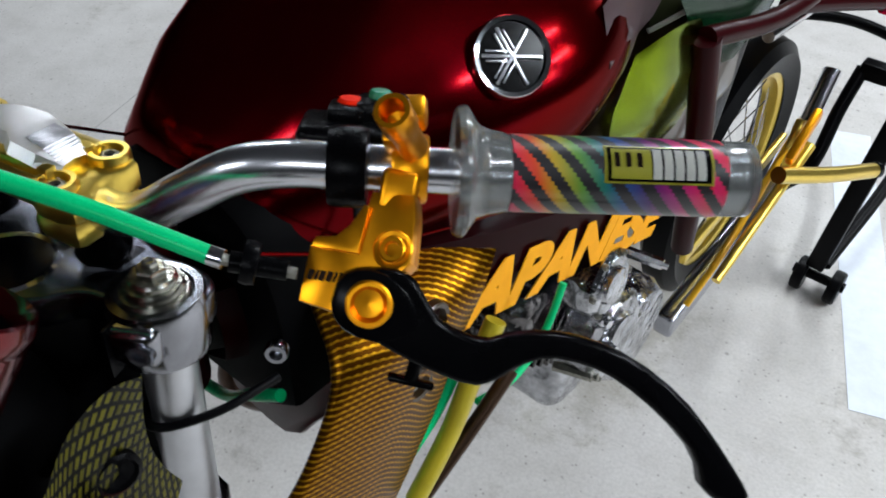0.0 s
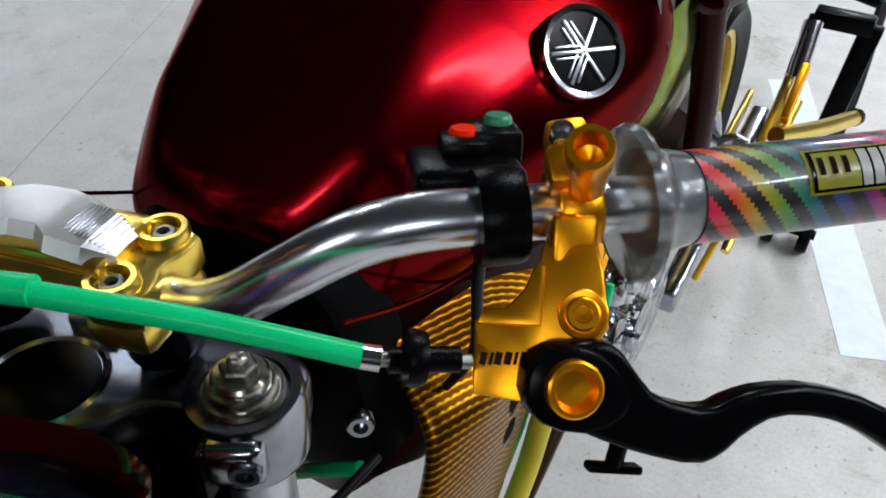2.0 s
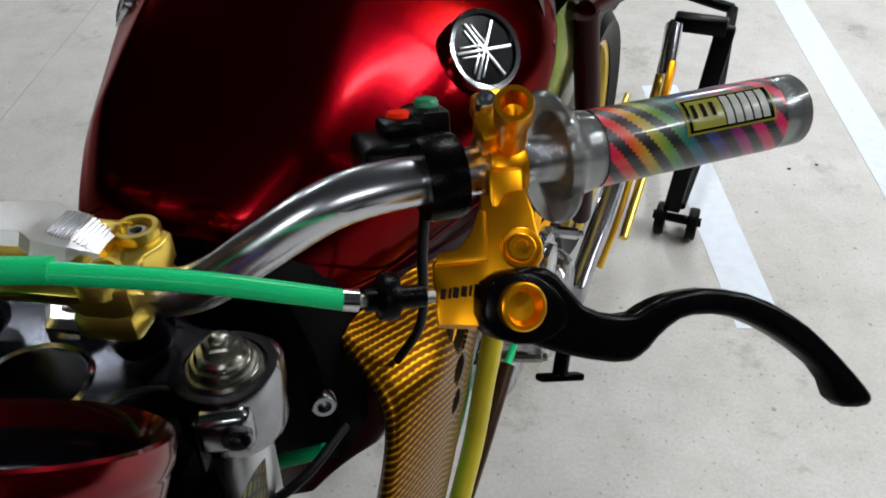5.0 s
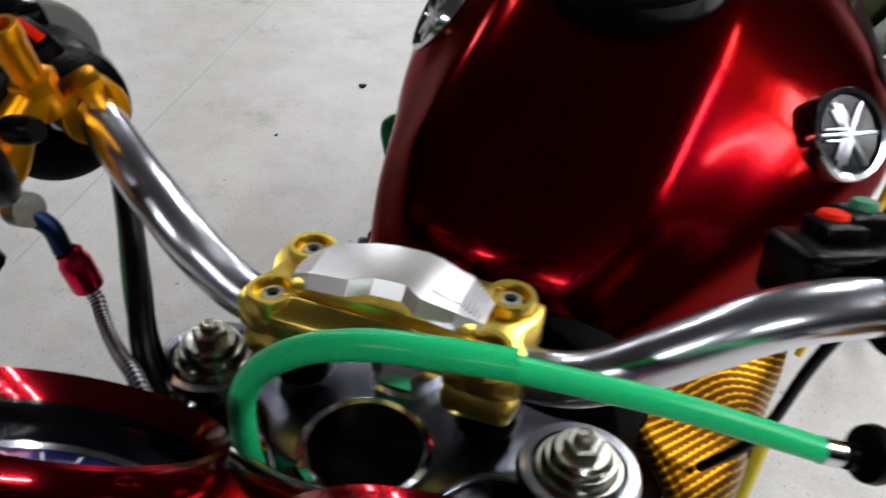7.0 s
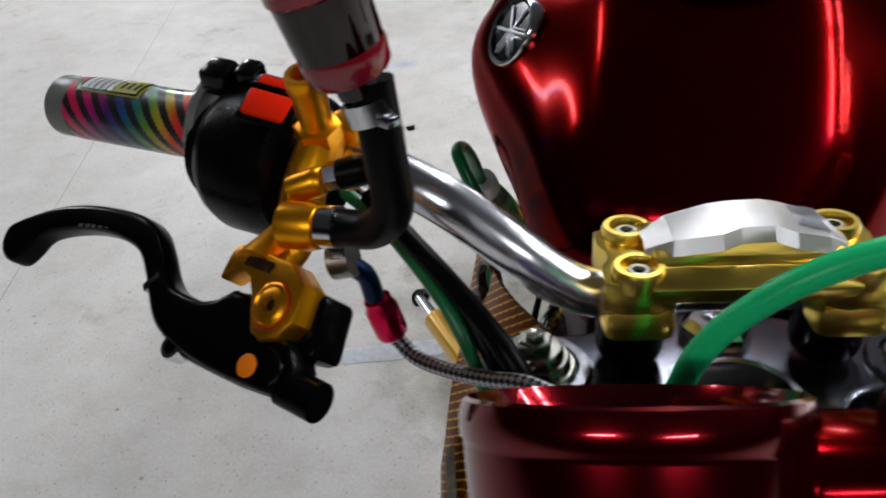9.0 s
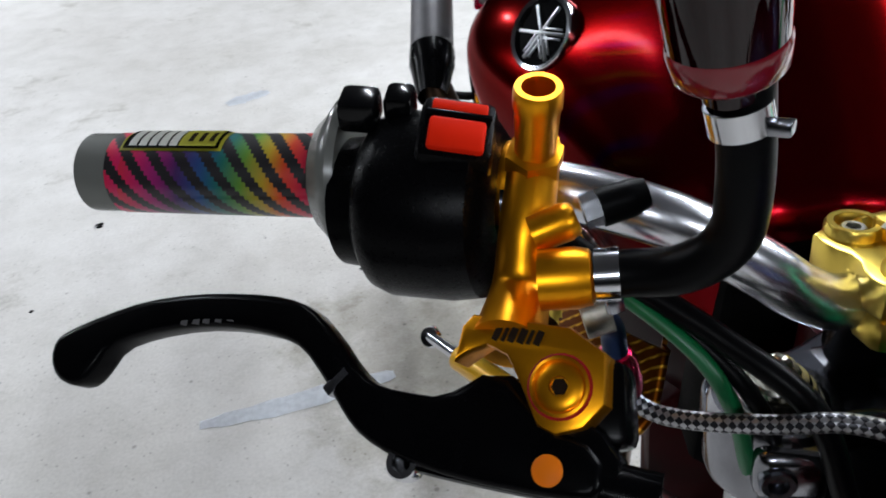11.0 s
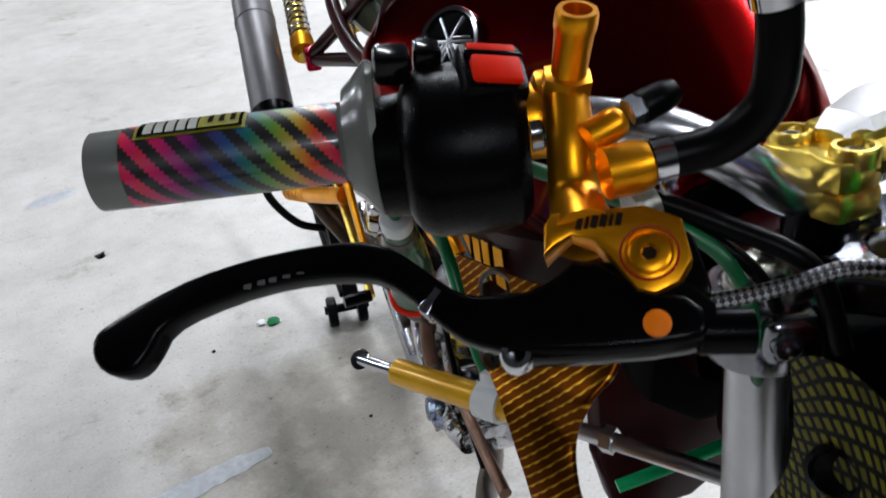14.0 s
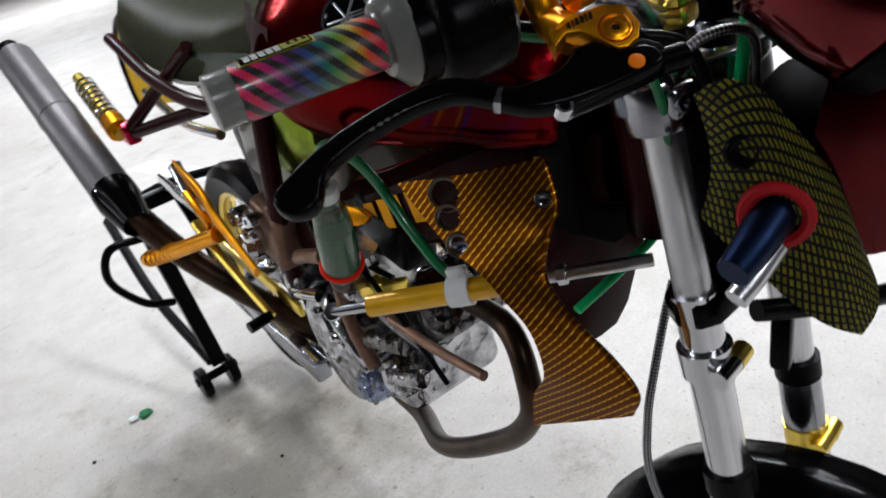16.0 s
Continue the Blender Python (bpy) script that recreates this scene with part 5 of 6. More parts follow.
# ---- gauge pods ----
def pod(x, y, z, r, tilt_x):
    m = axes((x, y, z), (tilt_x, 0.675, 0.738))
    inner = m @ Matrix.Translation((0, 0, 0.007))
    shell = part("gauge_pod", bm_lathe([(0.00001, -0.095), (r * 0.55, -0.093), (r * 0.80, -0.075), (r * 0.93, -0.045), (r * 0.985, -0.010), (r * 0.985, -0.0085), (r * 1.005, -0.007), (r * 1.01, -0.001), (r * 0.99, 0.004), (r * 0.96, 0.005), (r * 0.90, 0.0), (r * 0.84, -0.008), (r * 0.832, -0.012), (r * 0.832, -0.034)], m, 56), POD_RED, bike, "candy red round gauge pod")
    part("bezel", bm_lathe([(r * 0.830, -0.012), (r * 0.815, -0.014), (r * 0.80, -0.020), (r * 0.795, -0.030)], inner, 48, caps=False), BLACK_GLOSS, shell, "black inner bezel")
    part("dial", bm_lathe([(r * 0.80, -0.0295), (0.00001, -0.0295)], inner, 48), DIAL_BLUE, shell, "deep blue dial")
    part("dial_ring", bm_lathe([(r * 0.795, -0.0285), (r * 0.76, -0.027), (r * 0.72, -0.0288)], inner, 48, caps=False), CHROME, shell)
    for k in range(13):
        q = radians(-130 + k * 260 / 12)
        part("dial_tick", bm_box((0.0012, 0.006, 0.0004), inner @ pose(r * 0.60 * math.sin(q), r * 0.60 * math.cos(q), -0.029, 0, 0, -math.degrees(q)), 0), LABEL_WHITE, shell)
    part("dial_arc", bm_lathe([(r * 0.50, -0.0292), (r * 0.38, -0.0288)], inner, 48, caps=False), BLUE_ANO, shell, "blue ring")
    part("needle", bm_box((0.0022, r * 0.6, 0.001), inner @ pose(r * 0.2, r * 0.1, -0.0270, 0, 0, -60), 0.0003), LABEL_WHITE, shell)
    part("lens", bm_lathe([(r * 0.80, -0.0200), (r * 0.5, -0.0190), (0.00001, -0.0185), (0.00001, -0.0200), (r * 0.5, -0.0205), (r * 0.80, -0.0215)], inner, 48, caps=False), GLASS, shell, "clear lens").visible_shadow = False
    part("pod_band", bm_lathe([(r * 0.76, -0.078), (r * 0.84, -0.077), (r * 0.84, -0.083), (r * 0.72, -0.096), (r * 0.50, -0.100)], m, 48, caps=False), RUBBER, shell, "black rubber band round the back")
    return shell


pod(-0.043, -0.050, 1.108, 0.055, 0.0)
pod(0.095, -0.050, 1.105, 0.055, 0.0)
part("pod_bridge", bm_box((0.060, 0.050, 0.060), pose(0.026, -0.060, 1.070, -22, 0, 0), 0.016, 4), CANDY, bike, "candy red bridge between the pods")
part("bridge_trim", bm_tube([(-0.035, -0.002, 1.052), (0.0, -0.014, 1.058), (0.025, -0.017, 1.060), (0.055, -0.013, 1.058), (0.085, -0.002, 1.052)], 0.003, 10), ALU, bike, "bright edge trim")
rows = []
for a in range(13):
    q = radians(-90 + a * 15)
    rows.append([(0.025 + 0.10 * math.sin(q), -0.078 - 0.062 * math.cos(q), 1.046), (0.025 + 0.112 * math.sin(q), -0.070 - 0.082 * math.cos(q), 1.000), (0.025 + 0.115 * math.sin(q), -0.065 - 0.09 * math.cos(q), 0.96), (0.025 + 0.105 * math.sin(q), -0.065 - 0.08 * math.cos(q), 0.90)])
part("front_cowl", bm_grid(rows, 0.003), POD_RED, bike, "candy red front cowl below the pods", smooth=60)

# added filler: hides the floor behind and darkens the space inside the cowl
part("cowl_filler", bm_lathe([(0.00001, -0.10), (0.045, -0.085), (0.072, -0.045), (0.082, 0.0), (0.078, 0.03), (0.05, 0.045), (0.00001, 0.05)], axes((CX, -0.055, 0.935), (0, -0.55, 0.8)), 32), MATT_BLACK, bike, "black filler added inside the cowl", smooth=60)

# ---- woven side shrouds by the fork ----
def shroud(s):
    arc = [(0.131, 0.003), (0.133, -0.014), (0.132, -0.030), (0.130, -0.045), (0.127, -0.060), (0.122, -0.074), (0.114, -0.088), (0.102, -0.103)]
    tops = [1.030, 1.042, 1.042, 1.034, 1.014, 0.992, 0.964, 0.905]
    lows = [0.935, 0.918, 0.905, 0.888, 0.872, 0.858, 0.846, 0.836]
    rows = []
    for k in range(9):
        f = k / 8
        rows.append([(CX + s * x, y - 0.01 * math.sin(f * math.pi), lo + (hi - lo) * f) for (x, y), hi, lo in zip([(p.x, p.y) for p in glide([(a, b, 0) for a, b in arc], 3)],
                     [p.y for p in glide([(i, t, 0) for i, t in enumerate(tops)], 3)], [p.y for p in glide([(i, t, 0) for i, t in enumerate(lows)], 3)])])
    ob = part("side_shroud", bm_grid(rows, 0.004 * s), YELLOW_KEVLAR, bike, "yellow and black woven fibre side shroud", smooth=60)
    hole = (CX + s * 0.133, -0.030, 0.992)
    part("shroud_grommet", bm_lathe([(0.012, -0.004), (0.0125, 0.002), (0.010, 0.0035), (0.0085, 0.001), (0.00001, -0.001)], axes(hole, (s * 0.9, -0.35, 0.15)), 28), BLACK_PLASTIC, ob, "black round plug")
    ring = Vector((CX + s * 0.131, -0.052, 0.945))
    w = Vector((s * 0.92, -0.32, 0.1))
    part("red_ring", bm_lathe([(0.0165, -0.004), (0.0165, 0.004), (0.0200, 0.0065), (0.0245, 0.006), (0.0262, 0.002), (0.0262, -0.004)], axes(ring, w), 32, caps=False), RED_RUBBER, ob, "red rubber ring")
    tip = Vector((CX + s * 0.186, -0.043, 0.928))
    part("lamp_stub", bm_tube([tuple(ring - w * 0.01), tuple(ring + (tip - ring) * 0.5), tuple(tip)], [0.0165, 0.0145, 0.0118], 24), BLUE_ANO if s < 0 else BLACK_ANO, ob, "dark blue anodised stub")
    return ob


shroud(-1), shroud(1)
part("stub_sleeve", bm_tube([(-0.112, -0.054, 0.924), (-0.135, -0.047, 0.910), (-0.153, -0.041, 0.901)], 0.0088, 20), BRUSHED, bike, "chrome sleeve")
part("lamp_bracket", bm_tube([(-0.115, -0.040, 0.866), (-0.06, -0.075, 0.846), (0.02, -0.11, 0.82), (0.10, -0.10, 0.80)], 0.0085, 14), BLACK_PLASTIC, bike, "black lamp bracket bar")
part("bracket_lug", bm_box((0.022, 0.016, 0.045), pose(-0.079, -0.046, 0.815, 0, 12, 10), 0.004), BLACK_PLASTIC, bike, "black bracket lug")
part("front_brake_hose", bm_tube([(-0.030, 0.070, 0.815), (-0.048, 0.072, 0.785), (-0.072, 0.074, 0.740), (-0.092, 0.076, 0.69), (-0.104, 0.072, 0.63), (-0.098, 0.05, 0.55), (-0.08, 0.0, 0.42)], 0.0042, 12), BRAID, bike, "braided front brake hose")
part("rear_tie", bm_tube([(0.098, 0.036, 0.94), (0.118, 0.022, 0.938), (0.145, 0.05, 0.938), (0.16, 0.09, 0.936)], 0.003, 10), RUBBER, bike, "black wire")
part("green_overflow", bm_tube([body(-0.10, 0.056, 0.775), body(-0.04, 0.052, 0.79), body(0.02, 0.05, 0.808), body(0.06, 0.05, 0.842), body(0.095, 0.055, 0.866)], 0.0052, 14), GREEN, bike, "green breather tube")
part("loose_wire", bm_tube([(0.13, 0.06, 0.80), (0.165, 0.10, 0.77), (0.19, 0.12, 0.80), (0.17, 0.10, 0.84)], 0.0018, 8), RUBBER, bike, "thin loose wire")

# front wheel and mudguard
WC = Vector((CX, -0.045, 0.270))
whl = part("front_wheel", bm_lathe([(0.210, -0.022), (0.248, -0.030), (0.265, -0.018), (0.270, 0.0), (0.265, 0.018), (0.248, 0.030), (0.210, 0.022)], axes(WC, (1, 0, 0)), 64, caps=False), RUBBER, bike, "black tyre on a gold spoked rim")
part("rim", bm_lathe([(0.212, -0.020), (0.200, -0.016), (0.196, 0.0), (0.200, 0.016), (0.212, 0.020)], axes(WC, (1, 0, 0)), 64, caps=False), PALE_GOLD, whl, "gold rim")
part("hub", bm_lathe([(0.012, -0.07), (0.05, -0.045), (0.035, -0.02), (0.035, 0.02), (0.05, 0.045), (0.012, 0.07)], axes(WC, (1, 0, 0)), 32), ALU, whl)
for k in range(28):
    q = 2 * math.pi * k / 28
    sd = 1 if k % 2 else -1
    part("spoke", bm_tube([tuple(WC + Vector((sd * 0.04, 0.045 * math.cos(q + 0.5 * sd), 0.045 * math.sin(q + 0.5 * sd)))), tuple(WC + Vector((0, 0.200 * math.cos(q), 0.200 * math.sin(q))))], 0.0016, 6), CHROME, whl)
rows = []
for a in range(17):
    q = radians(15 + a * 9)
    rows.append([tuple(WC + Vector((xx, (0.295 - abs(xx) * 0.35) * math.cos(q), (0.295 - abs(xx) * 0.35) * math.sin(q)))) for xx in (-0.056, -0.048, -0.025, 0, 0.025, 0.048, 0.056)])
part("mudguard", bm_grid(rows, 0.003), BLACK_GLOSS, bike, "gloss black front mudguard", smooth=60)

# ---- woven gold leg fairings ----
def fairing(s):
    def P(u, v, z):
        if s > 0:
            return body(u, v, z)
        return body(-u, v, z)
    # levels from the top down, each from the rear edge over the outer side and round the front fold to the inner edge
    if s > 0:
        top = [(0.152, 0.238, 0.922), (0.113, 0.19, 0.928), (0.098, 0.12, 0.940), (0.098, 0.096, 0.942), (0.096, 0.098, 0.930)]
        q0 = [(0.154, 0.218, 0.893), (0.150, 0.160, 0.906), (0.149, 0.115, 0.914), (0.134, 0.080, 0.916), (0.124, 0.088, 0.906)]
        q1 = [(0.152, 0.198, 0.860), (0.156, 0.150, 0.868), (0.155, 0.105, 0.882), (0.146, 0.064, 0.890), (0.136, 0.074, 0.880)]
        q2 = [(0.151, 0.165, 0.792), (0.156, 0.11, 0.812), (0.156, 0.068, 0.828), (0.149, 0.026, 0.842), (0.139, 0.040, 0.833)]
        q3 = [(0.150, 0.118, 0.722), (0.156, 0.075, 0.745), (0.156, 0.030, 0.770), (0.150, -0.020, 0.806), (0.141, -0.008, 0.798)]
        q4 = [(0.148, 0.078, 0.672), (0.152, 0.040, 0.696), (0.152, -0.005, 0.728), (0.150, -0.046, 0.772), (0.138, -0.020, 0.752)]
        q5 = [(0.147, 0.010, 0.694), (0.150, -0.012, 0.706), (0.150, -0.036, 0.722), (0.149, -0.058, 0.746), (0.142, -0.046, 0.742)]
        levels = (top, q0, q1, q2, q3, q4, q5)
        holes = ((0.160, 0.900, 0.0150), (0.149, 0.872, 0.0128), (0.140, 0.845, 0.0112))
    else:
        shell = (
            [(0.176, 0.210, 0.916), (0.140, 0.126, 0.931), (0.101, 0.076, 0.939)],
            [(0.177, 0.176, 0.888), (0.144, 0.107, 0.902), (0.112, 0.055, 0.902)],
            [(0.177, 0.137, 0.861), (0.154, 0.088, 0.871), (0.134, 0.047, 0.880)],
            [(0.176, 0.097, 0.845), (0.160, 0.068, 0.848), (0.144, 0.047, 0.846)],
            [(0.174, 0.067, 0.822), (0.162, 0.041, 0.824), (0.151, 0.023, 0.824)],
            [(0.172, 0.040, 0.798), (0.163, 0.011, 0.803), (0.154, -0.008, 0.809)],
            [(0.168, 0.037, 0.749), (0.162, -0.008, 0.770), (0.155, -0.041, 0.791)],
            [(0.163, 0.066, 0.704), (0.160, -0.013, 0.735), (0.154, -0.062, 0.765)],
            [(0.161, 0.080, 0.652), (0.158, -0.010, 0.710), (0.152, -0.051, 0.735)])
        levels = [[*row, (row[2][0] - 0.003, row[2][1] + 0.004, row[2][2] - 0.001), (row[2][0] - 0.006, row[2][1] + 0.014, row[2][2] - 0.003)] for row in shell]
        holes = ((0.158, 0.906, 0.0160), (0.154, 0.877, 0.0132), (0.140, 0.850, 0.0110))
    cols = [glide([P(*p) for p in col], 20) for col in levels]
    rows = [glide([tuple(c[i]) for c in cols], 22) for i in range(len(cols[0]))]
    rows = [[tuple(p) for p in r] for r in rows]
    bores = []
    for v, z, r in holes:
        about = Vector(P(0.154 if s > 0 else 0.145, v, z))
        bores.append((Vector(min((p for row in rows for p in row), key=lambda p: (Vector(p) - about).length)), r))
    sheet = bm_grid(rows, 0.0)
    if s < 0:
        # the cloth lies straight over this side: along the panel and upwards
        layer = sheet.loops.layers.uv.verify()
        back = BODY.inverted()
        for fc in sheet.faces:
            for lp in fc.loops:
                q = back @ lp.vert.co
                lp[layer].uv = (0.81 * q.y - 0.58 * q.x, q.z)
    bmesh.ops.delete(sheet, geom=[fc for fc in sheet.faces if any((fc.calc_center_median() - c).length < r for c, r in bores)], context="FACES")
    bmesh.ops.solidify(sheet, geom=sheet.faces[:], thickness=0.003 * s)
    ob = part("leg_fairing", sheet, GOLD_CARBON if s > 0 else GOLD_DIAGONAL, bike, "gold woven carbon leg fairing with round holes", smooth=60)
    outward = BODY.to_3x3() @ (Vector((1, 0, 0.05)) if s > 0 else Vector((-0.80, -0.57, 0.15)))
    for spot, r in bores:
        part("hole_rim", bm_lathe([(r - 0.0012, -0.0045), (r - 0.0012, 0.0022), (r + 0.0018, 0.0030), (r + 0.0030, 0.0016), (r + 0.0030, -0.0045)], axes(spot, outward), 32, caps=False), SMOKE, ob, "dark hole rim")
    part("fairing_bolt", bolt(None, axes(body(0.099, 0.058, 0.92) if s > 0 else body(-0.116, 0.061, 0.909), BODY.to_3x3() @ Vector((s * 0.62, -0.75, 0.2))), 0.0085, 0.008), COLLAR, ob, "steel fixing bolt")
    if s > 0:
        part("edge_tube", bm_tube([P(0.160, 0.235, 0.845), P(0.160, 0.205, 0.797), P(0.160, 0.175, 0.745), P(0.158, 0.13, 0.69)], 0.0095, 14), TUBE_YELLOW, ob, "dull yellow tube along the edge")
        part("edge_rail", bm_tube([P(0.162, 0.265, 0.752), P(0.162, 0.201, 0.719), P(0.160, 0.13, 0.682)], 0.0075, 14), BROWN, ob, "brown rail along the edge")
        part("green_hose", bm_tube([P(0.150, 0.366, 0.785), P(0.152, 0.345, 0.747), P(0.152, 0.315, 0.716), P(0.152, 0.275, 0.712), P(0.150, 0.230, 0.728)], 0.0040, 12), GREEN, ob, "green hose")
        part("green_hose", bm_tube([P(0.138, 0.22, 0.81), P(0.142, 0.197, 0.784), P(0.142, 0.174, 0.758), P(0.142, 0.143, 0.738), P(0.138, 0.10, 0.70)], 0.0065, 12), GREEN, ob, "green hose")
    return ob


fairing(-1), fairing(1)

# ---- steering damper ----
A, C_ = Vector((-0.170, 0.412, 0.779)), Vector((-0.024, 0.092, 0.8295))
way = (C_ - A).normalized()
damper = part("steering_damper", bm_tube([tuple(A + way * 0.048), tuple(A + way * 0.215)], 0.0126, 24), YELLOW, bike, "yellow steering damper with chrome rods")
part("damper_rod", bm_tube([tuple(A), tuple(A + way * 0.06)], 0.006, 16), CHROME, damper, "chrome rod")
part("damper_rod", bm_tube([tuple(A + way * 0.21), tuple(C_)], 0.0068, 16), BRUSHED, damper, "chrome rod")
part("rod_nut", bm_tube([tuple(A + way * 0.262), tuple(A + way * 0.271)], 0.0105, 6), BRUSHED, damper)
part("ball_joint", bm_lathe([(0.004, -0.005), (0.0095, -0.004), (0.0110, 0), (0.0095, 0.004), (0.004, 0.005)], axes(A, (-0.6, -0.5, 0.6)), 24), CHROME, damper, "chrome ball joint")
part("damper_clamp", bm_lathe([(0.0128, -0.012), (0.0164, -0.012), (0.0164, 0.012), (0.0128, 0.012)], axes(A + way * 0.157, way), 28, caps=False), WHITE, damper, "white clamp")
part("clamp_ear", bm_box((0.010, 0.012, 0.022), axes(A + way * 0.157 + Vector((0.004, 0.004, 0.020)), way), 0.002), WHITE, damper)

# ---- engine, intake, exhaust ----
def e(u, v, z):
    return body(u, v, z)


eng = part("engine", bm_box((0.20, 0.24, 0.15), BODY @ pose(0, 0.62, 0.43, -8, 0, 0), 0.03, 4), FOIL, bike, "chromed single cylinder engine")
X_AXIS = BODY.to_3x3() @ Vector((1, 0, 0))
part("crankcase", bm_lathe([(0.080, -0.13), (0.092, -0.11), (0.092, 0.11), (0.080, 0.13)], axes(e(0, 0.67, 0.43), X_AXIS), 36), FOIL, eng)
cyl_way = BODY.to_3x3() @ Vector((0, -0.62, 0.42))
cyl_at = Vector(e(0, 0.52, 0.54))
for k in range(7):
    part("cylinder_fin", bm_box((0.17 - 0.004 * abs(k - 3), 0.12, 0.005), axes(cyl_at + cyl_way.normalized() * (0.018 * k - 0.05), cyl_way, X_AXIS), 0.0015, 1), DARK_CAST, eng)
part("cylinder", bm_lathe([(0.050, -0.07), (0.050, 0.08), (0.045, 0.10)], axes(cyl_at, cyl_way), 28), DARK_CAST, eng)
part("cylinder_head", bm_box((0.15, 0.11, 0.06), axes(cyl_at + cyl_way.normalized() * 0.10, cyl_way, X_AXIS), 0.015, 3), DARK_CAST, eng)
rnd = random.Random(4)


def cover(u, v, z, r, h, material, label="", tilt=0.1, screws=6):
    """A stepped round cover with screws on the flank of the engine."""
    sgn = 1 if u > 0 else -1
    m = axes(e(u, v, z), BODY.to_3x3() @ Vector((sgn, 0, tilt)))
    ob = part("side_cover_plate", bm_lathe([(r * 0.95, -0.05), (r, -0.004), (r * 0.96, h * 0.5), (r * 0.80, h * 0.75), (r * 0.72, h * 0.70), (r * 0.55, h * 0.72), (r * 0.50, h), (r * 0.20, h * 1.05), (0.00001, h * 1.0)], m, 30), material, eng, label)
    for k in range(screws):
        q = 2 * math.pi * k / screws + 0.3
        part("cover_screw", bolt(None, m @ pose(r * 0.88 * math.cos(q), r * 0.88 * math.sin(q), h * 0.55), 0.0045, 0.006), STEEL, eng)
    return ob


cover(0.112, 0.585, 0.50, 0.076, 0.030, FOIL, "bright chromed clutch cover")
cover(0.112, 0.535, 0.640, 0.050, 0.026, FOIL, "bright chromed side cover")
cover(0.105, 0.66, 0.42, 0.050, 0.024, FOIL)
cover(-0.112, 0.70, 0.49, 0.075, 0.028, FOIL, "bright chromed clutch cover")
cover(-0.125, 0.515, 0.650, 0.044, 0.028, FOIL, "bright chromed round cover", screws=5)
cover(-0.130, 0.548, 0.445, 0.034, 0.030, FOIL_BLUE, "blue tinted chrome pump cover", screws=5)
cover(-0.125, 0.46, 0.50, 0.036, 0.022, FOIL, screws=4)
cover(-0.118, 0.80, 0.56, 0.040, 0.020, FOIL, screws=4)
for v0, z0, v1, z1, r, material in ((0.53, 0.66, 0.49, 0.52, 0.012, COPPER), (0.60, 0.60, 0.50, 0.52, 0.014, FOIL), (0.47, 0.58, 0.36, 0.62, 0.016, DARK_CAST), (0.44, 0.52, 0.34, 0.57, 0.014, FOIL),
                                    (0.74, 0.56, 0.62, 0.60, 0.011, CHROME), (0.42, 0.66, 0.30, 0.645, 0.010, DARK_CAST), (0.66, 0.66, 0.55, 0.70, 0.013, COPPER)):
    part("engine_stay", bm_tube([e(-0.145, v0, z0), e(-0.155, (v0 + v1) / 2, (z0 + z1) / 2 + 0.006), e(-0.148, v1, z1)], [r, r * 0.85, r], 12), material, eng)
for k in range(14):
    sgn = -1 if k < 10 else 1
    v, z = rnd.uniform(0.50, 0.68), rnd.uniform(0.47, 0.60)
    m = axes(e(sgn * (0.128 + 0.010 * rnd.random()), v, z), BODY.to_3x3() @ Vector((sgn, rnd.uniform(-0.3, 0.3), rnd.uniform(-0.1, 0.4))))
    part("case_stud", bm_lathe([(0.009, -0.05), (0.009, 0.008), (0.006, 0.010), (0.006, 0.016), (0.00001, 0.017)], m, 8), rnd.choice((CHROME, STEEL, CHROME, ALU)), eng)
part("side_rod", bm_tube([e(-0.160, 0.36, 0.672), e(-0.160, 0.26, 0.668), e(-0.158, 0.165, 0.672)], 0.0065, 12), COPPER, eng, "brown heat stained rod")
part("starter_cable", bm_tube([e(-0.150, 0.44, 0.74), e(-0.158, 0.36, 0.70), e(-0.158, 0.30, 0.655), e(-0.150, 0.27, 0.60)], 0.004, 10), RUBBER, eng)
part("brown_case", bm_box((0.05, 0.10, 0.12), BODY @ pose(-0.125, 0.78, 0.665, 18, 0, 0), 0.014, 3), COPPER, eng, "brown tinted case")
part("air_box", bm_box((0.17, 0.40, 0.21), BODY @ pose(0, 0.74, 0.79, 10, 0, 0), 0.03, 4), SMOKE, bike, "dark brown air box under the seat")
part("inner_guard", bm_box((0.13, 0.16, 0.34), BODY @ pose(0, 0.93, 0.66, -12, 0, 0), 0.03, 4), BLACK_PLASTIC, bike, "black inner mudguard")
part("gold_bracket", bm_plate(rounded([(-42, -10), (40, -14), (48, 4), (20, 14), (-30, 12)]), axes(e(-0.135, 0.445, 0.795), BODY.to_3x3() @ Vector((-0.9, -0.3, 0.3)), BODY.to_3x3() @ Vector((0, 1, 0))), -0.005, 0.005, 0.0015), GOLD, eng, "gold anodised engine bracket")
part("black_box", bm_box((0.06, 0.12, 0.08), BODY @ pose(-0.085, 0.42, 0.76, 12, 0, 0), 0.012, 3), BLACK_PLASTIC, eng)
for sgn in (-1,):
    part("engine_wire", bm_tube([e(sgn * 0.13, 0.62, 0.76), e(sgn * 0.145, 0.54, 0.71), e(sgn * 0.14, 0.47, 0.72), e(sgn * 0.12, 0.40, 0.70)], 0.0045, 10), RUBBER, eng)

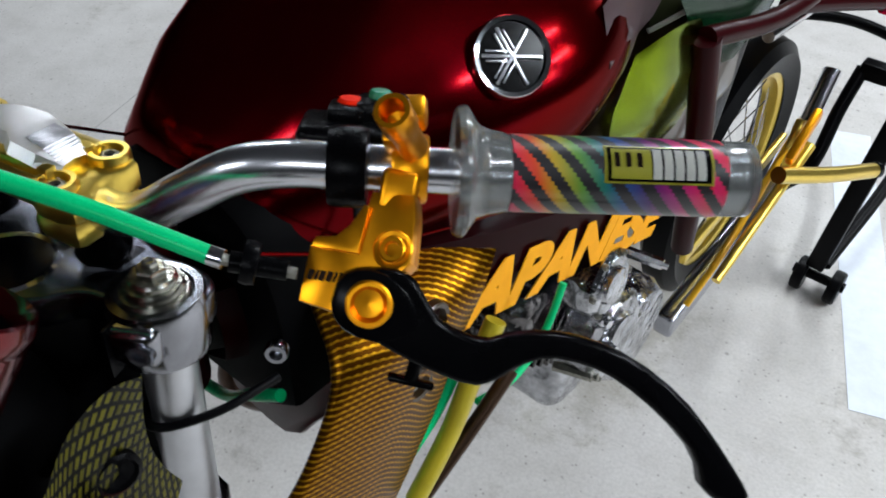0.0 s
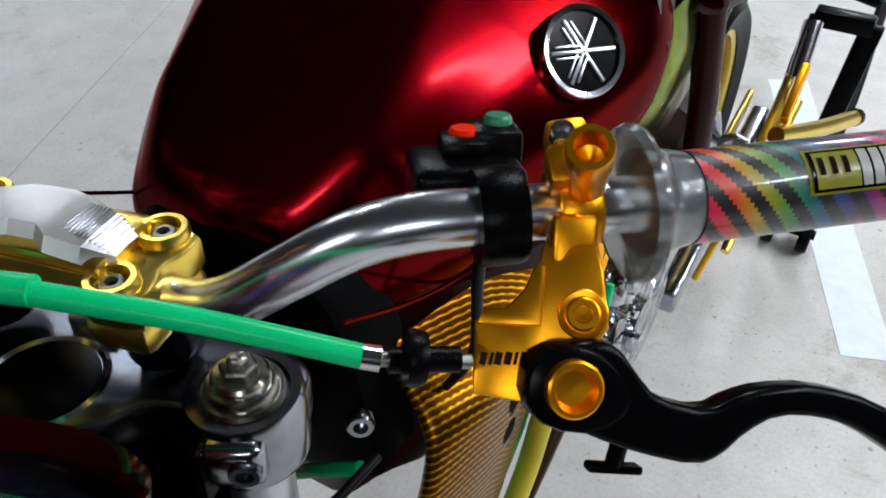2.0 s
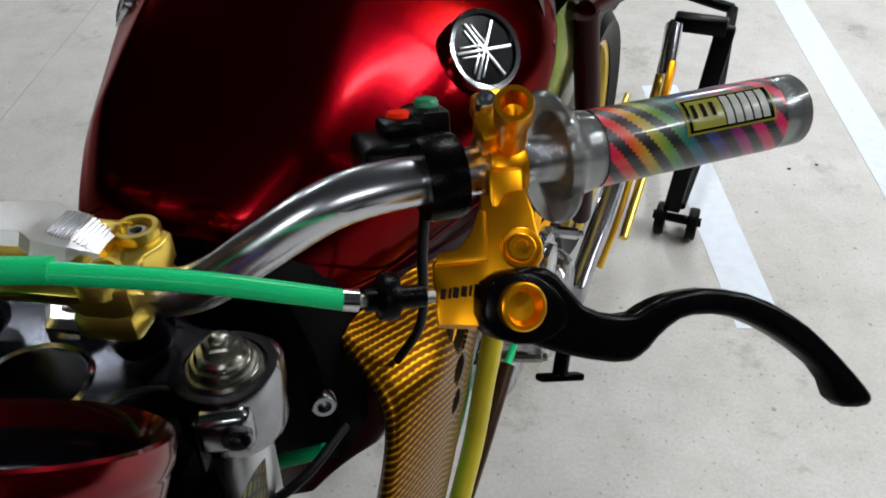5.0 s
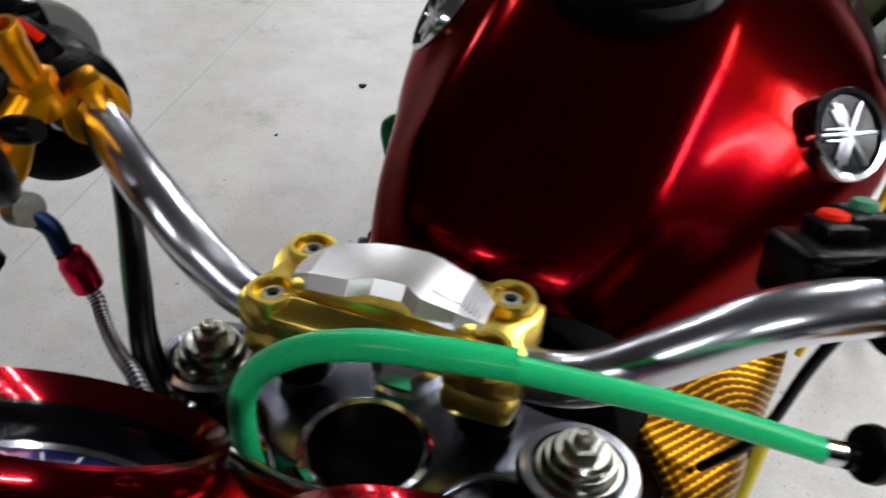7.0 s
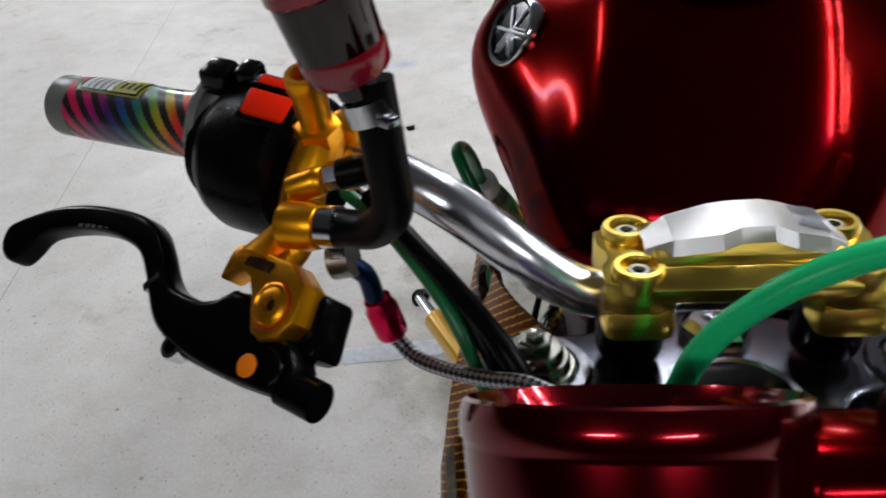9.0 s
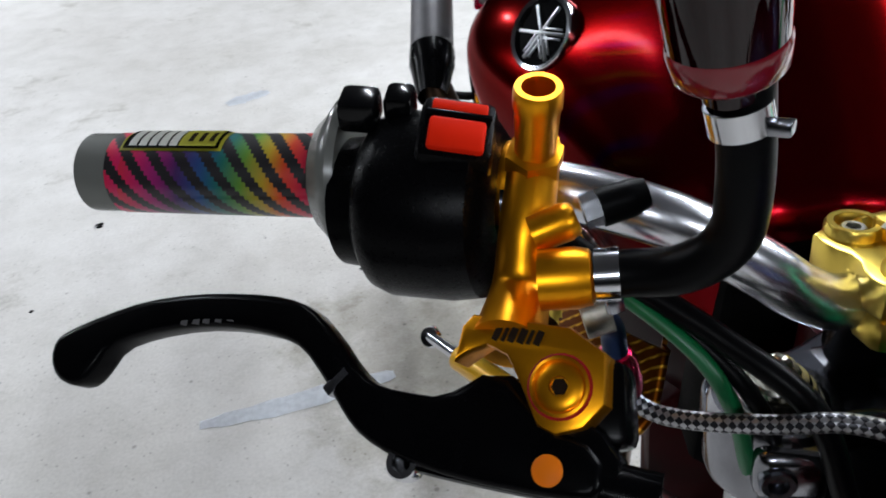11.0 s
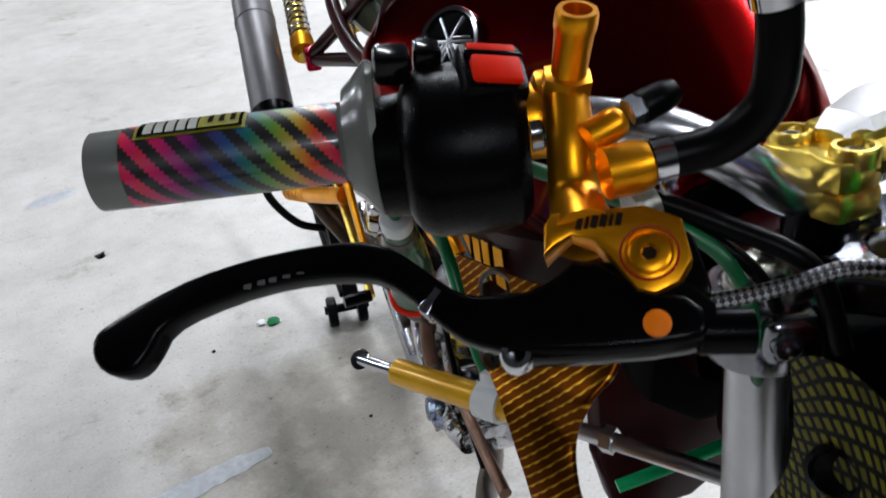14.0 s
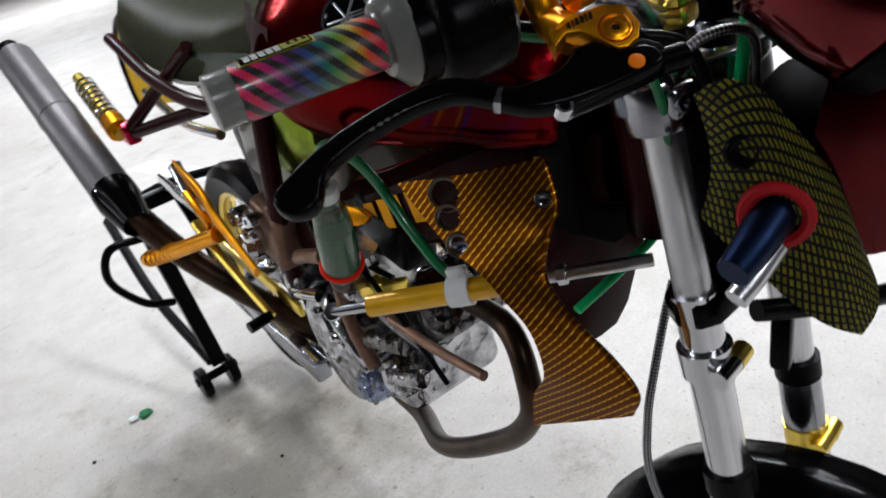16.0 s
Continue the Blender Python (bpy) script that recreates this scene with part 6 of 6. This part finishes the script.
carb = part("carburettor", bm_lathe([(0.032, -0.05), (0.034, 0.0), (0.030, 0.03), (0.026, 0.05)], axes(e(-0.10, 0.46, 0.70), BODY.to_3x3() @ Vector((-0.5, -0.2, 0.8))), 28), CAST, bike, "chrome carburettor with red clip")
part("float_bowl", bm_box((0.06, 0.06, 0.05), BODY @ pose(-0.11, 0.46, 0.66, 10, 20, 0), 0.012, 3), PALE_GOLD, carb)
bottle_way = BODY.to_3x3() @ Vector((-0.028, -0.090, 0.163))
bm0 = Vector(e(-0.183, 0.405, 0.755))
bm_ = axes(bm0, bottle_way) @ Matrix.Diagonal((1.14, 1.14, 1.0, 1.0))
bottle = part("catch_bottle", bm_lathe([(0.020, -0.018), (0.0225, -0.008), (0.0232, 0.010), (0.0226, 0.060), (0.0205, 0.100), (0.0165, 0.130), (0.0135, 0.142), (0.0128, 0.152), (0.00001, 0.152)], bm_, 30), GREEN_BOTTLE, bike, "cloudy green clear catch bottle with a white cap")
part("coolant", bm_lathe([(0.018, -0.016), (0.0205, -0.007), (0.0212, 0.010), (0.0206, 0.058), (0.0192, 0.084), (0.00001, 0.084)], bm_, 28), GREEN_DARK, bottle, "dark green fluid")
part("bottle_cap", bm_lathe([(0.0135, 0.148), (0.0142, 0.150), (0.0142, 0.163), (0.0130, 0.166), (0.00001, 0.166)], bm_, 28), WHITE, bottle, "white screw cap")
part("bottle_strap", bm_lathe([(0.0150, 0.128), (0.0162, 0.129), (0.0150, 0.138), (0.0142, 0.138)], bm_, 28, caps=False), SMOKE, bottle, "brown strap round the neck")
part("red_clip", bm_lathe([(0.0232, -0.004), (0.0255, -0.003), (0.0265, 0.000), (0.0255, 0.004), (0.0232, 0.005)], bm_, 30, caps=False), RED_BTN, bottle, "red band")
part("green_tube", bm_tube([tuple(bm0 + bottle_way.normalized() * 0.150), e(-0.2105, 0.312, 0.930), e(-0.213, 0.290, 0.955), e(-0.211, 0.264, 0.962), e(-0.196, 0.250, 0.940), e(-0.180, 0.246, 0.905), e(-0.172, 0.215, 0.852), e(-0.168, 0.180, 0.818), e(-0.150, 0.150, 0.79)], 0.0058, 14), GREEN_DARK, bike, "dark green breather tube")
part("intake_hose", bm_tube([e(-0.181, 0.411, 0.745), e(-0.172, 0.435, 0.715), e(-0.14, 0.47, 0.69)], 0.021, 20), BROWN, bike, "brown intake stub")

exhaust = part("exhaust_pipe", bm_tube([e(-0.06, 0.34, 0.66), e(-0.10, 0.185, 0.70), e(-0.12, 0.135, 0.65), e(-0.12, 0.150, 0.585), e(-0.12, 0.225, 0.505), e(-0.115, 0.40, 0.385), e(-0.05, 0.60, 0.31), e(-0.05, 0.85, 0.32), e(-0.22, 1.00, 0.56), e(-0.295, 1.06, 0.705)], [0.014, 0.0145, 0.015, 0.015, 0.0155, 0.016, 0.019, 0.022, 0.025, 0.028], 22), BROWN, bike, "heat stained steel exhaust pipe and grey silencer")
S0, S1 = Vector(e(-0.297, 1.09, 0.722)), Vector(e(-0.297, 1.63, 0.975))
sw = (S1 - S0).normalized()
part("silencer", bm_lathe([(0.030, -0.04), (0.038, 0.0), (0.041, 0.006), (0.041, 0.55), (0.038, 0.558), (0.024, 0.56)], axes(S0, sw), 32), TITAN, exhaust, "grey titanium silencer can")
part("silencer_cone", bm_lathe([(0.028, -0.075), (0.040, -0.008), (0.0425, 0.0), (0.0425, 0.035), (0.041, 0.036)], axes(S0, sw), 32, caps=False), BLACK_ANO, exhaust, "black end cone")
part("silencer_tail", bm_lathe([(0.024, 0.55), (0.024, 0.60), (0.017, 0.60), (0.015, 0.585), (0.00001, 0.58)], axes(S0, sw), 28), BLACK_ANO, exhaust)
for h in (0.02, 0.30):
    part("silencer_band", bm_lathe([(0.0412, h), (0.0424, h + 0.001), (0.0424, h + 0.012), (0.0412, h + 0.013)], axes(S0, sw), 32, caps=False), TITAN, exhaust)
for k in range(5):
    part("silencer_rivet", bolt(None, axes(S0 + sw * 0.022 + axes(S0, sw).to_3x3() @ Vector((0.0415 * math.cos(k * 1.26), 0.0415 * math.sin(k * 1.26), 0)), axes(S0, sw).to_3x3() @ Vector((math.cos(k * 1.26), math.sin(k * 1.26), 0))), 0.003, 0.002, False), ALU, exhaust)

# ---- rear: seat, subframe, shocks, side covers, foot controls, swing arm, wheel ----
rows = []
for v, w, z in ((0.66, 0.055, 1.01), (0.74, 0.095, 1.035), (0.86, 0.125, 1.02), (1.02, 0.135, 1.01), (1.20, 0.13, 1.02), (1.40, 0.11, 1.04), (1.50, 0.07, 1.05)):
    rows.append([e(w * math.sin(q), v, z - 0.085 * (1 - math.cos(q)) ** 1.3) for q in [radians(-95 + 19 * k) for k in range(11)]])
seat = part("seat", bm_grid(rows, 0.004), OLIVE, bike, "dull olive vinyl seat", smooth=60)
for s in (-1, 1):
    part("seat_piping", bm_tube([rows[i][0 if s < 0 else -1] for i in range(7)], 0.0035, 8), LABEL_WHITE, seat, "pale piping")
subframe = part("subframe", bm_tube([e(-0.125, 0.66, 0.93), e(-0.15, 0.85, 0.90), e(-0.16, 1.05, 0.92), e(-0.14, 1.35, 0.97)], 0.013, 14), MAROON, bike, "maroon tube subframe")
for s in (-1, 1):
    if s > 0:
        part("frame_tube", bm_tube([e(0.125, 0.66, 0.93), e(0.15, 0.85, 0.90), e(0.16, 1.05, 0.92), e(0.14, 1.35, 0.97)], 0.013, 14), MAROON, subframe)
    part("frame_tube", bm_tube([e(s * 0.12, 0.95, 0.865), e(s * 0.16, 1.10, 0.83), e(s * 0.195, 1.22, 0.80)], 0.013, 14), MAROON, subframe)
    part("frame_tube", bm_tube([e(s * 0.12, 0.92, 0.98), e(s * 0.15, 1.08, 0.90), e(s * 0.195, 1.22, 0.815)], 0.013, 14), MAROON, subframe)
    part("frame_tube", bm_tube([e(s * 0.125, 0.66, 0.93), e(s * 0.13, 0.72, 0.74), e(s * 0.12, 0.80, 0.52)], 0.017, 14), MAROON, subframe)
    part("shock_mount", bm_box((0.03, 0.045, 0.045), BODY @ pose(s * 0.20, 1.24, 0.80, 0, 0, 0), 0.006), RED_ANO, subframe, "red shock mount")
    sh0, sh1 = Vector(e(s * 0.214, 1.25, 0.80)), Vector(e(s * 0.205, 1.50, 0.89))
    w = (sh1 - sh0).normalized()
    shock = part("shock_absorber", bm_tube([tuple(sh0), tuple(sh1)], 0.013, 18), PALE_GOLD, bike, "gold shock absorber with a steel spring")
    part("shock_cup", bm_lathe([(0.018, 0.01), (0.025, 0.014), (0.025, 0.055), (0.020, 0.058)], axes(sh0, w), 24), GOLD, shock, "gold spring cup")
    coil = [tuple(sh0 + w * (0.055 + 0.17 * k / 96) + axes(sh0, w).to_3x3() @ Vector((0.021 * math.cos(k * 0.524), 0.021 * math.sin(k * 0.524), 0))) for k in range(97)]
    part("spring", bm_tube(coil, 0.0032, 7, 1), CHROME, shock, "steel coil spring")
    # side cover in lime
    dv = 0.0 if s > 0 else 0.05
    rows = [[e(s * 0.105, 0.53 + dv, 0.955), e(s * 0.114, 0.60 + dv, 0.962), e(s * 0.108, 0.69 + dv, 0.94)], [e(s * 0.111, 0.49 + dv, 0.905), e(s * 0.124, 0.57 + dv, 0.908), e(s * 0.118, 0.70 + dv, 0.90)],
            [e(s * 0.107, 0.50 + dv, 0.860), e(s * 0.118, 0.58 + dv, 0.852), e(s * 0.112, 0.72 + dv, 0.845)], [e(s * 0.096, 0.55 + dv, 0.82), e(s * 0.103, 0.62 + dv, 0.79), e(s * 0.099, 0.70 + dv, 0.785)]]
    part("tail_panel", bm_grid([[e(s * 0.100, 0.62 + dv, 0.985), e(s * 0.118, 0.72 + dv, 0.985), e(s * 0.118, 0.86 + dv, 0.975)], [e(s * 0.108, 0.66 + dv, 0.93), e(s * 0.128, 0.76 + dv, 0.93), e(s * 0.124, 0.90 + dv, 0.93)], [e(s * 0.104, 0.70 + dv, 0.86), e(s * 0.122, 0.78 + dv, 0.855), e(s * 0.116, 0.88 + dv, 0.87)]], 0.004), DARK_GREEN, bike, "glossy dark green tail panel", smooth=60)
    part("side_cover", bm_grid([[tuple(q) for q in glide(r, 4)] for r in rows], 0.004), LIME, bike, "lime yellow side cover", smooth=60)
    # foot controls
    rs = part("rear_set", bm_plate(rounded([(-20, -30), (15, -40), (30, 10), (18, 60), (-8, 75), (-24, 30)]), axes(e(s * 0.20, 0.93, 0.66), BODY.to_3x3() @ Vector((s, 0, 0.05)), BODY.to_3x3() @ Vector((0, 1, 0.2))), -0.006, 0.006, 0.002), PALE_GOLD, bike, "gold machined foot control")
    part("foot_peg", bm_tube([e(s * 0.21, 0.84, 0.68), e(s * 0.255, 0.96, 0.635), e(s * 0.295, 1.09, 0.59)], 0.0125 if s > 0 else 0.0150, 16), PALE_GOLD if s > 0 else GOLD, rs, "gold foot peg")
    if s < 0:
        for k in range(6):
            part("peg_ring", bm_lathe([(0.0150, -0.004), (0.0172, -0.003), (0.0172, 0.003), (0.0150, 0.004)], between(e(-0.262 - 0.006 * k, 0.985 + 0.018 * k, 0.626 - 0.0062 * k), e(-0.295, 1.09, 0.59)), 20, caps=False), GOLD, rs, "knurled gold ring")
        part("bracket_arm", bm_tube([e(-0.20, 0.984, 0.78), e(-0.202, 0.884, 0.753), e(-0.203, 0.832, 0.704), e(-0.20, 0.729, 0.635)], [0.012, 0.017, 0.018, 0.013], 16, flat=0.42), GOLD, rs, "gold machined bracket arm")
        part("brake_arm", bm_tube([e(-0.205, 1.12, 0.722), e(-0.207, 1.03, 0.716), e(-0.205, 0.93, 0.700)], [0.013, 0.018, 0.012], 16, flat=0.35), CHROME, rs, "polished brake arm")
        for v, z, size in ((0.829, 0.700, 0.018), (0.790, 0.676, 0.015), (0.760, 0.712, 0.012)):
            part("pivot_boss", bm_lathe([(size, -0.02), (size, 0.004), (size * 0.85, 0.008), (size * 0.45, 0.008), (size * 0.40, 0.004), (0.00001, 0.004)], axes(e(-0.172, v, z), BODY.to_3x3() @ Vector((-1, -0.2, 0.15))), 24), CHROME, rs, "chrome pivot boss")
    part("peg_tip", bm_lathe([(0.014, 0.0), (0.014, 0.012), (0.010, 0.016), (0.00001, 0.016)], between(e(s * 0.293, 1.085, 0.592), e(s * 0.31, 1.14, 0.573)), 20), BLACK_ANO, rs)
    part("pedal_arm", bm_tube([e(s * 0.212, 0.96, 0.67), e(s * 0.205, 0.86, 0.60), e(s * 0.20, 0.74, 0.54)], [0.010, 0.008, 0.007], 12), PALE_GOLD, rs)
    if s < 0:
        part("pedal_toe", bm_tube([e(s * 0.20, 0.745, 0.54), e(s * 0.245, 0.74, 0.54)], 0.0105, 12), BLACK_ANO, rs)
    part("pedal_rod", bm_tube([e(s * 0.195, 0.94, 0.72), e(s * 0.185, 0.80, 0.56), e(s * 0.17, 0.74, 0.47)] if s > 0 else [e(s * 0.195, 0.94, 0.72), e(s * 0.20, 0.82, 0.70)], 0.0055, 10), YELLOW if s > 0 else CHROME, rs, "linkage rod")
    part("linkage", bm_box((0.012, 0.09, 0.02), BODY @ pose(s * 0.212, 0.90, 0.715, 30, 0, 0), 0.003), GOLD, rs)
    part("linkage_end", bm_tube([e(s * 0.20, 0.985, 0.78), e(s * 0.205, 0.93, 0.72)], 0.013, 14), CHROME, rs)
    part("case_tail", bm_lathe([(0.03, -0.02), (0.034, 0.0), (0.026, 0.015), (0.00001, 0.018)], axes(e(s * 0.165, 0.84, 0.63), BODY.to_3x3() @ Vector((s, 0, 0.2))), 24), CHROME, eng)
    part("swing_arm", bm_box((0.035, 0.56, 0.05), BODY @ pose(s * 0.125, 1.08, 0.36, 5, 0, 0), 0.008, 3), ALU, bike, "polished aluminium swing arm leg")
    part("chain_guard", bm_box((0.012, 0.40, 0.03), BODY @ pose(s * 0.11, 1.05, 0.47, 5, 0, 0), 0.004), PALE_GOLD, bike, "gold guard")
    part("tail_rail", bm_tube([e(s * 0.10, 0.98, 0.80), e(s * 0.11, 1.16, 0.80), e(s * 0.11, 1.36, 0.84)], 0.010, 12), CHROME, bike, "chrome rail")
RWC = Vector(e(0, 1.30, 0.335))
rw_axis = BODY.to_3x3() @ Vector((1, 0, 0))
rear = part("rear_wheel", bm_lathe([(0.222, -0.026), (0.266, -0.040), (0.288, -0.024), (0.294, 0.0), (0.288, 0.024), (0.266, 0.040), (0.222, 0.026)], axes(RWC, rw_axis), 64, caps=False), RUBBER, bike, "black rear tyre on a gold spoked rim")
part("rim", bm_lathe([(0.224, -0.024), (0.210, -0.018), (0.206, 0.0), (0.210, 0.018), (0.224, 0.024)], axes(RWC, rw_axis), 64, caps=False), PALE_GOLD, rear, "gold rim")
part("hub", bm_lathe([(0.012, -0.11), (0.014, -0.07), (0.06, -0.05), (0.04, -0.02), (0.04, 0.02), (0.06, 0.05), (0.014, 0.07), (0.012, 0.11)], axes(RWC, rw_axis), 32), ALU, rear)
fr = axes(RWC, rw_axis).to_3x3()
for k in range(28):
    q = 2 * math.pi * k / 28
    sd = 1 if k % 2 else -1
    part("spoke", bm_tube([tuple(RWC + fr @ Vector((0.055 * math.cos(q + 0.5 * sd), 0.055 * math.sin(q + 0.5 * sd), sd * 0.045))), tuple(RWC + fr @ Vector((0.21 * math.cos(q), 0.21 * math.sin(q), 0)))], 0.0016, 6), CHROME, rear)
rows = [[e(x * k, v, z + 0.012 * (1 - abs(x) * 16)) for x in (-0.055, -0.035, 0.0, 0.035, 0.055)] for v, z, k in ((1.42, 1.00, 0.9), (1.54, 0.985, 1.0), (1.64, 0.945, 1.0), (1.71, 0.87, 1.0), (1.74, 0.78, 0.95), (1.75, 0.70, 0.85))]
guard = part("tail_guard", bm_grid([[tuple(q) for q in glide(r, 3)] for r in rows], 0.004), PALE_GOLD, bike, "gold curved tail guard", smooth=60)
for k in (0, -1):
    part("guard_edge", bm_tube([r[k] for r in rows], 0.006, 10), BLACK_PLASTIC, guard, "black edge")

# ---- rear paddock stand ----
stand = new("paddock_stand")
stand.location = (0, 0, 0)
tagged(stand, "black steel rear paddock stand holding the motorcycle up", "paddock stand")
for s in (-1, 1):
    u = 0.25 if s > 0 else -0.20
    part("upright", bm_box((0.042, 0.030, 0.50), BODY @ pose(u - s * 0.0, 1.455, 0.325, 0, s * 4, 0), 0.005), BLACK_PLASTIC, stand, "black square tube upright")
    part("cross_arm", bm_box((0.11, 0.035, 0.035), BODY @ pose(u - s * 0.035, 1.45, 0.575), 0.005), BLACK_PLASTIC, stand)
    part("hook", bm_tube([e(u - s * 0.085, 1.45, 0.575), e(u - s * 0.09, 1.40, 0.50), e(u - s * 0.09, 1.33, 0.40), e(s * 0.115, 1.30, 0.335)], 0.014, 12), BLACK_PLASTIC, stand)
    part("axle_bar", bm_tube([e(u - 0.06, 1.455, 0.05), e(u + 0.06, 1.455, 0.05)], 0.012, 14), BLACK_PLASTIC, stand)
    for o in (-0.04, 0.04):
        w = part("wheel", bm_lathe([(0.010, -0.013), (0.038, -0.013), (0.042, -0.009), (0.042, 0.009), (0.038, 0.013), (0.010, 0.013)], axes(e(u + o, 1.455, 0.042), BODY.to_3x3() @ Vector((1, 0, 0))), 28), RUBBER, stand, "small black wheel")
    part("side_tube", bm_tube([e(u, 1.455, 0.09), e(u * 1.1, 1.75, 0.20), e(u * 1.05, 2.05, 0.36)], 0.015, 12), BLACK_PLASTIC, stand)
part("handle", bm_tube([e(-0.21, 2.05, 0.36), e(0.0, 2.10, 0.38), e(0.2625, 2.05, 0.36)], 0.015, 12), BLACK_PLASTIC, stand)
part("loop", bm_tube([e(-0.235, 1.44, 0.50), e(-0.32, 1.40, 0.52), e(-0.345, 1.42, 0.44), e(-0.29, 1.44, 0.34), e(-0.225, 1.455, 0.30)], 0.010, 12), BLACK_PLASTIC, stand)
